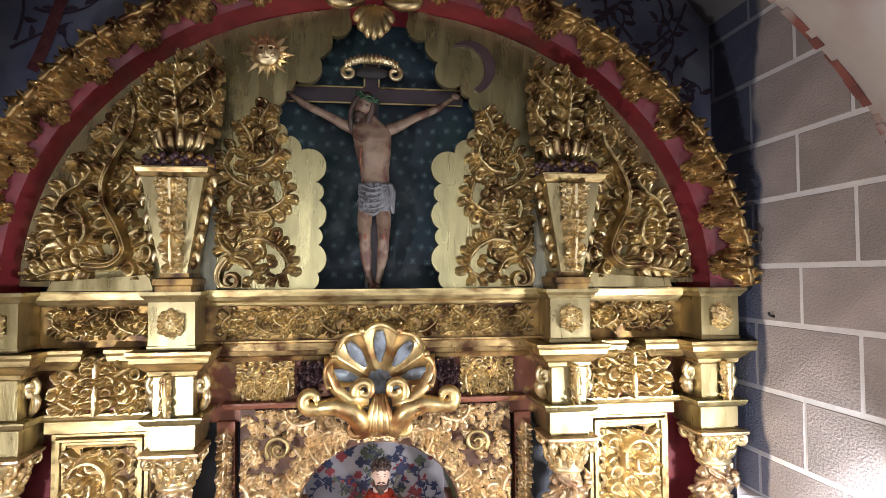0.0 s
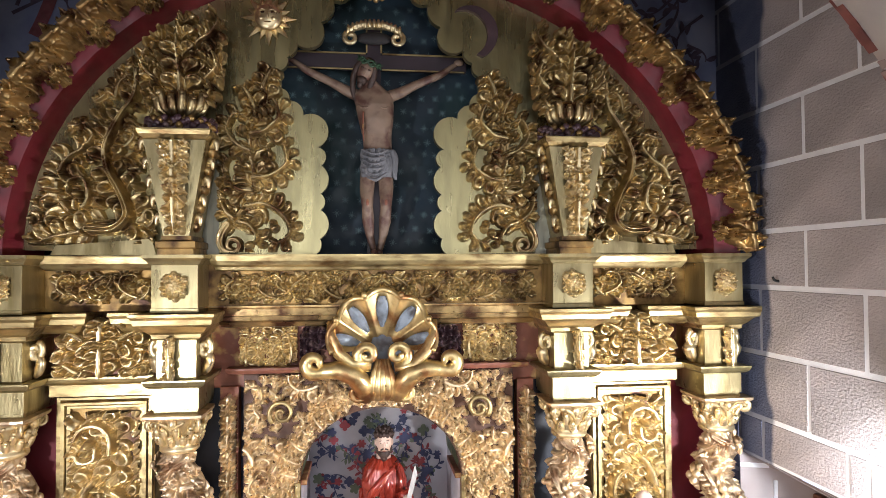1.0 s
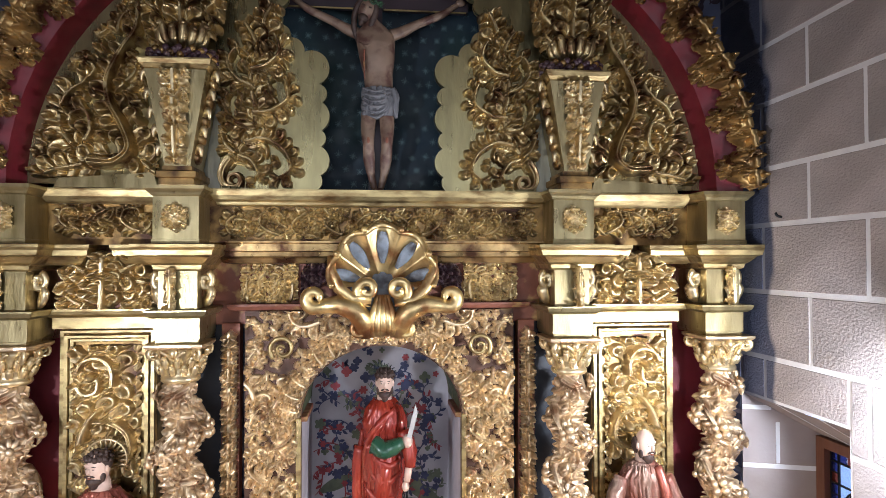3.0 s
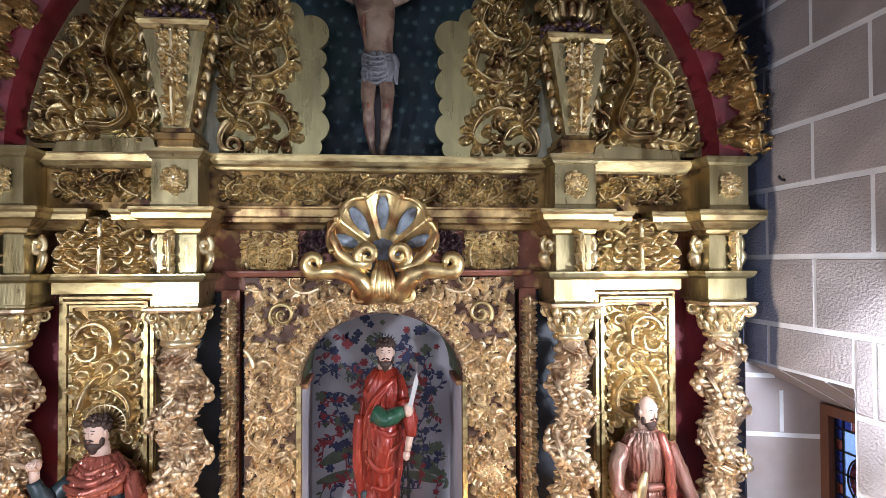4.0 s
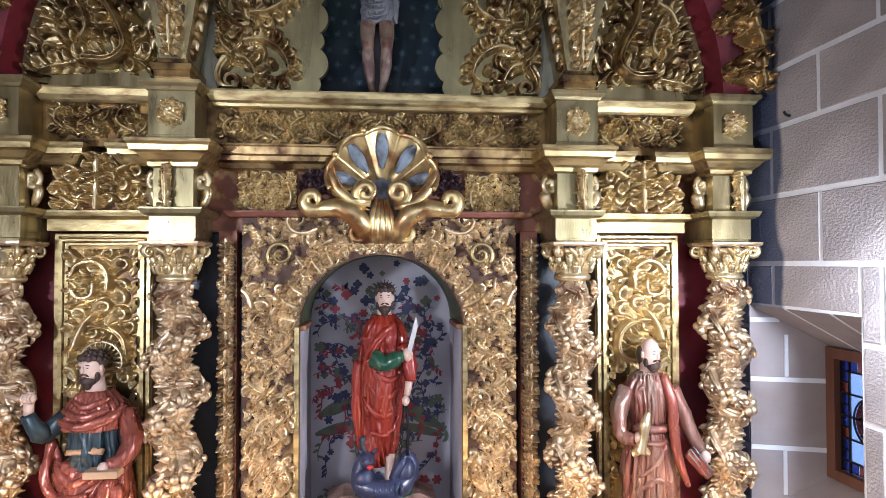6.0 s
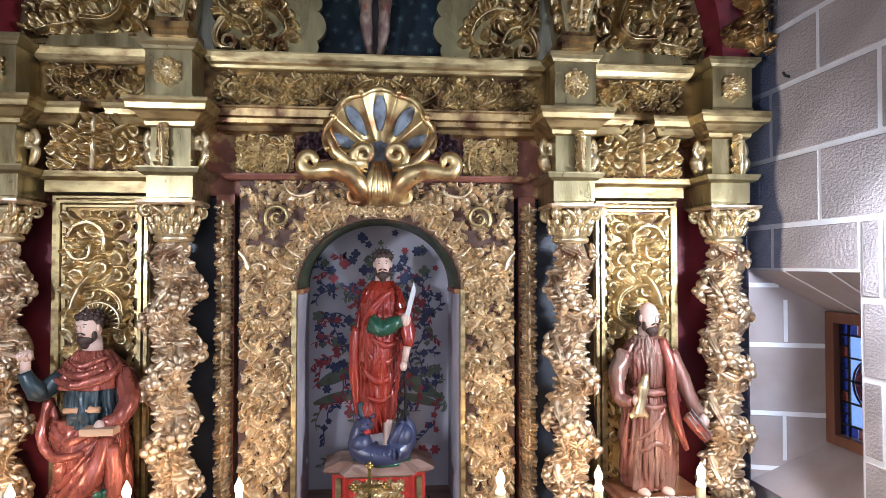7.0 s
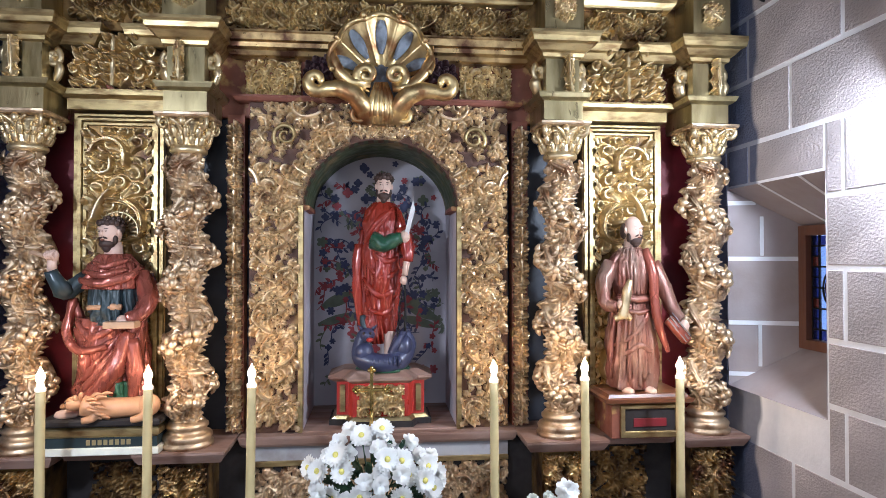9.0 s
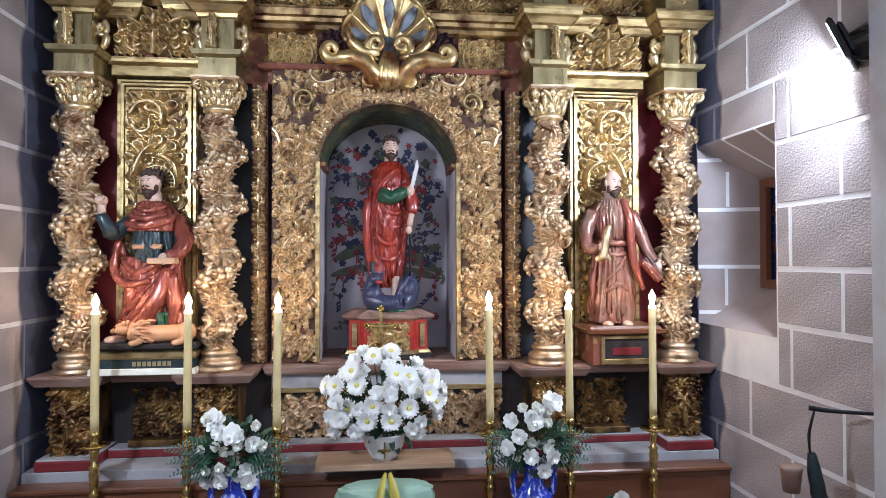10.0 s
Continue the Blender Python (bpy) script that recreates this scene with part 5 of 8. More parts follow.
# big shell cartouche over the niche
cart = holder("shell_cartouche", "gilt and grey-blue carved shell above the niche arch", "cartouche", at=(0, 0.115, 0.015))
LOBE_N = 5


def shell_point(r, a, lift=0.0):
    """A point of the fluted fan; r from 0 at its root to 1 at the scalloped rim."""
    w = abs(math.cos(LOBE_N * (a + math.pi / 2 / LOBE_N * (1 - LOBE_N % 2)) * 1.0 + (math.pi / 2 if LOBE_N % 2 else 0)))
    R = 0.225 + 0.035 * math.sin(a) + 0.022 * w
    d = 0.035 + (R - 0.035) * r
    y = 0.15 - 0.115 * r ** 0.7 - 0.030 * r * (1 - w) - lift
    return d * math.cos(a), y, 3.215 + 1.02 * d * math.sin(a)


na, nr = 96, 14
A0, A1 = 0.02, math.pi - 0.02
vs = [shell_point(j / nr, A0 + (A1 - A0) * i / na) for i in range(na + 1) for j in range(nr + 1)]
back = [(x * 0.96, y + 0.03, 3.215 + (z - 3.215) * 0.96) for x, y, z in vs]
idx = lambda i, j: i * (nr + 1) + j
fs = [(idx(i, j), idx(i, j + 1), idx(i + 1, j + 1), idx(i + 1, j)) for i in range(na) for j in range(nr)]
Geo().add(vs, fs, "shellgold").add(back, [f[::-1] for f in fs], "dark").part("shell_fan", cart, "orange-gilt fluted shell fan")
for k in range(LOBE_N):
    ac, half = math.pi * (k + 0.5) / LOBE_N, math.pi / LOBE_N * 0.24
    vs, fs = [], []
    for j in range(13):
        r = 0.30 + 0.58 * j / 12
        wd = half * math.sin(math.pi * (0.12 + 0.80 * j / 12)) ** 0.7
        for i in range(7):
            q = -1 + i / 3
            vs.append(shell_point(r, ac + wd * q, 0.006 + 0.014 * (1 - q * q)))
    fs = [(7 * j + i, 7 * j + 7 + i, 7 * j + 8 + i, 7 * j + 1 + i) for j in range(12) for i in range(6)]
    Geo().add(vs, fs, "shellblue").part("shell_flute", cart, "grey-blue painted flute")
g = Geo()
g.tube([shell_point(1.0, A0 + (A1 - A0) * i / 90, 0.004) for i in range(91)], 0.0135, "shellgold", 9)
for k in range(LOBE_N - 1):
    a = math.pi * (k + 1) / LOBE_N
    x, y, z = shell_point(1.06, a, 0.01)
    g.ball((x, y, z), 0.016, "shellgold", 10, 6)
g.part("shell_rim", cart, "scalloped orange-gilt rim")
g = Geo()
for s in (-1, 1):
    pts = [(s * 0.235, 0.05, 3.36), (s * 0.232, 0.035, 3.29), (s * 0.20, 0.03, 3.215), (s * 0.14, 0.03, 3.16)]
    for q in np.linspace(0, 1, 22):
        a, r = -1.9 + 8.6 * q, 0.056 * (1 - 0.8 * q)
        pts.append((s * (0.09 - r * math.cos(a) * -1 - 0.02), 0.03 - 0.015 * q, 3.205 + r * math.sin(a)))
    g.tube(pts, [0.016, 0.020, 0.024, 0.026] + [0.022 - 0.012 * q for q in np.linspace(0, 1, 22)], "shellgold", 10, 1.3)
g.part("inner_scroll", cart, "pair of gilt inner scrolls")
g = Geo()
for s in (-1, 1):
    pts = [(s * 0.075, 0.10, 3.005), (s * 0.085, 0.05, 3.06), (s * 0.13, 0.03, 3.115), (s * 0.20, 0.03, 3.14), (s * 0.255, 0.03, 3.135), (s * 0.295, 0.04, 3.125)]
    for q in np.linspace(0, 1, 18):
        a, r = -1.2 + 5.0 * q, 0.046 * (1 - 0.72 * q)
        pts.append((s * (0.305 + r * math.cos(a)), 0.03 - 0.012 * q, 3.17 + r * math.sin(a)))
    g.tube(pts, [0.044, 0.050, 0.050, 0.044, 0.036, 0.033] + [0.034 - 0.016 * q for q in np.linspace(0, 1, 18)], "shellgold", 12, 1.0)
    pts = []
    for q in np.linspace(0, 1, 16):
        a, r = 1.6 - 6.5 * q, 0.036 * (1 - 0.75 * q)
        pts.append((s * (0.105 + r * math.cos(a)), 0.07 - 0.012 * q, 3.02 + r * math.sin(a)))
    g.tube(pts, [0.016 - 0.008 * q for q in np.linspace(0, 1, 16)], "shellgold", 8, 1.6)
g.part("outer_scroll", cart, "broad gilt scrolls carrying the shell")
g = Geo()
for k in range(-2, 3):
    g.tube([(0.022 * k, 0.09, 2.995), (0.026 * k, 0.045, 3.03), (0.022 * k, 0.035, 3.10), (0.012 * k, 0.06, 3.18)], [0.016, 0.018, 0.015, 0.008], "shellgold", 8)
g.part("fluted_stem", cart, "fluted gilt stem")
Geo().box(-0.15, 0.15, 0.12, 0.34, 3.02, 3.36, "shellblue", 0.02).part("backing", cart)
for s in (-1, 1):
    rel = Relief(0.14, 0.13, 0.004, 60)
    for a in (0.2, 0.7, 1.2, 1.8, 2.4):
        rel.leaf(0.05, 0.03, a, 0.09, 0.7, 0.04)
    carve(rel, "dark_leaf", "darkleaf", cart, 0.235, 3.20, 0.16, s < 0, "aubergine carved leaves")


# ---- the attic lunette ----
AZ = 3.675
LA, LB = 1.582, 1.345


def ell(a, b, t):
    return a * math.cos(t), AZ + b * math.sin(t)


lun = Geo().extrude([ell(1.60, 1.36, t) for t in np.linspace(0, math.pi, 40)], 0.46, 0.50, "navy").thing(
    "attic_back_board", "dark blue painted board with faded silver stars", "painted board")
g = Geo()
for k in range(4):
    r = Matrix.Rotation(k * math.pi / 4, 3, "Y")
    w, l = 0.0014, 0.021 if k % 2 == 0 else 0.016
    g.add([r @ Vector(p) for p in ((-w, -0.0002 * k, -l), (w, -0.0002 * k, -l), (w, -0.0002 * k, l), (-w, -0.0002 * k, l))], [(0, 1, 2, 3)], "star", True)
star = g.mesh("star")
rng = random.Random(12)
for zi in range(17):
    for xi in range(-6, 7):
        x, z = xi * 0.072 + (0.036 if zi % 2 else 0) + rng.uniform(-0.012, 0.012), 3.74 + zi * 0.075 + rng.uniform(-0.012, 0.012)
        if abs(x) > (0.29 if z < 4.33 else 0.52):
            continue
        s = child("star", star, lun)
        s.location, s.rotation_euler = (x, 0.457, z), (0, rng.uniform(0, 1), 0)

LOBES = [(0.330, 3.725, 0.05), (0.325, 3.820, 0.078), (0.310, 3.925, 0.046), (0.325, 4.030, 0.078), (0.305, 4.135, 0.046), (0.330, 4.255, 0.082),
         (0.425, 4.335, 0.062), (0.475, 4.405, 0.05), (0.525, 4.49, 0.06), (0.485, 4.585, 0.05), (0.445, 4.655, 0.052), (0.345, 4.725, 0.078), (0.305, 4.855, 0.085), (0.20, 4.945, 0.07)]


def attic_board(s):
    inner = [(0.335, AZ + 0.005), (0.335, 4.28), (0.43, 4.36), (0.49, 4.44), (0.535, 4.5), (0.50, 4.57), (0.45, 4.64), (0.355, 4.70), (0.315, 4.84), (0.22, 4.93), (0.14, 4.962)]
    t0 = math.acos(0.14 / LA)
    outer = [ell(LA, LB, t) for t in np.linspace(t0, 0.02, 22)]
    poly = inner + outer
    poly = [(s * x, z) for x, z in poly]
    if s > 0:
        poly = poly[::-1]
    b = Geo().extrude(poly, 0.222, 0.26, "attic").thing("lunette_board", "olive gilt lunette board with a scalloped cloud edge", "painted board", "lunette boards")
    for k, (x, z, r) in enumerate(LOBES):
        ring = [(s * x + r * math.cos(a), z + r * math.sin(a)) for a in np.linspace(0, 2 * math.pi, 29)[:-1]]
        Geo().extrude(ring, 0.2205 - 0.0007 * (k % 3), 0.258, "attic").part("scallop", b)
    Geo().extrude([(s * q, z) for q, z in (((0.74, AZ + 0.005), (0.86, AZ + 0.005), (0.86, 4.15), (0.74, 4.15)) if s > 0 else ((0.86, AZ + 0.005), (0.74, AZ + 0.005), (0.74, 4.15), (0.86, 4.15)))],
                  0.214, 0.23, "silvered").part("silvered_strip", b, "greyed silver strip")
    q = [(1.0, AZ + 0.004), (1.44, AZ + 0.004), (1.42, AZ + 0.045), (1.02, AZ + 0.075)]
    Geo().extrude([(s * x, z) for x, z in (q if s > 0 else q[::-1])], 0.175, 0.222, "board").part("wedge_board", b, "plain gilt wedge board")
    return b


bl, br = attic_board(-1), attic_board(1)
# plume of foliage beside the crucifix
rel = Relief(0.40, 0.88, 0.0033, 71)
rel.vine([(0.36, 0.10), (0.30, 0.17), (0.245, 0.26), (0.235, 0.36), (0.255, 0.48), (0.235, 0.62), (0.20, 0.73)], 0.024, 0.010, 0.040, 0.12, (-1, 1), 0.06, 0.7)
for pts, side in (([(0.27, 0.21), (0.19, 0.22), (0.105, 0.17), (0.075, 0.09), (0.13, 0.045), (0.18, 0.08), (0.14, 0.11)], -1), ([(0.245, 0.28), (0.31, 0.29), (0.365, 0.35), (0.35, 0.43), (0.29, 0.42), (0.31, 0.375)], -1),
                  ([(0.24, 0.34), (0.165, 0.35), (0.09, 0.41), (0.11, 0.50), (0.175, 0.49), (0.16, 0.44)], 1), ([(0.25, 0.46), (0.31, 0.49), (0.355, 0.56), (0.32, 0.63), (0.26, 0.60), (0.29, 0.56)], -1),
                  ([(0.25, 0.54), (0.18, 0.56), (0.125, 0.63), (0.16, 0.71), (0.215, 0.69), (0.19, 0.64)], 1), ([(0.32, 0.15), (0.36, 0.19), (0.38, 0.25), (0.35, 0.28)], -1), ([(0.30, 0.14), (0.25, 0.12), (0.22, 0.06), (0.26, 0.03)], -1)):
    rel.vine(pts, 0.015, 0.008, 0.046, 0.082, (side, ), 0.042, 0.6)
rel.leaf(0.205, 0.70, 1.75, 0.15, 0.4, 0.05), rel.leaf(0.23, 0.66, 1.2, 0.12, -0.5, 0.045)
P, _ = bend(0.352, 0.125, -0.9, 0.34, -1.0, -16.0, 36)
rel.stroke(P, np.linspace(0.020, 0.008, 36), 0.058, 0.05, 0.0, 0.3, 0.35)
carve_both(rel, "plume_carving", "gilt_brown", (br, bl), 0.345, 3.69, 0.2205, "gilt leafy plume carving")
# foliage of the outer lunette
rel = Relief(0.54, 1.0, 0.0033, 72)
rel.vine([(0.46, 0.05), (0.47, 0.15), (0.44, 0.24), (0.45, 0.33)], 0.016, 0.010, 0.040, 0.10, (-1, 1), 0.055, 0.6)
rel.vine([(0.18, 0.12), (0.30, 0.14), (0.38, 0.20), (0.41, 0.30), (0.38, 0.40), (0.30, 0.46), (0.25, 0.54), (0.22, 0.62)], 0.020, 0.010, 0.048, 0.12, (-1, 1), 0.062, 0.65)
rel.vine([(0.32, 0.16), (0.28, 0.24), (0.30, 0.32), (0.36, 0.31), (0.36, 0.25), (0.32, 0.25)], 0.017, 0.010, 0.052, 0.085, (1,), 0.045, 0.6)
rel.vine([(0.20, 0.40), (0.12, 0.42), (0.06, 0.48), (0.08, 0.56), (0.14, 0.55), (0.13, 0.49)], 0.016, 0.009, 0.050, 0.085, (1,), 0.045, 0.6)
rel.vine([(0.14, 0.18), (0.08, 0.20), (0.03, 0.28), (0.05, 0.36), (0.11, 0.36), (0.12, 0.30), (0.08, 0.29)], 0.018, 0.010, 0.052, 0.095, (1,), 0.05, 0.6)
rel.vine([(0.14, 0.13), (0.07, 0.10), (0.0, 0.05)], 0.020, 0.010, 0.046, 0.12, (-1, 1), 0.055, 0.7)
rel.vine([(0.20, 0.11), (0.32, 0.085), (0.43, 0.065), (0.51, 0.03)], 0.020, 0.009, 0.046, 0.12, (-1, 1), 0.06, 0.7)
rel.vine([(0.28, 0.10), (0.18, 0.10), (0.12, 0.16), (0.15, 0.26), (0.20, 0.36), (0.21, 0.47), (0.15, 0.60), (0.09, 0.70), (0.08, 0.86)], 0.026, 0.010, 0.056, 0.105, (-1, 1), 0.085, 0.6, 0.9)
in_lun = lambda u, v: (((u + 1.0) / 1.545) ** 2 + ((v + 0.02) / 1.31) ** 2 < 1) & (v > 0.03) & ~((u < 0.06) & (v > 0.25) & (v < 0.58))
rel.fill(0.10, 110, 0.024, lambda u, v: bool(in_lun(u, v)))
rel.cut(in_lun)
carve_both(rel, "scroll_carving", "gilt_brown", (br, bl), 1.0, 3.695, 0.2205, "bold gilt scroll carving")
# foliage above the tapered pilasters
rel = Relief(0.40, 0.50, 0.0033, 73)
for t in (-1, 1):
    rel.vine([(0.19, 0.02), (0.19 + t * 0.04, 0.08), (0.19 + t * 0.10, 0.11), (0.19 + t * 0.15, 0.17), (0.19 + t * 0.13, 0.24), (0.19 + t * 0.08, 0.22), (0.19 + t * 0.095, 0.18)], 0.016, 0.009, 0.055, 0.085, (-t, t), 0.045, 0.6)
    rel.vine([(0.19 + t * 0.01, 0.08), (0.19 + t * 0.03, 0.18), (0.19 + t * 0.07, 0.27), (0.19 + t * 0.13, 0.32), (0.19 + t * 0.16, 0.38), (0.19 + t * 0.12, 0.40)], 0.014, 0.009, 0.052, 0.085, (-t, t), 0.05, 0.6)
    rel.leaf(0.19 + t * 0.05, 0.0, math.pi / 2 - t * 1.1, 0.11, t * 0.8, 0.05)
rel.vine([(0.19, 0.0), (0.185, 0.12), (0.20, 0.26), (0.19, 0.38), (0.17, 0.46)], 0.016, 0.010, 0.06, 0.10, (-1, 1), 0.075, 0.6)
in_top = lambda u, v: (((u + 0.70) / 1.52) ** 2 + ((v + 0.68) / 1.33) ** 2 < 1) & (np.abs(u - 0.19) < 0.16 + 0.10 * v)
rel.fill(0.07, 60, 0.03, lambda u, v: bool(in_top(u, v)))
rel.cut(in_top)
carve_both(rel, "crest_carving", "gilt_brown", (br, bl), 0.68, 4.32, 0.10, "gilt leaf crest carving")


def taper(g, cx, w0, w1, y0, y1, yb, z0, z1, mat):
    vs = [(cx - w0, y0, z0), (cx + w0, y0, z0), (cx + w0, yb, z0), (cx - w0, yb, z0), (cx - w1, y1, z1), (cx + w1, y1, z1), (cx + w1, yb, z1), (cx - w1, yb, z1)]
    return g.add(vs, [(0, 1, 5, 4), (1, 2, 6, 5), (2, 3, 7, 6), (3, 0, 4, 7), (4, 5, 6, 7), (3, 2, 1, 0)], mat, True)


rel_est = Relief(0.13, 0.42, 0.004, 75)
rel_est.leaf(0.065, 0.41, -1.57, 0.13, 0.0, 0.035), rel_est.leaf(0.065, 0.30, -1.57, 0.14, 0.1, 0.04), rel_est.grapes(0.065, 0.22, 0.032, 0.05), rel_est.leaf(0.065, 0.16, -1.57, 0.15, 0.0, 0.035)
rel_est.scroll(0.055, 0.30, 2.2, 0.03, 1, 0.035, 1.2, False), rel_est.scroll(0.075, 0.30, 0.9, 0.03, -1, 0.035, 1.2, False)
rel_est.fill(0.045, 120, 0.03, lambda u, v: abs(u - 0.065) < 0.02 + 0.09 * v)
for s in (-1, 1):
    cx = s * 0.865
    e = taper(Geo(), cx, 0.052, 0.125, 0.0, -0.035, 0.21, 3.755, 4.155, "board").thing("tapered_pilaster", "pale gilt inverted-taper pilaster with carved front", "pilaster", "attic pilasters")
    Geo().stack(cx - 0.06, cx + 0.06, 0.0, 0.21, [(3.676, 0.012), (3.70, 0.012), (3.705, 0.02), (3.73, 0.02), (3.737, 0.0), (3.755, 0.0)], "gilt_dark").part("foot", e, "dark gilt foot")
    Geo().stack(cx - 0.12, cx + 0.12, -0.03, 0.21, [(4.155, 0.0), (4.16, 0.008), (4.175, 0.022), (4.192, 0.028), (4.198, 0.028)], "mould").part("cap", e, "gilt moulded cap")
    H = rel_est.H.copy()
    carve(rel_est, "carving", "gilt", e, 0, 0, 0, False, "carved gilt leaf drop", wrap=lambda u, v, h, cx=cx: (cx + (u - 0.065) * (0.6 + 1.0 * v), -0.0005 - 0.035 * v / 0.43 - 1.1 * h, 3.757 + 0.94 * v))
    rel_est.H = H
    g = Geo()
    for t in (-1, 1):
        for k in range(5):
            g.ball((cx + t * (0.060 + 0.0165 * k), 0.08, 3.80 + 0.08 * k), (0.022, 0.05, 0.03), "gilt_orange", 9, 6)
            g.tube([(cx + t * (0.058 + 0.0165 * k), 0.05, 3.81 + 0.08 * k), (cx + t * (0.085 + 0.0165 * k), 0.03, 3.84 + 0.08 * k), (cx + t * (0.09 + 0.0165 * k), 0.03, 3.80 + 0.08 * k)], [0.01, 0.016, 0.005], "gilt", 8)
    g.part("side_leaves", e, "curled gilt leaves along the sides")
    urn = holder("leafy_urn", "dark and gilt carved urn of leaves on the pilaster", "urn", "attic urns", (cx, 0.06, 4.198))
    Geo().box(-0.115, 0.115, -0.07, 0.07, 0.0, 0.04, "darkleaf", 0.01).part("wreath_base", urn, "dark wreath board")
    for k in range(15):
        a = 2 * math.pi * k / 15
        clump = Geo()
        for j in range(4):
            b = a + 0.12 * (j - 1.5)
            clump.tube([(0.10 * math.cos(b), 0.06 * math.sin(b), 0.012 + 0.012 * j), (0.135 * math.cos(b), 0.09 * math.sin(b), 0.022 + 0.010 * j), (0.15 * math.cos(b), 0.10 * math.sin(b), 0.012 + 0.014 * j)],
                       [0.010, 0.016, 0.005], "darkleaf" if (k + j) % 3 else "gilt_dark", 8)
        clump.part("wreath_leaf", urn, "dark purple-brown carved leaves" if k == 0 else "")
    g = Geo()
    g.lathe([(0.05, 0.05), (0.062, 0.058), (0.07, 0.045), (0.08, 0.055), (0.10, 0.072), (0.13, 0.080), (0.16, 0.078), (0.18, 0.055)], 0, 0, "gilt_orange", 24, 0.75)
    for k in range(14):
        a = 2 * math.pi * k / 14
        c, d = math.cos(a), 0.75 * math.sin(a)
        q = 1 + 0.12 * (k % 2)
        g.tube([(0.05 * c, 0.05 * d, 0.075), (0.085 * c, 0.085 * d, 0.10), (0.095 * c, 0.095 * d, 0.125), (0.098 * q * c, 0.098 * q * d, 0.145 * q), (0.118 * q * c, 0.118 * q * d, 0.135 * q)], [0.010, 0.018, 0.019, 0.015, 0.006], "gilt_brown", 8)
    g.part("leaf_cup", urn, "gilt cup of upright leaves")

# red arch band and gilt garland
ab = Geo()
n = 60
vs, fs = [], []
SEC = [(1.574, 1.352, 0.215), (1.590, 1.372, 0.09), (1.70, 1.455, 0.05), (1.71, 1.465, 0.36), (1.55, 1.32, 0.36)]
for k in range(n + 1):
    t = math.pi * k / n
    for a, b, y in SEC:
        x, z = ell(a, b, t)
        vs.append((x, y, z))
for k in range(n):
    for j in range(5):
        a, b = 5 * k + j, 5 * k + (j + 1) % 5
        fs.append((a, a + 5, b + 5, b))
fs += [(0, 1, 2, 3, 4), tuple(5 * n + j for j in (4, 3, 2, 1, 0))]
ab.add(vs, fs, "red", True)
arc = ab.thing("attic_arch", "crimson painted arch band with gilt leaf garland", "arch")
LEN = 5.0
rel = Relief(LEN, 0.17, 0.005, 81)
for k in range(26):
    # overlapping husks of three long leaves, pointing up both sides to the crown
    u = 0.02 + 0.1 * k
    for m in (0, 1):
        q, w = (u, 0.0) if m == 0 else (LEN - u, math.pi)
        t = 1 if m == 0 else -1
        for dv, da, L in ((0.075, -0.55, 0.13), (0.095, 0.55, 0.13), (0.085, 0.0, 0.16)):
            rel.leaf(q, dv, w + t * da, L, (0.5 if da > 0 else -0.5) * t, 0.05 if da else 0.065)
        if k % 2:
            rel.scroll(q + t * 0.05, 0.06, w + t * 0.5, 0.035, t, 0.06, 1.5, False)
rel.fill(0.09, 160, 0.035)
run = np.arange(rel.nx) * rel.res
rag = 0.140 + 0.016 * np.sin(31 * run) + 0.012 * np.sin(77 * run + 1)
lo = 0.022 + 0.016 * np.sin(23 * run + 2) + 0.012 * np.sin(61 * run)
gy = (np.arange(rel.ny) * rel.res)[:, None]
rel.H[(gy > rag[None]) | (gy < lo[None])] = 0


def along_arch(u, v, h):
    t = u / LEN * math.pi
    a, b = 1.618 + v, 1.372 + v * 0.85
    return a * np.cos(t), 0.045 - 0.05 * np.sin(np.clip(v / 0.17, 0, 1) * np.pi) - 0.9 * h, AZ + b * np.sin(t)


carve(rel, "garland", "gilt_orange", arc, 0, 0, 0, False, "orange-gilt leaf garland", wrap=along_arch)
rel = Relief(0.15, 0.15, 0.004, 83)
for a in np.linspace(0, 2 * math.pi, 6)[:-1]:
    rel.leaf(0.075, 0.075, a, 0.07, 0.6, 0.04)
rel.rosette(0.075, 0.075, 0.028, 0.06, 6)
rose_me = rel.mesh("rosette", "gilt_orange", lambda u, v, h: (u - 0.075, -h, v - 0.075))
for k in range(19):
    t = math.pi * (k + 0.5) / 19
    x, z = ell(1.635, 1.398, t)
    o = child("rosette", rose_me, arc)
    o.location, o.rotation_euler = (x, 0.07, z), (0, -t + 0.9 * k, 0)
    o.scale = (0.82, 0.82, 0.82)
# crest at the top of the arch
for k, a in enumerate(np.linspace(-2.6, -0.54, 7)):
    c, d = math.cos(a), math.sin(a)
    Geo().tube([(-0.03, 0.08, 4.96), (-0.03 + 0.06 * c, 0.03, 4.96 + 0.07 * d), (-0.03 + 0.09 * c, 0.02, 4.96 + 0.14 * d), (-0.03 + 0.07 * c, 0.03, 4.96 + 0.165 * d)], [0.02, 0.024, 0.02, 0.006], "gilt_brown", 9).part("crest_leaf", arc, "hanging gilt leaf")
for s in (-1, 1):
    Geo().tube([(-0.03 + s * 0.05, 0.06, 4.99), (-0.03 + s * 0.12, 0.03, 4.96), (-0.03 + s * 0.19, 0.03, 4.97), (-0.03 + s * 0.20, 0.03, 5.01), (-0.03 + s * 0.165, 0.03, 5.02)], [0.02, 0.028, 0.026, 0.02, 0.012], "gilt_brown", 9).part("crest_scroll", arc, "gilt scroll beside the crest")

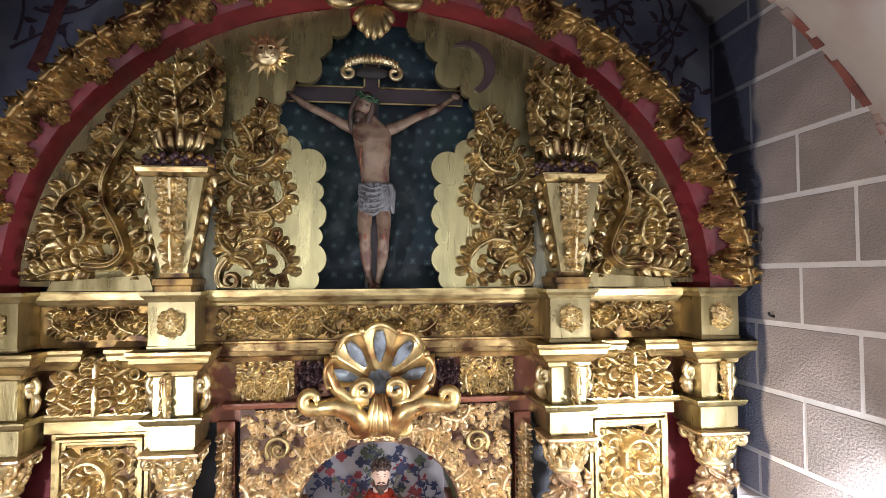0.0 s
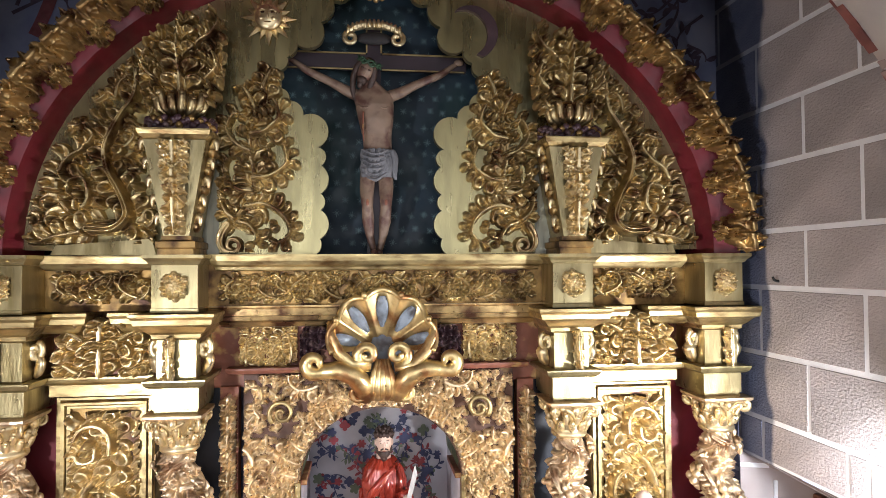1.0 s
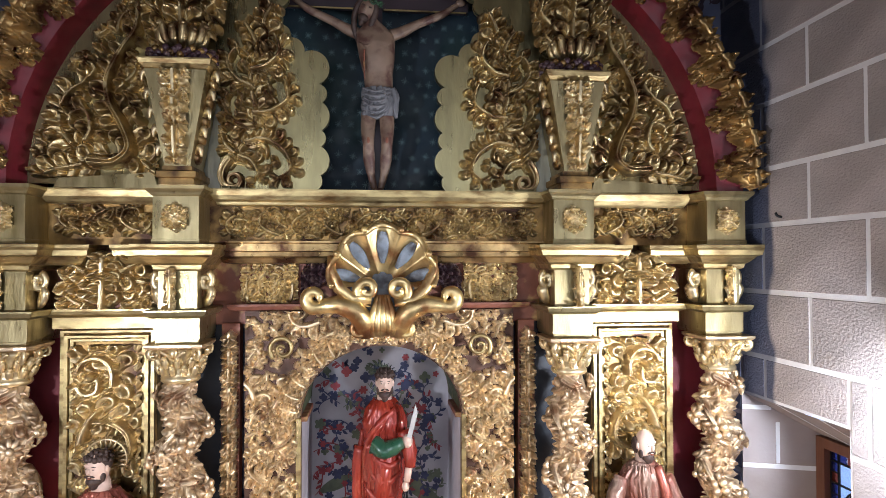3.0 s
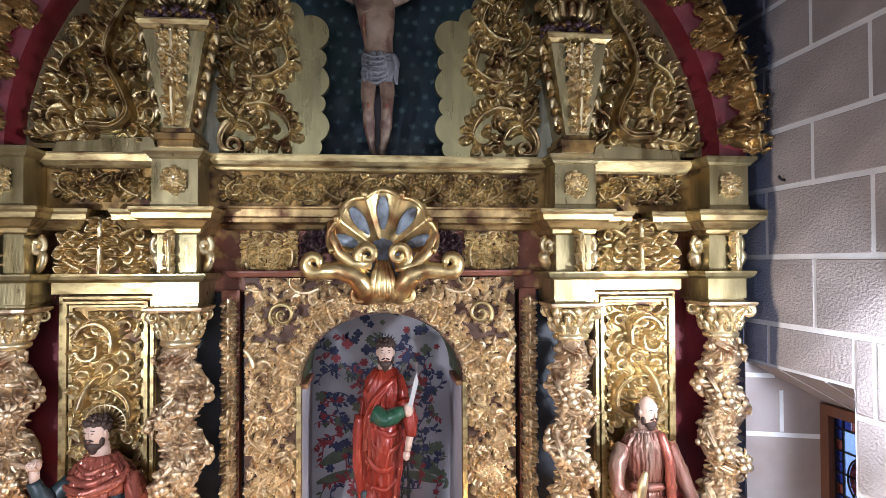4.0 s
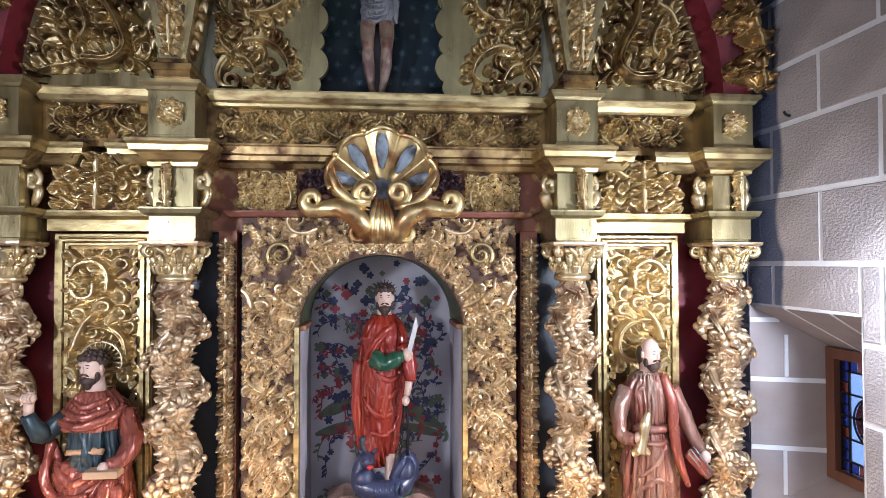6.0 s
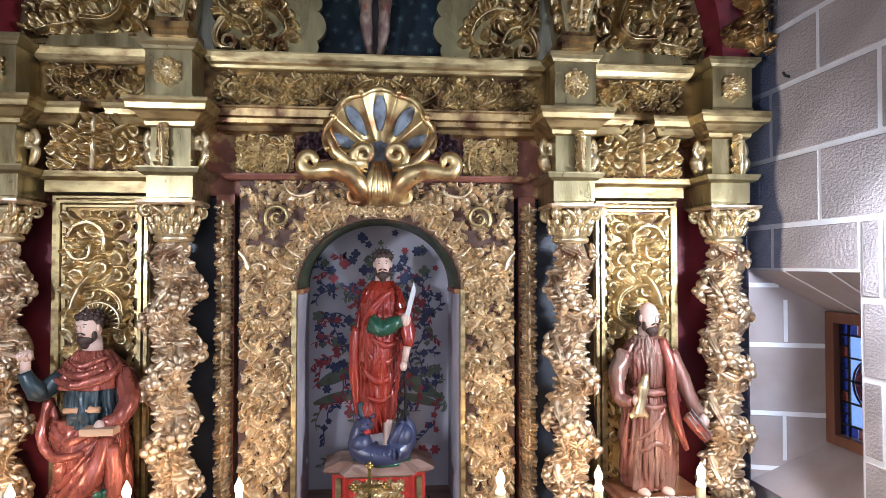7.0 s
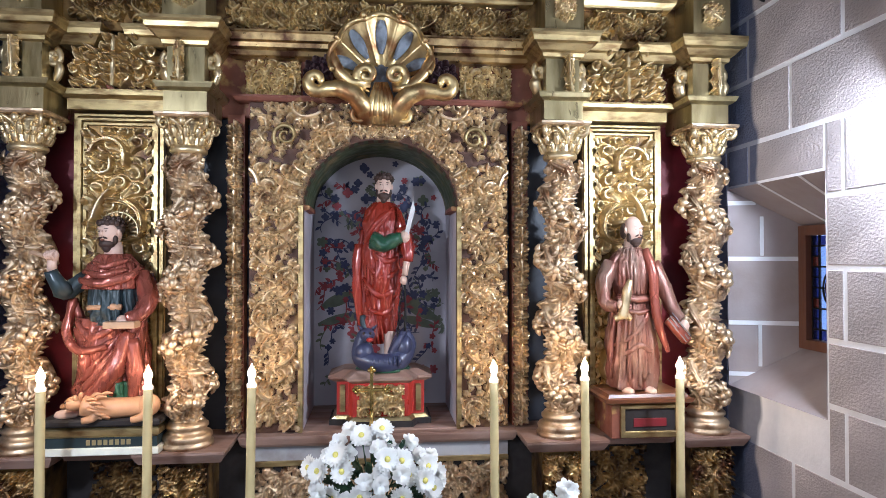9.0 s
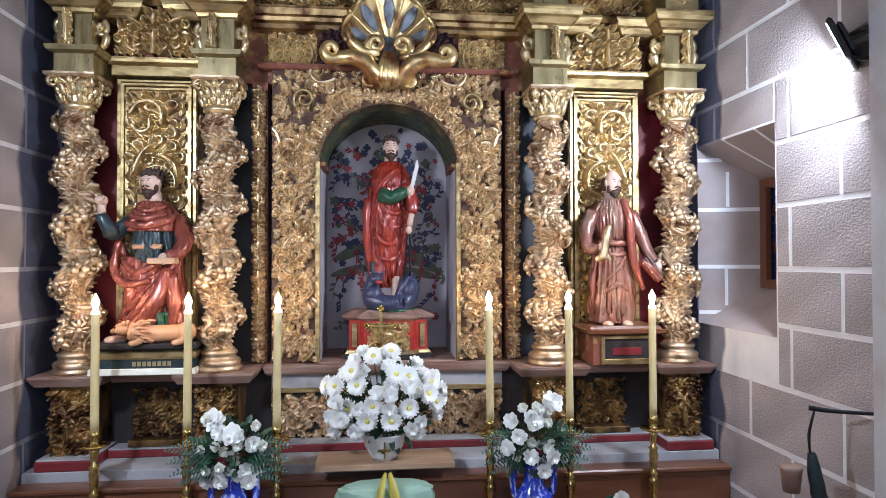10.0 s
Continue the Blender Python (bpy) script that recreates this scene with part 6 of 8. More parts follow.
# sun and moon
sun_c = (-0.52, 0.195, 4.775)
sf = Geo().ball(sun_c, (0.062, 0.028, 0.062), "gilt", 24, 12).thing("carved_sun", "gilt carved sun with pointed rays", "ornament")
g = Geo()
for t in (-1, 1):
    g.ball((sun_c[0] + t * 0.022, 0.170, sun_c[2] + 0.014), (0.010, 0.006, 0.006), "gilt_dark", 8, 5)
    g.tube([(sun_c[0] + t * 0.008, 0.168, sun_c[2] + 0.022), (sun_c[0] + t * 0.024, 0.170, sun_c[2] + 0.028), (sun_c[0] + t * 0.038, 0.176, sun_c[2] + 0.020)], 0.004, "gilt", 6)
    g.ball((sun_c[0] + t * 0.028, 0.172, sun_c[2] - 0.014), (0.014, 0.008, 0.012), "gilt", 10, 6)
g.ball((sun_c[0], 0.164, sun_c[2] - 0.002), (0.007, 0.010, 0.016), "gilt", 8, 6)
g.ball((sun_c[0], 0.170, sun_c[2] - 0.030), (0.016, 0.005, 0.004), "gilt_dark", 8, 5)
g.part("face", sf, "carved gilt face")
for k in range(16):
    a = 2 * math.pi * k / 16
    L = 0.128 if k % 2 == 0 else 0.105
    c, d, w = math.cos(a), math.sin(a), 0.021
    vs = [(sun_c[0] + 0.055 * c - w * d, 0.205, sun_c[2] + 0.055 * d + w * c), (sun_c[0] + 0.055 * c + w * d, 0.205, sun_c[2] + 0.055 * d - w * c),
          (sun_c[0] + L * c, 0.212, sun_c[2] + L * d), (sun_c[0] + 0.07 * c, 0.186, sun_c[2] + 0.07 * d)]
    Geo().add(vs, [(0, 3, 2), (3, 1, 2), (0, 1, 3), (0, 2, 1)], "gilt", True).part("ray", sf)
mc = (0.43, 4.745)
poly = [(mc[0] + 0.13 * math.cos(a), mc[1] + 0.13 * math.sin(a)) for a in np.linspace(-1.15, 2.05, 24)]
poly += [(mc[0] - 0.035 + 0.115 * math.cos(a), mc[1] - 0.008 + 0.115 * math.sin(a)) for a in np.linspace(1.95, -1.0, 22)]
Geo().extrude(poly, 0.195, 0.222, "moon").thing("carved_moon", "dark purple-brown carved crescent moon", "ornament")

# crucifix
KX = -0.033
cr = Geo().box(KX - 0.034, KX + 0.034, 0.36, 0.40, 3.675, 4.84, "walnut").thing("crucifix_cross", "dark wooden cross with thin gilt edges", "cross")
Geo().box(-0.48, KX - 0.0345, 0.362, 0.398, 4.60, 4.675, "walnut").part("cross_arm", cr)
Geo().box(KX + 0.0345, 0.43, 0.362, 0.398, 4.60, 4.675, "walnut").part("cross_arm", cr)
g = Geo()
for z in (4.598, 4.677):
    g.box(-0.47, KX - 0.04, 0.355, 0.362, z - 0.004, z + 0.004, "mould", 0.001).box(KX + 0.04, 0.42, 0.355, 0.362, z - 0.004, z + 0.004, "mould", 0.001)
for s in (-1, 1):
    g.box(KX + s * 0.036 - 0.004, KX + s * 0.036 + 0.004, 0.352, 0.36, 4.68, 4.80, "mould", 0.001)
g.part("gilt_edging", cr, "thin gilt edging")
g = Geo()
g.ball((KX, 0.335, 4.745), (0.09, 0.02, 0.032), "dark", 20, 8)
g.part("title_plaque", cr, "dark oval plaque")
g = Geo()
for s in (-1, 1):
    pts = [(KX, 0.32, 4.80), (KX + s * 0.05, 0.31, 4.80), (KX + s * 0.10, 0.31, 4.785), (KX + s * 0.135, 0.315, 4.755)]
    for q in np.linspace(0, 1, 14):
        a, r = 0.3 - 6.0 * q, 0.032 * (1 - 0.7 * q)
        pts.append((KX + s * (0.112 + r * math.cos(a)), 0.31 - 0.01 * q, 4.735 + r * math.sin(a)))
    g.tube(pts, [0.014, 0.015, 0.014, 0.013] + [0.012 - 0.005 * q for q in np.linspace(0, 1, 14)], "gilt", 8, 1.4)
for k in range(13):
    x = -0.125 + 0.25 * k / 12
    Geo().ball((KX + x, 0.305, 4.808 - 2.0 * x * x), (0.010, 0.014, 0.024), "gilt", 8, 6).part("plaque_leaf", cr)
g.part("plaque_scroll", cr, "gilt leafy scroll round the plaque")

g = Geo()
g.robe([(4.05, KX + 0.012, 0.315, 0.076, 0.055, 0.0, 2, 0), (4.13, KX + 0.016, 0.31, 0.078, 0.058, 0.0, 2, 0), (4.20, KX + 0.016, 0.308, 0.068, 0.050, 0.0, 2, 0), (4.26, KX + 0.012, 0.305, 0.070, 0.050, 0.01, 2, 0),
        (4.33, KX + 0.008, 0.30, 0.084, 0.062, 0.01, 3, 0), (4.40, KX + 0.002, 0.30, 0.092, 0.062, 0.01, 3, 0), (4.455, KX - 0.004, 0.305, 0.094, 0.052, 0.0, 3, 0), (4.49, KX - 0.010, 0.305, 0.056, 0.04, 0.0, 2, 0), (4.52, KX - 0.02, 0.295, 0.030, 0.03, 0.0, 2, 0)], "paleskin", 32, 2)
for t in (-1, 1):
    # chest, arched ribs and the hollow belly
    g.tube([(KX + t * 0.010, 0.246, 4.395), (KX + t * 0.045, 0.245, 4.378), (KX + t * 0.080, 0.268, 4.40)], [0.003, 0.005, 0.003], "paleskin", 7)
    for k in range(4):
        z = 4.365 - 0.026 * k
        g.tube([(KX + 0.008 + t * 0.012, 0.246 + 0.004 * k, z + 0.012), (KX + 0.008 + t * 0.042, 0.252 + 0.004 * k, z), (KX + 0.008 + t * 0.068, 0.280, z - 0.022)], [0.004, 0.006, 0.004], "paleskin", 7)
g.tube([(KX - 0.052, 0.246, 4.36), (KX - 0.055, 0.247, 4.30), (KX - 0.052, 0.252, 4.22)], [0.005, 0.004, 0.002], "bole", 7)
for s, hx in ((-1, -0.435), (1, 0.375)):
    g.tube([(KX + s * 0.075, 0.31, 4.452), (KX + s * 0.13, 0.315, 4.475), (KX + s * 0.21, 0.325, 4.52), (hx - s * 0.08, 0.335, 4.575), (hx - s * 0.03, 0.34, 4.612), (hx, 0.345, 4.632)], [0.030, 0.027, 0.021, 0.019, 0.013, 0.011], "paleskin", 10)
    g.ball((hx + s * 0.015, 0.34, 4.64), (0.026, 0.012, 0.017), "paleskin", 8, 6)
    g.tube([(KX + 0.012 + s * 0.040, 0.31, 4.10), (KX + 0.010 + s * 0.046, 0.295, 4.0), (KX + 0.01 + s * 0.044, 0.268, 3.91), (KX + 0.01 + s * 0.040, 0.295, 3.84), (KX + 0.01 + s * 0.030, 0.315, 3.765), (KX + 0.01 + s * 0.014, 0.315, 3.70)],
           [0.038, 0.036, 0.027, 0.029, 0.019, 0.014], "paleskin", 12)
    g.ball((KX + 0.01 + s * 0.044, 0.245, 3.925), (0.009, 0.005, 0.018), "bole", 8, 6)
    g.ball((KX + 0.01 + s * 0.012, 0.295, 3.69), (0.018, 0.032, 0.016), "paleskin", 8, 6)
tilt = Matrix.Rotation(0.38, 3, "Y") @ Matrix.Rotation(0.25, 3, "X")
hc = Vector((KX - 0.040, 0.262, 4.560))
hp = lambda a, b, c: hc + tilt @ Vector((a, b, c))
g.ball(hc, (0.040, 0.046, 0.056), "paleskin", 18, 12, tilt)
g.ball(hp(0, -0.044, -0.004), (0.007, 0.012, 0.016), "paleskin", 8, 6, tilt)
for t in (-1, 1):
    g.ball(hp(t * 0.017, -0.041, 0.008), (0.009, 0.005, 0.004), "hair", 8, 5, tilt)
    g.tube([hp(t * 0.030, -0.012, 0.035), hp(t * 0.043, -0.012, 0.0), hp(t * 0.044, -0.006, -0.05), hp(t * 0.036 + 0.012, -0.004, -0.11), hp(t * 0.02 + 0.03, 0.0, -0.16)], [0.014, 0.016, 0.015, 0.013, 0.005], "hair", 9)
g.ball(hp(0, -0.022, -0.046), (0.026, 0.026, 0.024), "hair", 12, 8, tilt)
g.ball(hp(0, -0.030, -0.066), (0.014, 0.016, 0.022), "hair", 10, 7, tilt)
g.ball(hp(0, 0.016, 0.012), (0.046, 0.044, 0.056), "hair", 14, 9, tilt)
for q in range(3):
    g.tube([hp((0.047 + 0.004 * q) * math.cos(a), 0.004 + 0.047 * math.sin(a), 0.034 + 0.007 * q + 0.006 * math.sin(7 * a + 2 * q)) for a in np.linspace(0, 2 * math.pi, 41)], 0.0055, "leaf", 6)
for q in range(22):
    a = 2 * math.pi * q / 22
    g.tube([hp(0.05 * math.cos(a), 0.004 + 0.05 * math.sin(a), 0.04), hp(0.068 * math.cos(a + 0.2), 0.004 + 0.066 * math.sin(a + 0.2), 0.045 + 0.012 * (-1) ** q)], [0.004, 0.001], "leaf", 5)
g.robe([(4.05, KX + 0.01, 0.305, 0.078, 0.062, 0.07, 5, 1), (4.085, KX + 0.012, 0.303, 0.080, 0.064, 0.07, 5, 2), (4.13, KX + 0.015, 0.305, 0.079, 0.062, 0.06, 6, 3), (4.185, KX + 0.014, 0.305, 0.074, 0.058, 0.05, 6, 4)], "loincloth", 40, 3)
g.tube([(KX + 0.078, 0.28, 4.18), (KX + 0.092, 0.275, 4.14), (KX + 0.09, 0.275, 4.08), (KX + 0.10, 0.28, 4.04)], [0.016, 0.018, 0.017, 0.006], "loincloth", 8)
for k in range(6):
    z = 4.175 - 0.022 * k
    g.tube([(KX - 0.058, 0.262, z + 0.004), (KX + 0.005, 0.238, z - 0.018 - 0.003 * k), (KX + 0.066, 0.262, z + 0.006 + 0.006 * (k % 3))], [0.004, 0.006 + 0.003 * (k % 2), 0.004], "loincloth", 8)
g.crumple(("loincloth",), KX, 0.3, 0.006, 2.0)
g.thing("crucified_figure", "painted wooden crucified figure with pale loincloth", "statue")


# ---- statues of the lower storey ----
def head(g, x, y, z, r, hair="hair", beard=True, bald=False, turn=0.0):
    rot = Matrix.Rotation(turn, 3, "Z")
    p = lambda a, b, c: Vector((x, y, z)) + rot @ Vector((a, b, c)) * r
    g.ball(p(0, 0, 0), (r * 0.78, r * 0.86, r * 1.08), "skin", 18, 12)
    g.ball(p(0, -0.84, -0.08), (r * 0.13, r * 0.2, r * 0.24), "skin", 8, 6)
    g.ball(p(0, -0.62, 0.28), (r * 0.5, r * 0.2, r * 0.16), "skin", 10, 6)
    for s in (-1, 1):
        g.ball(p(s * 0.30, -0.76, 0.06), (r * 0.10, r * 0.05, r * 0.04), "hair", 8, 5)
        g.ball(p(s * 0.31, -0.76, 0.24), (r * 0.17, r * 0.06, r * 0.030), "hair", 8, 5, Matrix.Rotation(s * 0.15, 3, "Y"))
        g.ball(p(s * 0.76, -0.02, -0.02), (r * 0.12, r * 0.2, r * 0.26), "skin", 8, 6)
    if beard:
        g.ball(p(0, -0.34, -0.84), (r * (0.50 if bald else 0.57), r * 0.48, r * 0.38), hair, 14, 9)
        g.ball(p(0, -0.40, -1.08), (r * 0.32, r * 0.30, r * (0.24 if bald else 0.40)), hair, 12, 8)
        for s in (-1, 1):
            g.ball(p(s * 0.60, -0.20, -0.52), (r * 0.17, r * 0.30, r * 0.40), hair, 9, 7)
            g.ball(p(s * 0.20, -0.78, -0.42), (r * 0.20, r * 0.10, r * 0.07), hair, 8, 6, Matrix.Rotation(s * 0.35, 3, "Y"))
        g.ball(p(0, -0.79, -0.56), (r * 0.16, r * 0.08, r * 0.055), "bole", 8, 5)
    if bald:
        for s in (-1, 1):
            g.ball(p(s * 0.58, 0.38, -0.05), (r * 0.30, r * 0.52, r * 0.62), hair, 12, 8)
    else:
        g.ball(p(0, 0.18, 0.36), (r * 0.86, r * 0.86, r * 0.84), hair, 16, 10)
        for k in range(26):
            a, b = 2.4 * k, 0.25 + 0.035 * k
            g.ball(p(0.88 * math.cos(a) * math.cos(b), 0.16 + 0.84 * math.sin(a) * math.cos(b), 0.34 + 0.84 * math.sin(b)), r * 0.15, hair, 7, 5)
        for k in range(7):
            a = -1.2 + 0.4 * k
            g.ball(p(0.78 * math.sin(a), -0.70 * math.cos(a), 0.64 + 0.06 * (k % 2)), (r * 0.23, r * 0.20, r * 0.22), hair, 8, 6)


def hand(g, p, r=0.022):
    g.ball(p, (r * 1.1, r * 1.1, r * 1.25), "skin", 10, 7)


# central saint in the niche
px, py = 0.005, 0.52
g = Geo()
g.robe([(1.90, px - 0.01, py, 0.075, 0.07, 0.10, 7, 0), (1.98, px - 0.02, py, 0.105, 0.085, 0.10, 7, 0.5), (2.10, px - 0.02, py, 0.118, 0.09, 0.09, 6, 1.2), (2.22, px - 0.005, py - 0.005, 0.13, 0.095, 0.08, 6, 2.0),
        (2.34, px + 0.005, py - 0.005, 0.135, 0.10, 0.08, 6, 2.7), (2.44, px + 0.01, py, 0.138, 0.10, 0.06, 6, 3.2), (2.54, px + 0.01, py, 0.135, 0.095, 0.05, 5, 3.6), (2.60, px + 0.01, py + 0.005, 0.11, 0.08, 0.03, 5, 4),
        (2.645, px + 0.01, py + 0.01, 0.06, 0.055, 0.02, 4, 4)], "robered", 72, 9)
g.tube([(px + 0.01, py, 2.63), (px + 0.01, py - 0.005, 2.69)], [0.045, 0.04], "skin", 10)
head(g, px + 0.012, py - 0.02, 2.73, 0.064)
ROWS = [(1.90, px - 0.01, py, 0.075, 0.07), (2.10, px - 0.02, py, 0.118, 0.09), (2.34, px + 0.005, py, 0.135, 0.10), (2.54, px + 0.01, py, 0.135, 0.095), (2.66, px + 0.01, py, 0.06, 0.055)]
g.drape(ROWS, [
    (((px + 0.09, 2.62), (px - 0.02, 2.54), (px - 0.09, 2.42), (px - 0.11, 2.20), (px - 0.10, 2.02)), 0.022),
    (((px + 0.06, 2.61), (px - 0.04, 2.48), (px - 0.07, 2.34), (px - 0.075, 2.15)), 0.016),
    (((px + 0.11, 2.36), (px + 0.03, 2.33), (px - 0.05, 2.37), (px - 0.10, 2.46)), 0.020),
    (((px + 0.11, 2.30), (px + 0.04, 2.25), (px - 0.04, 2.27), (px - 0.10, 2.36)), 0.018),
    (((px + 0.10, 2.25), (px + 0.05, 2.17), (px - 0.03, 2.16), (px - 0.10, 2.24)), 0.020),
    (((px + 0.10, 2.19), (px + 0.06, 2.10), (px, 2.06), (px - 0.07, 2.08)), 0.018),
    (((px + 0.09, 2.38), (px + 0.10, 2.24), (px + 0.085, 2.10), (px + 0.06, 2.03)), 0.016),
    (((px - 0.12, 2.50), (px - 0.13, 2.30), (px - 0.125, 2.12), (px - 0.10, 2.0)), 0.018),
    (((px - 0.02, 2.06), (px - 0.01, 1.98), (px + 0.01, 1.91)), 0.014), (((px + 0.03, 2.05), (px + 0.03, 1.97), (px + 0.025, 1.91)), 0.013)], "robered")
g.tube([(px - 0.05, py - 0.10, 2.44), (px + 0.01, py - 0.13, 2.42), (px + 0.07, py - 0.135, 2.44), (px + 0.115, py - 0.13, 2.455)], [0.05, 0.046, 0.04, 0.028], "greenrobe", 12)
hand(g, (px + 0.138, py - 0.13, 2.46), 0.028)
g.tube([(px + 0.12, py - 0.08, 2.50), (px + 0.15, py - 0.11, 2.40), (px + 0.15, py - 0.12, 2.33)], [0.05, 0.04, 0.032], "robered", 10)
g.tube([(px + 0.148, py - 0.12, 2.33), (px + 0.135, py - 0.125, 2.26)], [0.022, 0.018], "skin", 9)
hand(g, (px + 0.128, py - 0.125, 2.235), 0.02)
vs = [(px + 0.132, py - 0.15, 2.47), (px + 0.158, py - 0.15, 2.47), (px + 0.196, py - 0.15, 2.60), (px + 0.184, py - 0.15, 2.645), (px + 0.168, py - 0.15, 2.60)]
vs += [(x, y + 0.008, z) for x, y, z in vs]
g.add(vs, [(0, 1, 2, 3, 4), (9, 8, 7, 6, 5)] + [(i, i + 5, (i + 1) % 5 + 5, (i + 1) % 5) for i in range(5)], "steel", True)
for k in range(17):
    z = 2.215 - 0.022 * k
    g.tube([(px + 0.118 + 0.006 * math.cos(a) * (1 if k % 2 else 0.3) - 0.002 * k, py - 0.125 + 0.006 * math.cos(a) * (0.3 if k % 2 else 1), z + 0.014 * math.sin(a)) for a in np.linspace(0, 2 * math.pi, 9)], 0.003, "iron", 5)
g.tube([(px + 0.135, py - 0.12, 2.21), (px + 0.14, py - 0.12, 2.10), (px + 0.138, py - 0.12, 1.97)], [0.007, 0.007, 0.009], "iron", 7)
g.tube([(px - 0.13, py - 0.04, 2.42), (px - 0.145, py - 0.05, 2.25), (px - 0.135, py - 0.05, 2.08), (px - 0.115, py - 0.04, 1.95)], [0.03, 0.03, 0.024, 0.014], "robered", 9)
g.tube([(px - 0.115, py - 0.06, 2.05), (px - 0.095, py - 0.07, 1.95), (px - 0.075, py - 0.09, 1.88)], [0.02, 0.024, 0.02], "bluecloth", 8)
g.tube([(px + 0.045, py - 0.05, 1.96), (px + 0.042, py - 0.07, 1.88), (px + 0.035, py - 0.09, 1.82)], [0.035, 0.028, 0.024], "skin", 10)
g.ball((px + 0.03, py - 0.12, 1.81), (0.026, 0.05, 0.02), "skin", 10, 6)
# the beast under his feet
g.tube([(px - 0.10, py - 0.10, 1.97), (px - 0.125, py - 0.10, 1.90), (px - 0.12, py - 0.11, 1.84), (px - 0.05, py - 0.14, 1.815), (px + 0.04, py - 0.14, 1.81), (px + 0.12, py - 0.10, 1.83), (px + 0.165, py - 0.06, 1.90), (px + 0.14, py - 0.06, 1.965)],
       [0.03, 0.045, 0.055, 0.052, 0.050, 0.055, 0.045, 0.02], "dragon", 14)
g.ball((px + 0.13, py - 0.10, 1.885), (0.05, 0.05, 0.065), "dragon", 14, 9, Matrix.Rotation(0.4, 3, "Y"))
g.ball((px + 0.085, py - 0.12, 1.90), (0.028, 0.03, 0.07), "dragon", 12, 8, Matrix.Rotation(0.6, 3, "Y"))
g.ball((px - 0.105, py - 0.12, 1.865), (0.06, 0.055, 0.055), "dragon", 14, 9)
for k in range(6):
    g.tube([(px - 0.05 + 0.03 * k, py - 0.17, 1.80), (px - 0.045 + 0.03 * k, py - 0.185, 1.825), (px - 0.05 + 0.03 * k, py - 0.165, 1.85)], [0.008, 0.011, 0.006], "dragon", 7)
for t in (-1, 1):
    g.ball((px - 0.085 + t * 0.02, py - 0.172, 1.968), 0.008, "hair", 7, 5)
g.ball((px - 0.085, py - 0.13, 1.955), (0.045, 0.05, 0.036), "dragon", 12, 8)
g.ball((px - 0.07, py - 0.175, 1.935), (0.022, 0.02, 0.012), "redbase", 8, 6)
for s in (-1, 1):
    g.tube([(px - 0.085 + s * 0.03, py - 0.10, 1.98), (px - 0.085 + s * 0.055, py - 0.09, 2.0)], [0.012, 0.003], "dragon", 6)
g.tube([(px + 0.06, py - 0.12, 1.85), (px + 0.10, py - 0.10, 1.93), (px + 0.155, py - 0.08, 1.99)], [0.03, 0.03, 0.012], "dragon", 9)
g.lathe([(1.765, 0.165), (1.775, 0.16), (1.79, 0.14), (1.80, 0.10)], px + 0.01, py - 0.06, "greenrobe", 24, 0.7)
for k in range(9):
    a = math.pi * (0.1 + 0.8 * k / 8)
    g.tube([(px + 0.012 + 0.055 * math.cos(a), py + 0.05, 2.76 + 0.045 * math.sin(a)), (px + 0.012 + 0.075 * math.cos(a), py + 0.05, 2.76 + 0.062 * math.sin(a))], [0.004, 0.0015], "bluecloth", 5)
g.crumple(("robered", "greenrobe"), px, py, 0.007, 1.0)
g.v = [(px + 0.87 * (v[0] - px), v[1], v[2]) for v in g.v]
g.thing("saint_statue", "glossy red robed bearded saint with knife above a blue beast", "statue", "saint statues")

# its stepped pedestal
ped = holder("saint_pedestal", "red and gilt octagonal wooden pedestal inside the niche", "pedestal", at=(0, 0, 0))


def octa(g, cx, cy, rows, mat):
    shape = [(-1, -0.55), (-0.72, -0.62), (-0.62, -1), (0.62, -1), (0.72, -0.62), (1, -0.55), (1, 0.8), (-1, 0.8)]
    vs, fs, n = [], [], 8
    for z, sx, sy in rows:
        vs += [(cx + sx * a, cy + sy * b, z) for a, b in shape]
    for k in range(len(rows) - 1):
        fs += [(k * n + i, k * n + (i + 1) % n, (k + 1) * n + (i + 1) % n, (k + 1) * n + i) for i in range(n)]
    fs += [tuple(range(n - 1, -1, -1)), tuple((len(rows) - 1) * n + i for i in range(n))]
    return g.add(vs, fs, mat, True)


octa(Geo(), 0.0, 0.50, [(LED + 0.004, 0.262, 0.17), (LED + 0.03, 0.262, 0.17), (LED + 0.034, 0.25, 0.16)], "dark").part("foot", ped, "dark foot moulding")
octa(Geo(), 0.0, 0.50, [(LED + 0.034, 0.25, 0.158), (LED + 0.05, 0.235, 0.15), (LED + 0.055, 0.235, 0.15)], "board").part("lower_moulding", ped, "gilt lower moulding")
octa(Geo(), 0.0, 0.50, [(LED + 0.055, 0.225, 0.145), (LED + 0.225, 0.225, 0.145)], "redbase").part("body", ped, "red painted body")
octa(Geo(), 0.0, 0.50, [(LED + 0.225, 0.235, 0.15), (LED + 0.24, 0.265, 0.172), (LED + 0.252, 0.268, 0.174), (LED + 0.285, 0.19, 0.13)], "ledge").part("sloping_top", ped, "worn sloping top")
rel = Relief(0.24, 0.155, 0.004, 91)
for t in (-1, 1):
    rel.scroll(0.12 + t * 0.02, 0.03, math.pi / 2 - t * 0.9, 0.05, -t, 0.035, 1.3), rel.scroll(0.12 + t * 0.02, 0.12, -math.pi / 2 + t * 0.9, 0.045, t, 0.035, 1.3)
rel.rosette(0.12, 0.08, 0.03, 0.04), rel.fill(0.05, 150, 0.025)
carve(rel, "carving", "gilt", ped, -0.12, LED + 0.062, 0.354, False, "pierced gilt carving")
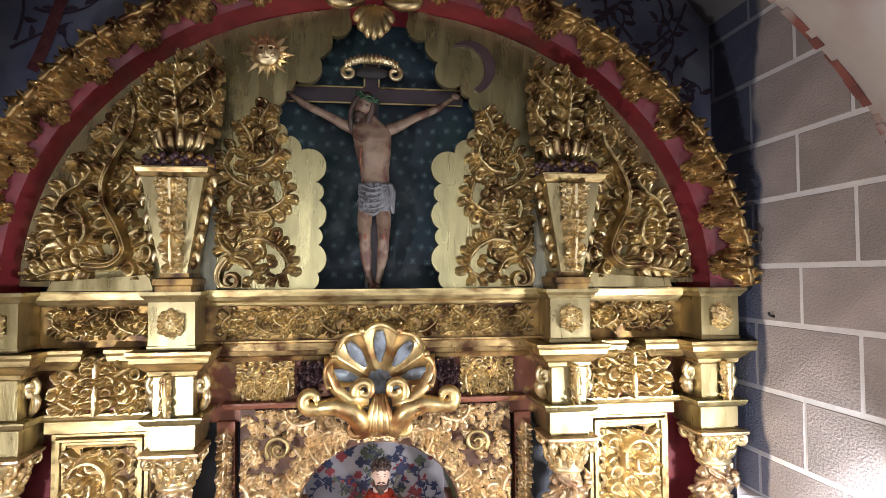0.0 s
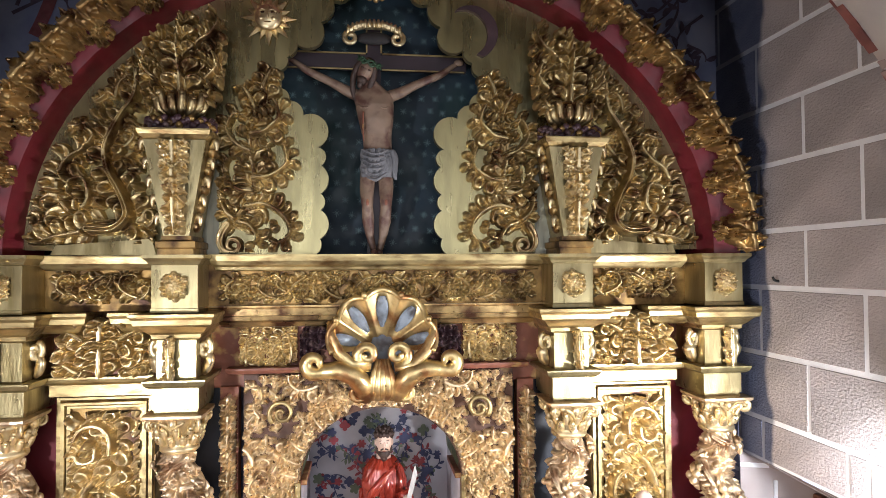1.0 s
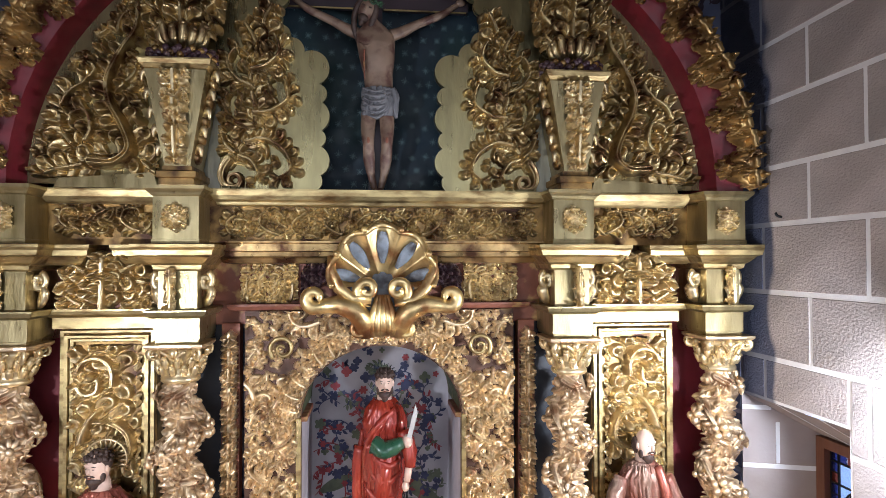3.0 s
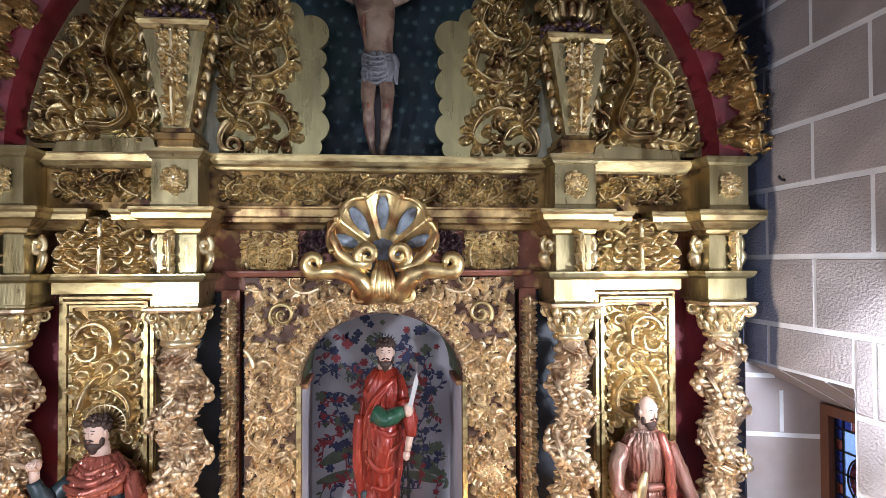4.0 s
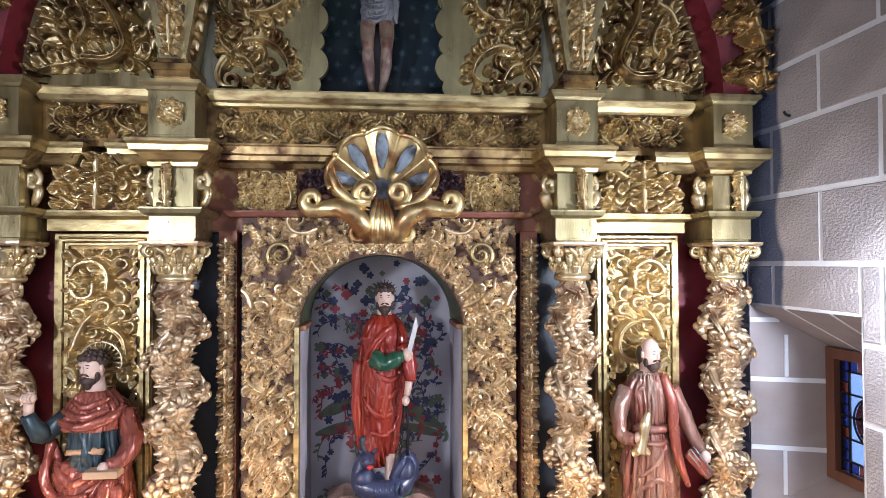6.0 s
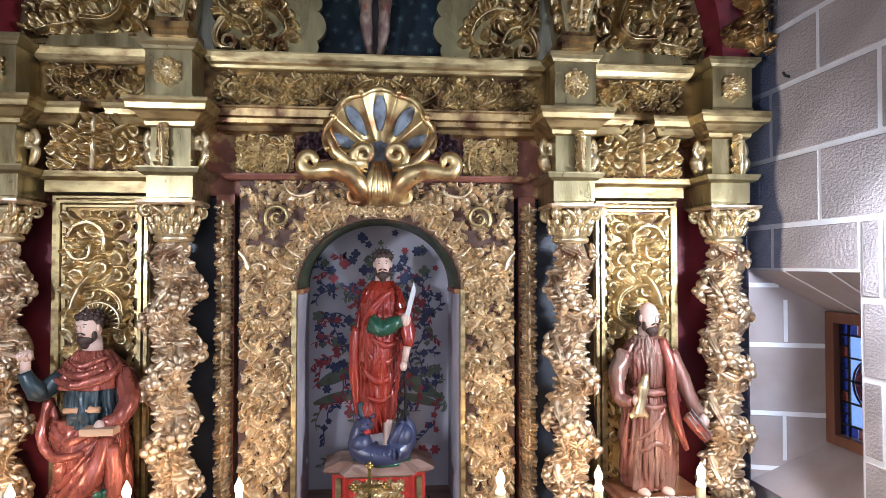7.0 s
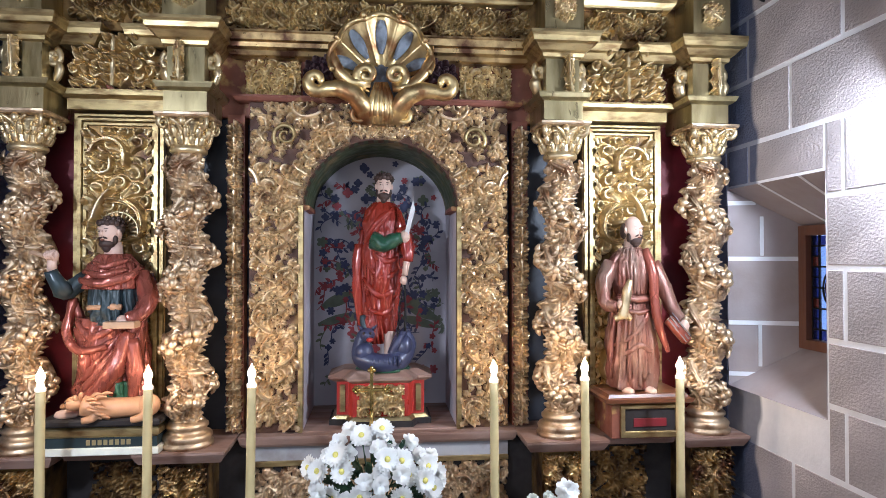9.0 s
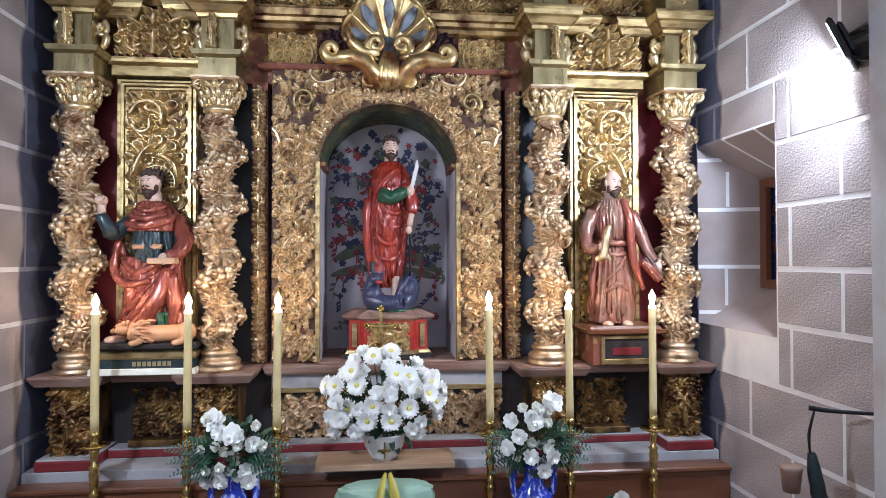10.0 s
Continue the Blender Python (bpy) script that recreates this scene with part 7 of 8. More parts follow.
for s in (-1, 1):
    Geo().box(s * 0.195 - 0.014, s * 0.195 + 0.014, 0.404, 0.412, LED + 0.07, LED + 0.21, "mould").part("corner_strip", ped, "gilt corner strip")

# bearded saint with a lion
mx, my = -1.215, 0.15
g = Geo()
g.robe([(1.665, mx + 0.02, my, 0.155, 0.10, 0.10, 8, 0), (1.75, mx + 0.01, my, 0.165, 0.105, 0.11, 8, 0.6), (1.88, mx, my, 0.155, 0.10, 0.11, 8, 1.4), (2.0, mx, my, 0.15, 0.10, 0.09, 7, 2.2), (2.08, mx, my, 0.145, 0.10, 0.07, 6, 2.6)], "robepink", 76, 21)
g.robe([(2.05, mx + 0.02, my - 0.01, 0.12, 0.095, 0.06, 7, 0), (2.12, mx + 0.015, my - 0.01, 0.115, 0.095, 0.06, 9, 0.2), (2.20, mx + 0.01, my - 0.005, 0.115, 0.09, 0.05, 9, 0.4), (2.28, mx, my, 0.11, 0.085, 0.03, 8, 0.6)], "bluecloth", 60, 22)
g.robe([(2.21, mx, my, 0.145, 0.105, 0.06, 5, 0.5), (2.25, mx, my, 0.145, 0.10, 0.07, 5, 1.0), (2.31, mx, my, 0.118, 0.085, 0.06, 5, 1.6), (2.365, mx, my, 0.065, 0.055, 0.02, 4, 2)], "robepink", 60, 23)
ROWS = [(1.66, mx + 0.02, my, 0.155, 0.10), (1.88, mx, my, 0.155, 0.10), (2.08, mx, my, 0.145, 0.10), (2.25, mx, my, 0.145, 0.105), (2.37, mx, my, 0.07, 0.06)]
g.drape(ROWS, [
    (((mx + 0.13, 2.08), (mx + 0.06, 1.95), (mx - 0.05, 1.80), (mx - 0.14, 1.69)), 0.024),
    (((mx + 0.10, 2.06), (mx + 0.02, 1.94), (mx - 0.07, 1.83), (mx - 0.15, 1.76)), 0.018),
    (((mx + 0.12, 2.02), (mx + 0.08, 1.90), (mx + 0.02, 1.80), (mx - 0.06, 1.69)), 0.020),
    (((mx + 0.04, 2.04), (mx - 0.05, 2.00), (mx - 0.12, 2.06), (mx - 0.15, 2.16)), 0.022),
    (((mx + 0.06, 2.00), (mx - 0.04, 1.94), (mx - 0.12, 1.97), (mx - 0.15, 2.06)), 0.018),
    (((mx - 0.10, 1.98), (mx - 0.10, 1.88), (mx - 0.13, 1.78)), 0.017), (((mx - 0.06, 1.95), (mx - 0.07, 1.87), (mx - 0.10, 1.80)), 0.014),
    (((mx + 0.12, 2.06), (mx + 0.13, 1.93), (mx + 0.12, 1.82), (mx + 0.10, 1.78)), 0.022), (((mx + 0.09, 2.04), (mx + 0.095, 1.92), (mx + 0.08, 1.84)), 0.018)], "robepink")
g.drape(ROWS, [
    (((mx - 0.12, 2.25), (mx - 0.02, 2.235), (mx + 0.08, 2.26), (mx + 0.13, 2.31)), 0.022), (((mx - 0.10, 2.29), (mx, 2.27), (mx + 0.08, 2.30)), 0.018),
    (((mx - 0.07, 2.33), (mx, 2.31), (mx + 0.07, 2.34)), 0.016), (((mx + 0.12, 2.30), (mx + 0.15, 2.20), (mx + 0.13, 2.12)), 0.020)], "robepink", 0.010)
g.tube([(mx + 0.02, my - 0.095, 2.135), (mx + 0.07, my - 0.10, 2.13), (mx - 0.07, my - 0.10, 2.13)], [0.014, 0.012, 0.012], "lion", 8)
g.tube([(mx, my, 2.35), (mx - 0.005, my - 0.005, 2.42)], [0.042, 0.038], "skin", 10)
head(g, mx - 0.008, my - 0.02, 2.465, 0.062, turn=-0.35)
g.tube([(mx - 0.11, my - 0.02, 2.26), (mx - 0.17, my - 0.06, 2.20), (mx - 0.18, my - 0.10, 2.22), (mx - 0.215, my - 0.11, 2.29)], [0.042, 0.04, 0.036, 0.027], "bluecloth", 12)
g.tube([(mx - 0.215, my - 0.11, 2.29), (mx - 0.212, my - 0.115, 2.345)], [0.020, 0.020], "skin", 9)
hand(g, (mx - 0.205, my - 0.12, 2.36), 0.021)
for k in range(4):
    g.tube([(mx - 0.222 + 0.009 * k, my - 0.135, 2.345), (mx - 0.226 + 0.009 * k, my - 0.150, 2.362), (mx - 0.222 + 0.009 * k, my - 0.135, 2.378)], [0.006, 0.006, 0.005], "skin", 7)
g.tube([(mx - 0.295, my - 0.13, 2.375), (mx - 0.20, my - 0.125, 2.345)], [0.009, 0.012], "palewood", 8)
g.tube([(mx + 0.12, my, 2.27), (mx + 0.165, my - 0.05, 2.17), (mx + 0.15, my - 0.10, 2.10), (mx + 0.10, my - 0.13, 2.08)], [0.045, 0.045, 0.038, 0.027], "robepink", 12)
hand(g, (mx + 0.09, my - 0.14, 2.07), 0.024)
g.box(mx + 0.03, mx + 0.16, my - 0.19, my - 0.12, 2.045, 2.075, "palewood")
g.tube([(mx - 0.15, my - 0.03, 2.17), (mx - 0.165, my - 0.06, 2.02), (mx - 0.10, my - 0.10, 1.94), (mx + 0.02, my - 0.12, 1.96)], [0.018, 0.022, 0.02, 0.014], "robepink", 10)
g.tube([(mx + 0.10, my - 0.10, 2.02), (mx + 0.05, my - 0.12, 1.86), (mx - 0.06, my - 0.12, 1.72)], [0.03, 0.045, 0.03], "robepink", 10)
g.tube([(mx + 0.11, my - 0.10, 1.99), (mx + 0.13, my - 0.10, 1.85), (mx + 0.12, my - 0.10, 1.72)], [0.03, 0.038, 0.02], "robepink", 10)
g.robe([(1.655, mx + 0.05, my - 0.05, 0.10, 0.08, 0.05, 7, 0), (1.80, mx + 0.06, my - 0.06, 0.06, 0.06, 0.06, 7, 1)], "greenrobe", 40, 24)
g.ball((mx - 0.15, my - 0.10, 1.665), (0.055, 0.05, 0.022), "skin", 10, 6)
g.tube([(mx + 0.21, my - 0.12, 1.70), (mx + 0.12, my - 0.14, 1.70), (mx + 0.02, my - 0.15, 1.70), (mx - 0.06, my - 0.16, 1.715)], [0.045, 0.042, 0.045, 0.045], "lion", 12)
g.ball((mx - 0.09, my - 0.17, 1.725), (0.042, 0.036, 0.032), "lion", 12, 8)
g.ball((mx - 0.02, my - 0.155, 1.71), (0.05, 0.046, 0.044), "lion", 12, 8)
for x in (mx + 0.01, mx + 0.21):
    g.tube([(x, my - 0.17, 1.69), (x - 0.02, my - 0.185, 1.665), (x - 0.06, my - 0.19, 1.655)], [0.022, 0.018, 0.014], "lion", 8)
for k in range(22):
    a, t = 2.4 * k, k / 22
    g.tube([(mx - 0.045 + 0.06 * t, my - 0.155 + 0.03 * math.cos(a), 1.715 + 0.03 * math.sin(a)), (mx - 0.02 + 0.06 * t, my - 0.155 + 0.055 * math.cos(a), 1.715 + 0.05 * math.sin(a)), (mx + 0.01 + 0.06 * t, my - 0.155 + 0.06 * math.cos(a), 1.71 + 0.055 * math.sin(a))], [0.008, 0.009, 0.003], "lion", 7)
for t in (-1, 1):
    g.ball((mx - 0.075, my - 0.17 + t * 0.028, 1.755), (0.012, 0.008, 0.014), "lion", 7, 5)
    g.ball((mx - 0.115, my - 0.185 + t * 0.012, 1.735), 0.005, "hair", 6, 5)
g.ball((mx - 0.128, my - 0.178, 1.716), (0.016, 0.020, 0.013), "lion", 8, 6)
g.ball((mx + 0.20, my - 0.13, 1.705), (0.05, 0.05, 0.05), "lion", 12, 8)
g.box(mx - 0.24, mx + 0.26, my - 0.17, my + 0.12, 1.62, 1.655, "dark", 0.01)
g.crumple(("robepink", "bluecloth", "greenrobe"), mx, my, 0.008, 4.0)
g.thing("saint_statue", "bearded saint in rosy red drapery with a lion", "statue", "saint statues")
hal = Geo()
for k in range(15):
    a = math.pi * (-0.1 + 1.2 * k / 14)
    hal.tube([(mx - 0.005 + 0.055 * math.cos(a), my + 0.05, 2.475 + 0.055 * math.sin(a)), (mx - 0.005 + 0.105 * math.cos(a), my + 0.055, 2.475 + 0.105 * math.sin(a))], [0.007, 0.003], "gilt", 6)
hal.tube([(mx - 0.005 + 0.088 * math.cos(a), my + 0.055, 2.475 + 0.088 * math.sin(a)) for a in np.linspace(-0.3, math.pi + 0.3, 22)], 0.006, "gilt", 6)
hal.thing("halo", "rayed gilt metal halo behind the saint's head", "halo")
sb = Geo().box(-1.475, -0.965, 0.0, 0.30, LED + 0.004, LED + 0.036, "cream").thing("statue_plinth", "cream and navy plinth with a gilt inscription band", "plinth", "statue plinths")
Geo().box(-1.465, -0.975, 0.012, 0.30, LED + 0.036, LED + 0.08, "bluecloth").part("navy_band", sb, "dark navy band")
Geo().box(-1.475, -0.965, 0.0, 0.30, LED + 0.08, LED + 0.125, "mould", 0.012).part("top_moulding", sb, "gilt top moulding")
for k in range(8):
    Geo().box(-1.27 + 0.024 * k, -1.254 + 0.024 * k, 0.0095, 0.0125, LED + 0.047, LED + 0.070, "inkbar", 0.001).part("inscription_bar", sb)

# balding saint
lx, ly = 1.235, 0.15
g = Geo()
g.robe([(1.715, lx, ly, 0.125, 0.10, 0.10, 11, 0), (1.80, lx, ly, 0.128, 0.10, 0.12, 11, 0.2), (1.95, lx, ly, 0.120, 0.095, 0.11, 11, 0.4), (2.08, lx, ly, 0.115, 0.085, 0.08, 11, 0.6), (2.14, lx, ly, 0.10, 0.078, 0.05, 11, 0.7),
        (2.17, lx, ly, 0.105, 0.082, 0.03, 11, 0.7), (2.26, lx, ly, 0.125, 0.09, 0.05, 12, 0.9), (2.33, lx, ly, 0.125, 0.085, 0.05, 12, 1.0), (2.375, lx, ly + 0.005, 0.085, 0.065, 0.03, 12, 1.0), (2.40, lx, ly, 0.05, 0.045, 0.02, 8, 1.0)], "robebrown", 84, 31)
g.tube([(lx - 0.105, ly - 0.05, 2.15), (lx, ly - 0.092, 2.148), (lx + 0.10, ly - 0.05, 2.155)], [0.014, 0.016, 0.014], "robebrown", 8)
ROWS = [(1.71, lx, ly, 0.125, 0.10), (1.95, lx, ly, 0.120, 0.095), (2.14, lx, ly, 0.10, 0.078), (2.26, lx, ly, 0.125, 0.09), (2.39, lx, ly, 0.07, 0.055)]
pleats = [(((lx + 0.018 * k, 2.13), (lx + 0.021 * k, 2.0), (lx + 0.024 * k, 1.86 + 0.02 * (k % 2)), (lx + 0.025 * k, 1.73 + 0.03 * (k % 3))), 0.013 + 0.004 * (k % 2)) for k in range(-5, 6)]
pleats += [(((lx + 0.012 * k, 2.39), (lx + 0.017 * k, 2.31), (lx + 0.016 * k, 2.17)), 0.011) for k in range(-5, 6)]
g.drape(ROWS, pleats, "robebrown")
g.tube([(lx, ly, 2.38), (lx - 0.004, ly - 0.01, 2.44)], [0.04, 0.036], "skin", 10)
head(g, lx - 0.003, ly - 0.03, 2.485, 0.064, bald=True, turn=0.3)
g.tube([(lx - 0.11, ly, 2.32), (lx - 0.165, ly - 0.03, 2.22), (lx - 0.17, ly - 0.08, 2.13), (lx - 0.13, ly - 0.13, 2.12)], [0.042, 0.042, 0.036, 0.027], "robebrown", 12)
hand(g, (lx - 0.11, ly - 0.14, 2.13), 0.024)
g.tube([(lx - 0.115, ly - 0.15, 2.07), (lx - 0.10, ly - 0.155, 2.13), (lx - 0.09, ly - 0.155, 2.19), (lx - 0.07, ly - 0.15, 2.245)], [0.03, 0.022, 0.026, 0.012], "gilt", 9)
g.tube([(lx - 0.15, ly - 0.14, 2.06), (lx - 0.10, ly - 0.15, 2.08), (lx - 0.07, ly - 0.15, 2.06)], [0.016, 0.02, 0.014], "gilt", 8)
g.tube([(lx + 0.11, ly, 2.32), (lx + 0.165, ly - 0.03, 2.20), (lx + 0.20, ly - 0.06, 2.10), (lx + 0.235, ly - 0.08, 2.05)], [0.042, 0.042, 0.038, 0.028], "robebrown", 12)
hand(g, (lx + 0.25, ly - 0.09, 2.02), 0.024)
g.tube([(lx + 0.145, ly - 0.12, 2.055), (lx + 0.195, ly - 0.135, 2.0), (lx + 0.24, ly - 0.13, 1.955)], [0.027, 0.029, 0.027], "robepink", 16)
for t in (-1, 0, 1):
    g.tube([(lx + 0.14 + 0.012 * t, ly - 0.152, 2.075 + 0.014 * t), (lx + 0.235 + 0.012 * t, ly - 0.160, 1.965 + 0.014 * t)], 0.003, "loincloth", 6)
g.tube([(lx + 0.05, ly - 0.06, 2.39), (lx + 0.075, ly - 0.10, 2.28), (lx + 0.08, ly - 0.105, 2.15), (lx + 0.10, ly - 0.115, 2.02), (lx + 0.15, ly - 0.11, 1.90)], [0.022, 0.028, 0.026, 0.024, 0.012], "robepink", 12)
g.drape(ROWS, [(((lx - 0.11, 1.86), (lx - 0.05, 1.90), (lx, 1.93), (lx + 0.06, 1.90), (lx + 0.11, 1.95)), 0.016), (((lx - 0.11, 1.92), (lx - 0.04, 1.97), (lx + 0.03, 2.05), (lx + 0.07, 2.11)), 0.014),
               (((lx - 0.09, 2.165), (lx, 2.150), (lx + 0.09, 2.165)), 0.017), (((lx - 0.10, 2.10), (lx, 2.085), (lx + 0.10, 2.105)), 0.015)], "robebrown", 0.008)
for s in (-1, 1):
    g.ball((lx + s * 0.06, ly - 0.09, 1.712), (0.03, 0.055, 0.018), "skin", 10, 6)
g.crumple(("robebrown",), lx, ly, 0.007, 8.0)
g.v = [(lx + 0.92 * (v[0] - lx), v[1], v[2]) for v in g.v]
g.thing("saint_statue", "balding bearded saint in worn brown pleated robe", "statue", "saint statues")
lb = Geo().box(1.085, 1.435, 0.02, 0.26, LED + 0.004, LED + 0.17, "bole").thing("reliquary_plinth", "red wooden plinth with a gilt glazed front", "plinth", "statue plinths")
Geo().stack(1.06, 1.46, 0.0, 0.27, [(LED + 0.17, 0), (LED + 0.178, 0.012), (LED + 0.195, 0.016), (LED + 0.20, 0.0), (LED + 0.215, -0.01)], "wood").part("top", lb, "brown moulded top")
g = Geo()
for x0, x1, z0, z1 in ((1.125, 1.145, 0.01, 0.165), (1.395, 1.415, 0.01, 0.165), (1.145, 1.395, 0.145, 0.165), (1.145, 1.395, 0.01, 0.04)):
    g.box(x0, x1, 0.006, 0.022, LED + z0, LED + z1, "mould")
g.part("gilt_frame", lb, "gilt frame of the opening")
Geo().box(1.146, 1.394, 0.0165, 0.0195, LED + 0.041, LED + 0.144, "dark").part("dark_opening", lb, "dark glazed opening")
Geo().box(1.19, 1.35, 0.012, 0.0165, LED + 0.06, LED + 0.10, "redstep", 0.004).part("relic_cloth", lb, "dark red cloth")

# standing brass cross before the pedestal
bc = Geo().lathe([(LED + 0.004, 0.035), (LED + 0.012, 0.035), (LED + 0.02, 0.012), (LED + 0.06, 0.01), (LED + 0.10, 0.009)], -0.045, 0.30, "brass", 16).thing("brass_cross", "small upright brass cross with rosette ends", "cross")
Geo().box(-0.053, -0.037, 0.293, 0.307, LED + 0.09, LED + 0.29, "brass").part("upright", bc)
Geo().box(-0.115, 0.025, 0.2935, 0.3065, LED + 0.195, LED + 0.211, "brass").part("crossbar", bc)
for dx, dz in ((-0.077, 0.203), (0.077, 0.203), (0, 0.30)):
    g = Geo()
    for a in range(4):
        g.ball((-0.045 + dx + 0.011 * math.cos(a * math.pi / 2), 0.30, LED + dz + 0.011 * math.sin(a * math.pi / 2)), 0.011, "brass", 8, 6)
    g.part("rosette_end", bc)


# ---- altar steps, candles and flowers ----
st = Geo().box(-1.768, 1.768, -0.012, 0.30, 0.60, 1.035, "greystep").thing("altar_step", "grey painted step with dark red front edges", "step")
for cx in COLS:
    Geo().box(cx - 0.13, cx + 0.13, -0.008, 0.31, 1.035, 1.085, "redstep", 0.006).part("red_block", st, "dark red edged block")
    Geo().box(cx - 0.128, cx + 0.128, -0.002, 0.31, 1.085, 1.092, "greystep", 0.002).part("grey_top", st)
for x0, x1 in ((-1.45, -1.02), (-0.75, 0.738), (1.006, 1.478)):
    Geo().box(x0, x1, 0.185, 0.31, 1.035, 1.075, "redstep", 0.006).part("red_rail", st, "dark red rail")
    Geo().box(x0, x1, 0.19, 0.31, 1.075, 1.083, "greystep", 0.002).part("grey_top", st)
sh = Geo().box(-1.768, 1.768, -0.115, -0.104, 0.3, 0.96, "wood").thing("altar_shelf", "varnished brown wooden altar back shelf", "shelf")
Geo().box(-1.768, 1.768, -0.135, -0.014, 0.962, 0.99, "wood", 0.008).part("shelf_top", sh, "brown shelf top with rounded edge")
tb = Geo().box(-1.55, 1.55, -0.95, -0.13, 0.66, 0.70, "wood").thing("altar_table", "dark wooden altar table", "altar")
Geo().box(-1.5, 1.5, -0.9, -0.14, 0.0, 0.66, "wood").part("body", tb)

TABLE, SHELF = 0.70, 0.99
CY2 = -0.17


def candlestick(x, z_top):
    """A brass stick with its candle; z_top is the candle's upper end."""
    zb = z_top - 0.58
    c = holder("candlestick", "tall turned brass candlestick with a drip pan", "candlestick", "altar candlesticks", (x, CY2, 0))
    Geo().lathe([(TABLE, 0.060), (TABLE + 0.010, 0.062), (TABLE + 0.025, 0.045), (TABLE + 0.04, 0.030), (TABLE + 0.05, 0.024)], 0, 0, "brass", 20).part("foot", c)
    z = TABLE + 0.05
    pat = [(0.0, 0.018), (0.06, 0.028), (0.12, 0.034), (0.16, 0.018), (0.19, 0.026), (0.22, 0.015), (0.30, 0.020), (0.40, 0.027), (0.45, 0.029), (0.48, 0.016), (0.51, 0.026), (0.54, 0.015), (0.62, 0.018), (0.72, 0.024), (0.76, 0.017), (0.79, 0.025), (0.82, 0.013), (0.90, 0.017), (0.95, 0.021), (1.0, 0.012)]
    hgt = zb - 0.05 - z
    Geo().lathe([(z + hgt * a, r) for a, r in pat], 0, 0, "brass", 20).part("stem", c)
    Geo().lathe([(zb - 0.058, 0.012), (zb - 0.052, 0.056), (zb - 0.046, 0.066), (zb - 0.040, 0.064), (zb - 0.044, 0.03), (zb - 0.03, 0.016), (zb - 0.015, 0.020), (zb, 0.024), (zb + 0.02, 0.024), (zb + 0.022, 0.0)], 0, 0, "brass", 28).part("drip_pan", c)
    k = holder("altar_candle", "lit tall ivory beeswax candle with a flame", "candle", "altar candles", (x, CY2, 0))
    rng = random.Random(int(x * 100))
    lean = rng.uniform(-0.006, 0.006)
    Geo().tube([(0, 0, zb + 0.021), (lean * 0.5, 0, zb + 0.3), (lean, 0, z_top - 0.02)], [0.0195, 0.0185, 0.0185], "wax", 20).part("wax_body", k)
    Geo().tube([(lean, 0, z_top - 0.02), (lean, 0, z_top - 0.008), (lean, 0, z_top), (lean, 0, z_top + 0.018)], [0.0205, 0.0205, 0.015, 0.013], "wick", 16).part("molten_rim", k, "glowing molten rim")
    z0 = z_top + 0.02
    f = Geo().lathe([(z0 - 0.010, 0.006), (z0, 0.012), (z0 + 0.012, 0.0165), (z0 + 0.024, 0.0165), (z0 + 0.038, 0.011), (z0 + 0.050, 0.005), (z0 + 0.060, 0.001)], lean, 0, "flame", 14).part("flame", k, "bright yellow-white flame")
    f.visible_shadow = False
    d = bpy.data.lights.new("flame_light", "POINT")
    d.energy, d.color, d.shadow_soft_size = FLAME_W, (1.0, 0.58, 0.30), 0.02
    o = new("flame_light", d)
    o.location = (x + lean, CY2, z0 + 0.04)


for x in (-1.415, -0.986, -0.559, 0.510, 0.929, 1.378):
    candlestick(-0.065 + (x + 0.065) * 0.966, 1.830)


def petal(g, base, out, up, L, w, mat, cup=0.3):
    """A cupped petal of 8 triangles."""
    side = out.cross(up).normalized()
    pts = []
    for t, ww, h in ((0.0, 0.25, 0.0), (0.45, 1.0, cup * 0.5), (0.8, 0.9, cup * 0.8), (1.0, 0.35, cup)):
        c = base + out * (L * t) + up * (L * h)
        pts += [c - side * (w * ww), c + side * (w * ww) + up * 0.0, c - up * (L * 0.06)]
    fs = []
    for k in range(3):
        a = 3 * k
        fs += [(a, a + 2, a + 5, a + 3), (a + 2, a + 1, a + 4, a + 5)]
    g.add(pts, fs, mat)


def daisy_mesh(seed):
    g, rng = Geo(), random.Random(seed)
    for ring, (n, L, cup) in enumerate(((20, 0.045, 0.08), (18, 0.039, 0.28), (14, 0.030, 0.5))):
        for k in range(n):
            a = 2 * math.pi * (k + 0.4 * ring) / n + rng.uniform(-0.06, 0.06)
            d = Vector((math.cos(a), 0, math.sin(a)))
            petal(g, d * 0.008 + Vector((0, -0.003 * ring, 0)), d, Vector((0, -1, 0)), L * rng.uniform(0.9, 1.1), 0.0078, "white", cup)
    g.ball((0, -0.009, 0), (0.0125, 0.007, 0.0125), "yolk", 12, 7)
    return g.mesh("daisy")


def rose_mesh(seed, size, mat):
    g, rng = Geo(), random.Random(seed)
    for ring, (n, L, cup) in enumerate(((8, 1.0, 0.18), (8, 0.90, 0.40), (7, 0.75, 0.62), (6, 0.58, 0.9), (5, 0.40, 1.25))):
        for k in range(n):
            a = 2 * math.pi * (k + 0.5 * ring) / n + rng.uniform(-0.2, 0.2)
            d = Vector((math.cos(a), 0, math.sin(a)))
            petal(g, Vector((0, -0.08 * size * ring, 0)) + d * 0.04 * size, d, Vector((0, -1, 0)), size * L * rng.uniform(0.85, 1.1), size * 0.34 * (1 - 0.1 * ring), mat, cup)
    return g.mesh("rose")


daisies = [daisy_mesh(k) for k in range(3)]
roses = [rose_mesh(k, 0.038, "white") for k in range(3)]
big_roses = [rose_mesh(k + 7, 0.052, "white") for k in range(2)]
buds = [rose_mesh(k + 20, 0.024, "cream") for k in range(2)]


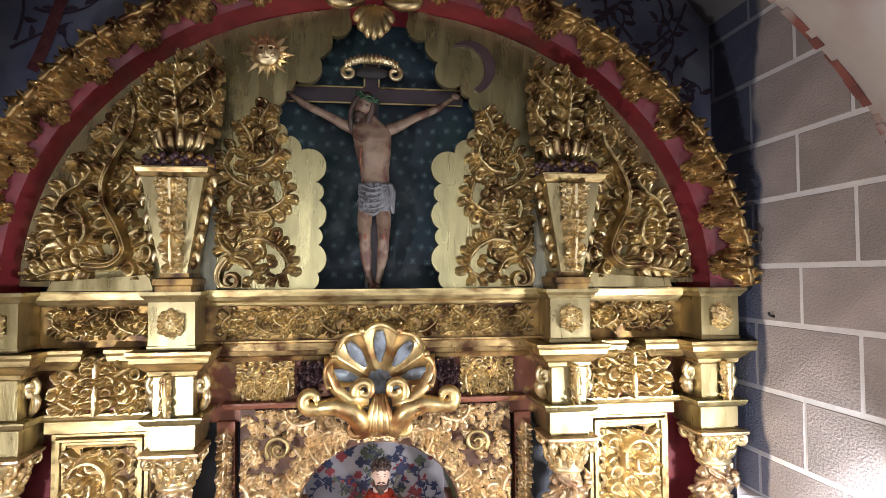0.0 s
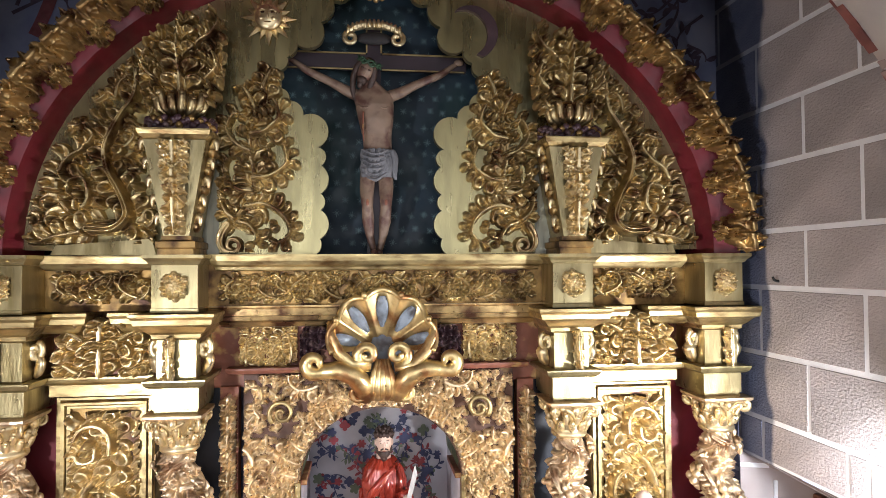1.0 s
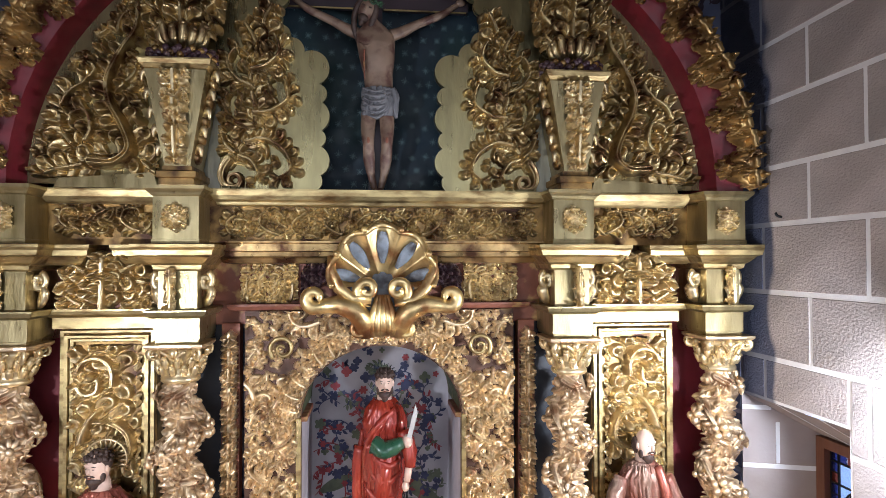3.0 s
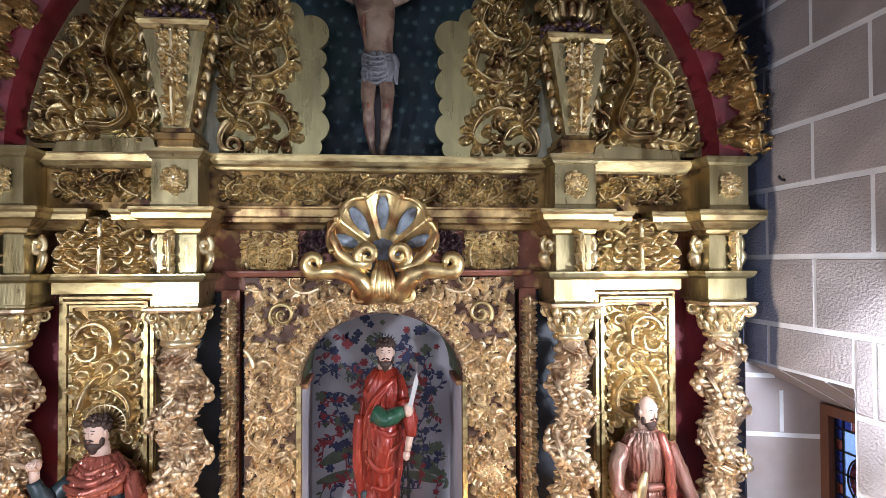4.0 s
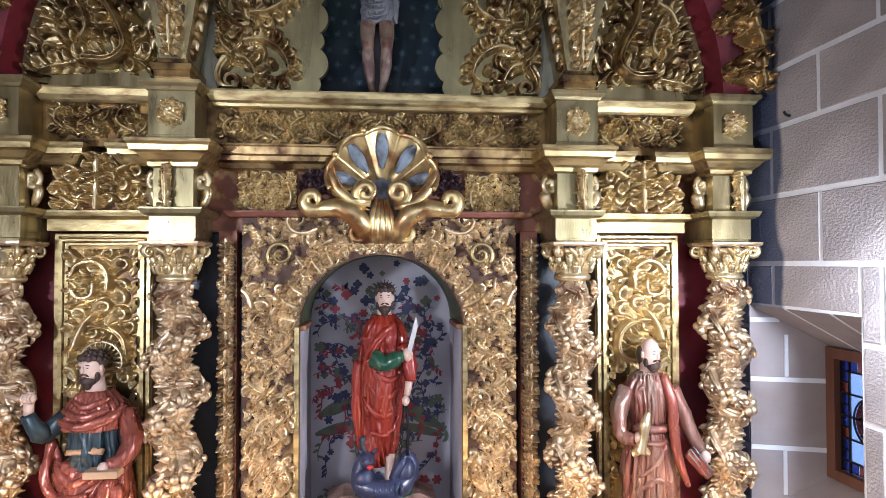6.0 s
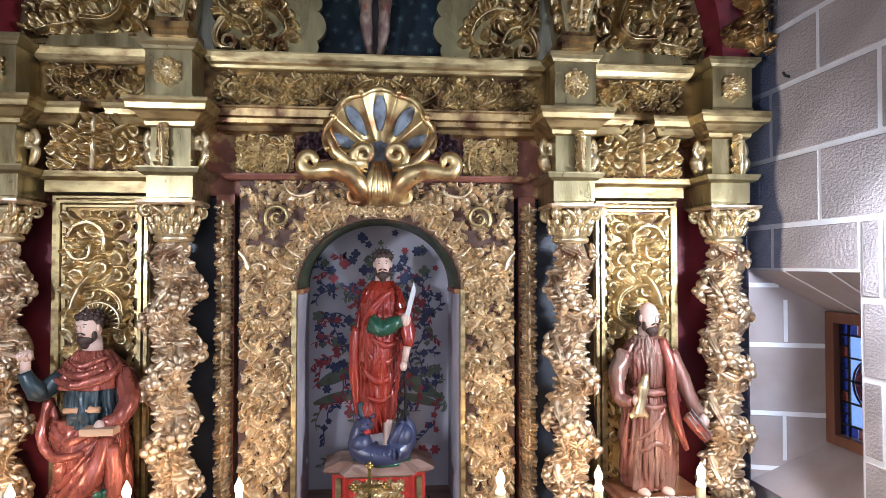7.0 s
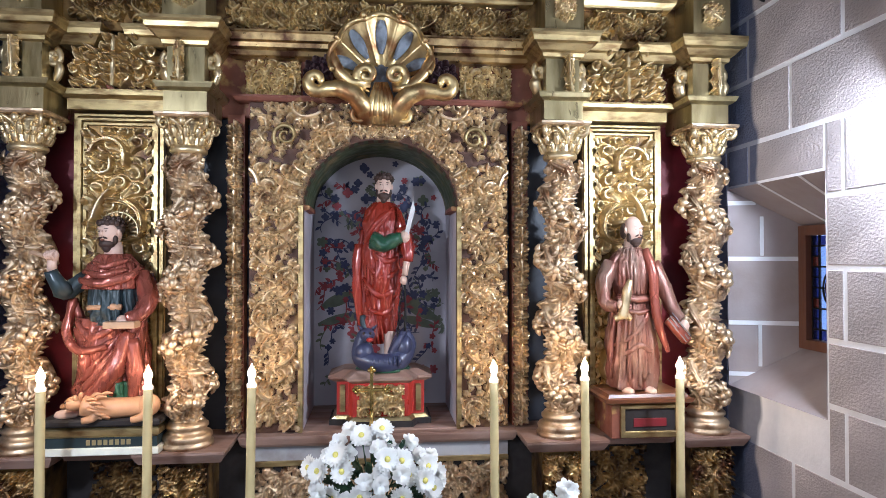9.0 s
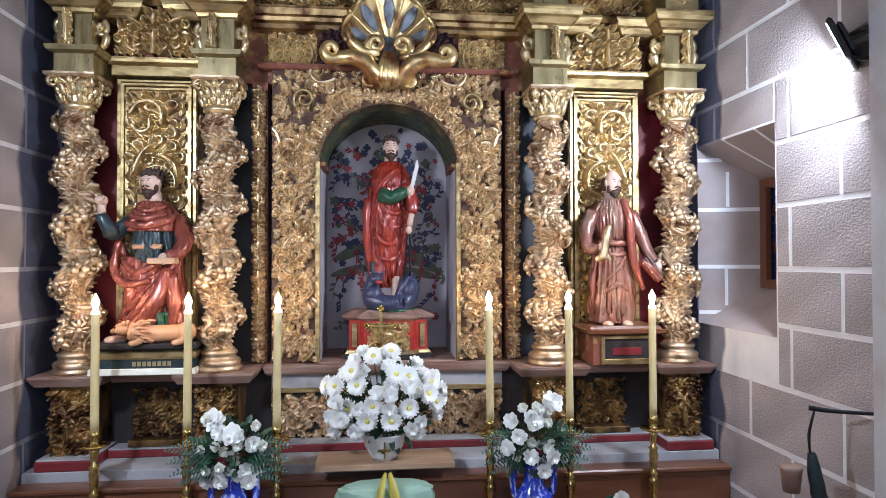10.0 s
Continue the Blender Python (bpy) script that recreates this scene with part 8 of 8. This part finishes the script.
def leaf_sprays(g, c, n, r, mat, seed, L=0.07):
    rng = random.Random(seed)
    for _ in range(n):
        d = Vector((rng.gauss(0, 1), rng.gauss(-0.3, 0.6), rng.gauss(0.1, 0.7))).normalized()
        b = Vector(c) + Vector((d.x * r[0], d.y * r[1], d.z * r[2])) * rng.uniform(0.3, 1.0)
        up = Vector((rng.uniform(-0.3, 0.3), -0.5, 1)).normalized()
        petal(g, b, d, up, L * rng.uniform(0.7, 1.3), L * 0.24, mat, rng.uniform(-0.2, 0.3))


def fern(g, p, d, L, mat):
    d = Vector(d).normalized()
    up = Vector((0, -0.7, 0.7))
    side = d.cross(up).normalized()
    for k in range(12):
        t = (k + 1) / 12
        c = Vector(p) + d * (L * t) + Vector((0, 0, -0.25 * L * t * t))
        for s in (-1, 1):
            petal(g, c, (side * s + d * 0.5).normalized(), up, L * 0.38 * (1.05 - t), 0.005, mat, 0.0)


def face(ob, d, spin):
    """Turns a flower, made to face -y, towards d."""
    ob.rotation_mode = "QUATERNION"
    ob.rotation_quaternion = Vector((0, -1, 0)).rotation_difference(Vector(d).normalized()) @ Matrix.Rotation(spin, 3, "Y").to_quaternion()


# middle bouquet
plank = Geo().box(-0.36, 0.31, -0.21, 0.02, 1.055, 1.083, "palewood").thing("pale_board", "light plywood board carrying the middle flower pot", "board")
pot = Geo().lathe([(1.084, 0.062), (1.10, 0.07), (1.15, 0.098), (1.205, 0.112), (1.212, 0.115), (1.212, 0.100), (1.19, 0.092)], -0.03, -0.10, "whitepot", 28).thing("flower_pot", "white ceramic flower pot with a small gilt cross", "pot")
Geo().box(-0.034, -0.026, -0.222, -0.205, 1.11, 1.19, "brass", 0.002).part("small_cross", pot)
Geo().box(-0.062, 0.002, -0.221, -0.206, 1.145, 1.155, "brass", 0.002).part("small_crossbar", pot)
bq = holder("flower_bouquet", "white daisies and roses with yellow hearts", "flowers", "altar flowers", (-0.03, -0.10, 1.20))
rng = random.Random(33)
spots = []
tries = 0
while len(spots) < 52 and tries < 4000:
    tries += 1
    a, b = rng.uniform(-1.75, 1.75), rng.uniform(-0.75, 1.5)
    d = Vector((math.sin(a) * math.cos(b), -math.cos(a) * math.cos(b), math.sin(b)))
    q = rng.uniform(0.82, 1.12)
    p = Vector((d.x * 0.27 * q, d.y * 0.20 * q, 0.175 + d.z * 0.22 * q))
    if p.z < -0.03 or (p.z < 0.10 and abs(p.x) < 0.10) or any((p - q[0]).length < (0.060 if p.z > 0.12 else 0.052) for q in spots):
        continue
    spots.append((p, d))
for k, (p, d) in enumerate(spots):
    if p.z > 0.10 and k % 5 < 2:
        o = child("daisy", daisies[k % 3], bq, "white daisy with a yellow heart")
    else:
        o = child("rose", roses[k % 3], bq, "small white rose")
    o.location = p
    face(o, d + Vector((0, -0.8, 0.1)), rng.uniform(0, 6))
g = Geo()
leaf_sprays(g, (0, 0, 0.14), 190, (0.21, 0.15, 0.19), "leaf", 3, 0.06)
for p, d in spots:
    g.tube([(0, 0, 0.0), p * 0.55, p - d * 0.01], 0.0028, "leaf", 5)
fo = g.part("foliage", bq, "dark green foliage")
fo["kind"] = "stuff"
wrap = holder("wrapped_gift_pot", "mint green wrapped pot tied with yellow ribbon", "pot", at=(-0.02, -0.33, TABLE))
g = Geo()
g.robe([(0.0, 0, 0, 0.15, 0.10, 0.03, 6, 0), (0.15, 0, 0, 0.19, 0.11, 0.05, 7, 1), (0.26, 0, 0, 0.225, 0.115, 0.05, 6, 2), (0.315, 0, 0, 0.215, 0.10, 0.06, 6, 3), (0.335, 0, 0, 0.16, 0.07, 0.05, 5, 3)], "mintcloth", 60, 41)
g.part("wrapping", wrap, "crumpled mint green wrapping")
for s in (-1, 1):
    Geo().tube([(s * 0.01, -0.06, 0.40), (s * 0.03, -0.12, 0.33), (s * 0.05, -0.135, 0.22), (s * 0.06, -0.13, 0.05)], [0.012, 0.03, 0.035, 0.03], "yellowcloth", 10, 0.4).part("ribbon", wrap, "yellow satin ribbon")


def side_bouquet(x, y, seed, top):
    v = Geo().lathe([(TABLE, 0.062), (TABLE + 0.02, 0.066), (TABLE + 0.10, 0.085), (TABLE + 0.18, 0.094), (TABLE + 0.23, 0.092), (TABLE + 0.27, 0.06), (TABLE + 0.31, 0.045), (TABLE + 0.36, 0.05), (TABLE + 0.385, 0.062), (TABLE + 0.385, 0.05), (TABLE + 0.33, 0.036)], x, y, "bluepot", 28).thing(
        "blue_vase", "blue and white glazed ceramic vase with two handles", "vase", "blue vases")
    for s in (-1, 1):
        Geo().tube([(x + s * 0.045, y, TABLE + 0.372), (x + s * 0.085, y, TABLE + 0.375), (x + s * 0.098, y, TABLE + 0.34), (x + s * 0.10, y, TABLE + 0.28), (x + s * 0.088, y, TABLE + 0.225)], [0.016, 0.019, 0.018, 0.016, 0.016], "bluepot", 10).part("handle", v)
    b = holder("flower_bouquet", "white roses and small flowers with ferns", "flowers", "altar flowers", (x, y, TABLE + 0.37))
    rng = random.Random(seed)
    for (px_, py_, pz_) in ((-0.075, -0.06, 0.27), (0.015, -0.10, 0.215)) if seed % 2 else ((-0.015, -0.08, 0.235), (0.075, -0.06, 0.315)):
        o = child("rose", big_roses[rng.randrange(2)], b, "large open white rose")
        o.location = (px_, py_, pz_)
        face(o, (px_, -0.5, 0.25), rng.uniform(0, 6))
    pts = []
    while len(pts) < 26:
        p = Vector((rng.uniform(-0.15, 0.15), rng.uniform(-0.12, -0.02), rng.uniform(-0.01, 0.33)))
        if abs(p.x) > 0.16 - 0.3 * abs(p.z - 0.13) or any((p - q).length < 0.045 for q in pts):
            pts.append(p) if rng.random() < 0.002 else None
            continue
        pts.append(p)
    for k, p in enumerate(pts):
        o = child("small_flower", (buds[k % 2] if k % 3 else roses[k % 3]), b, "small creamy white flower")
        o.location = p
        face(o, (p.x * 3, -0.6, p.z - 0.1), rng.uniform(0, 6))
    g = Geo()
    leaf_sprays(g, (0, -0.02, 0.12), 130, (0.14, 0.08, 0.13), "leaf", seed, 0.06)
    for p in pts:
        g.tube([(0, 0, 0), p * 0.6, p], 0.0025, "leaf", 5)
    for s in (-1, 1):
        for q in range(4):
            fern(g, (s * 0.05, -0.04, 0.06 + 0.02 * q), (s, -0.3, -0.1 + 0.18 * q), 0.19 + 0.02 * q, "fern")
    fo = g.part("foliage", b, "dark green leaves and ferns")
    fo["kind"] = "stuff"


side_bouquet(-0.72, -0.26, 5, 0)
side_bouquet(0.685, -0.26, 8, 0)
sp = Geo().lathe([(TABLE, 0.05), (TABLE + 0.12, 0.065), (TABLE + 0.20, 0.07), (TABLE + 0.20, 0.06)], 1.10, -0.30, "greenrobe", 20).thing("green_pot", "small dark green pot with one white flower", "pot")
o = child("white_flower", roses[0], sp, "white flower")
o.location = (1.08, -0.36, TABLE + 0.235)

# ---- lamps and wall fittings ----
def floodlight(s, at, aim, wall):
    f = holder("floodlight", "black wall-mounted floodlight with a glowing front", "lamp", "floodlights", at)
    aim = Vector(aim)
    q = aim.to_track_quat("Z", "Y").to_matrix().to_4x4()
    g = Geo().box(-0.12, 0.12, -0.085, 0.085, -0.03, -0.008, "lampbody", 0.008).box(-0.095, 0.095, -0.06, 0.06, -0.05, -0.03, "lampbody", 0.006)
    h = g.part("housing", f, "flat black housing")
    e = Geo().box(-0.108, 0.108, -0.073, 0.073, -0.009, -0.004, "ledface", 0.001).part("light_panel", f, "glowing white front glass")
    h.matrix_local = e.matrix_local = q
    g = Geo()
    g.tube([(0.0, 0.0, 0.03), (wall[0] * 0.5, wall[1] * 0.5, 0.05), (wall[0], wall[1], 0.06)], 0.008, "lampbody", 8).tube([(0.0, -0.03, -0.03), (wall[0] * 0.6, wall[1] * 0.6, -0.06), (wall[0], wall[1], -0.02)], 0.008, "lampbody", 8)
    g.part("bracket", f, "thin black bracket")


floodlight(1, (1.675, -1.05, 2.862), LAMP_AIM, (0.09, -0.125)), floodlight(-1, (-1.64, -1.97, 2.862), Vector((0.58, 0.72, -0.62)).normalized(), (-0.12, -0.10))
Geo().tube([(WX + 0.01, -0.12, 3.545), (WX - 0.02, -0.125, 3.55), (WX - 0.03, -0.125, 3.565)], [0.006, 0.006, 0.005], "iron", 8).thing("wall_hook", "small dark iron hook in the stone wall", "hook")
sc = Geo().tube([(WX, -1.155, 1.50), (1.63, -1.06, 1.495), (1.56, -1.02, 1.50)], [0.006, 0.008, 0.010], "iron", 10).thing("iron_bracket", "black iron arm on the pier with a hanging cord", "bracket")
Geo().tube([(1.575, -1.03, 1.49), (1.56, -1.02, 1.40), (1.565, -1.02, 1.32)], [0.004, 0.006, 0.004], "lampbody", 8).part("cord", sc)
hg = Geo().tube([(1.57, -1.02, 1.33), (1.58, -1.02, 1.26), (1.60, -1.02, 1.16)], [0.014, 0.026, 0.030], "bluecloth", 12).thing("blue_holder", "blue-grey cloth bundle hanging from the bracket", "cloth")
bh = Geo().lathe([(1.18, 0.03), (1.26, 0.038), (1.275, 0.044), (1.28, 0.03)], 1.50, -1.0, "ledge", 18).thing("small_urn", "small brown vessel beside the pier", "vessel")
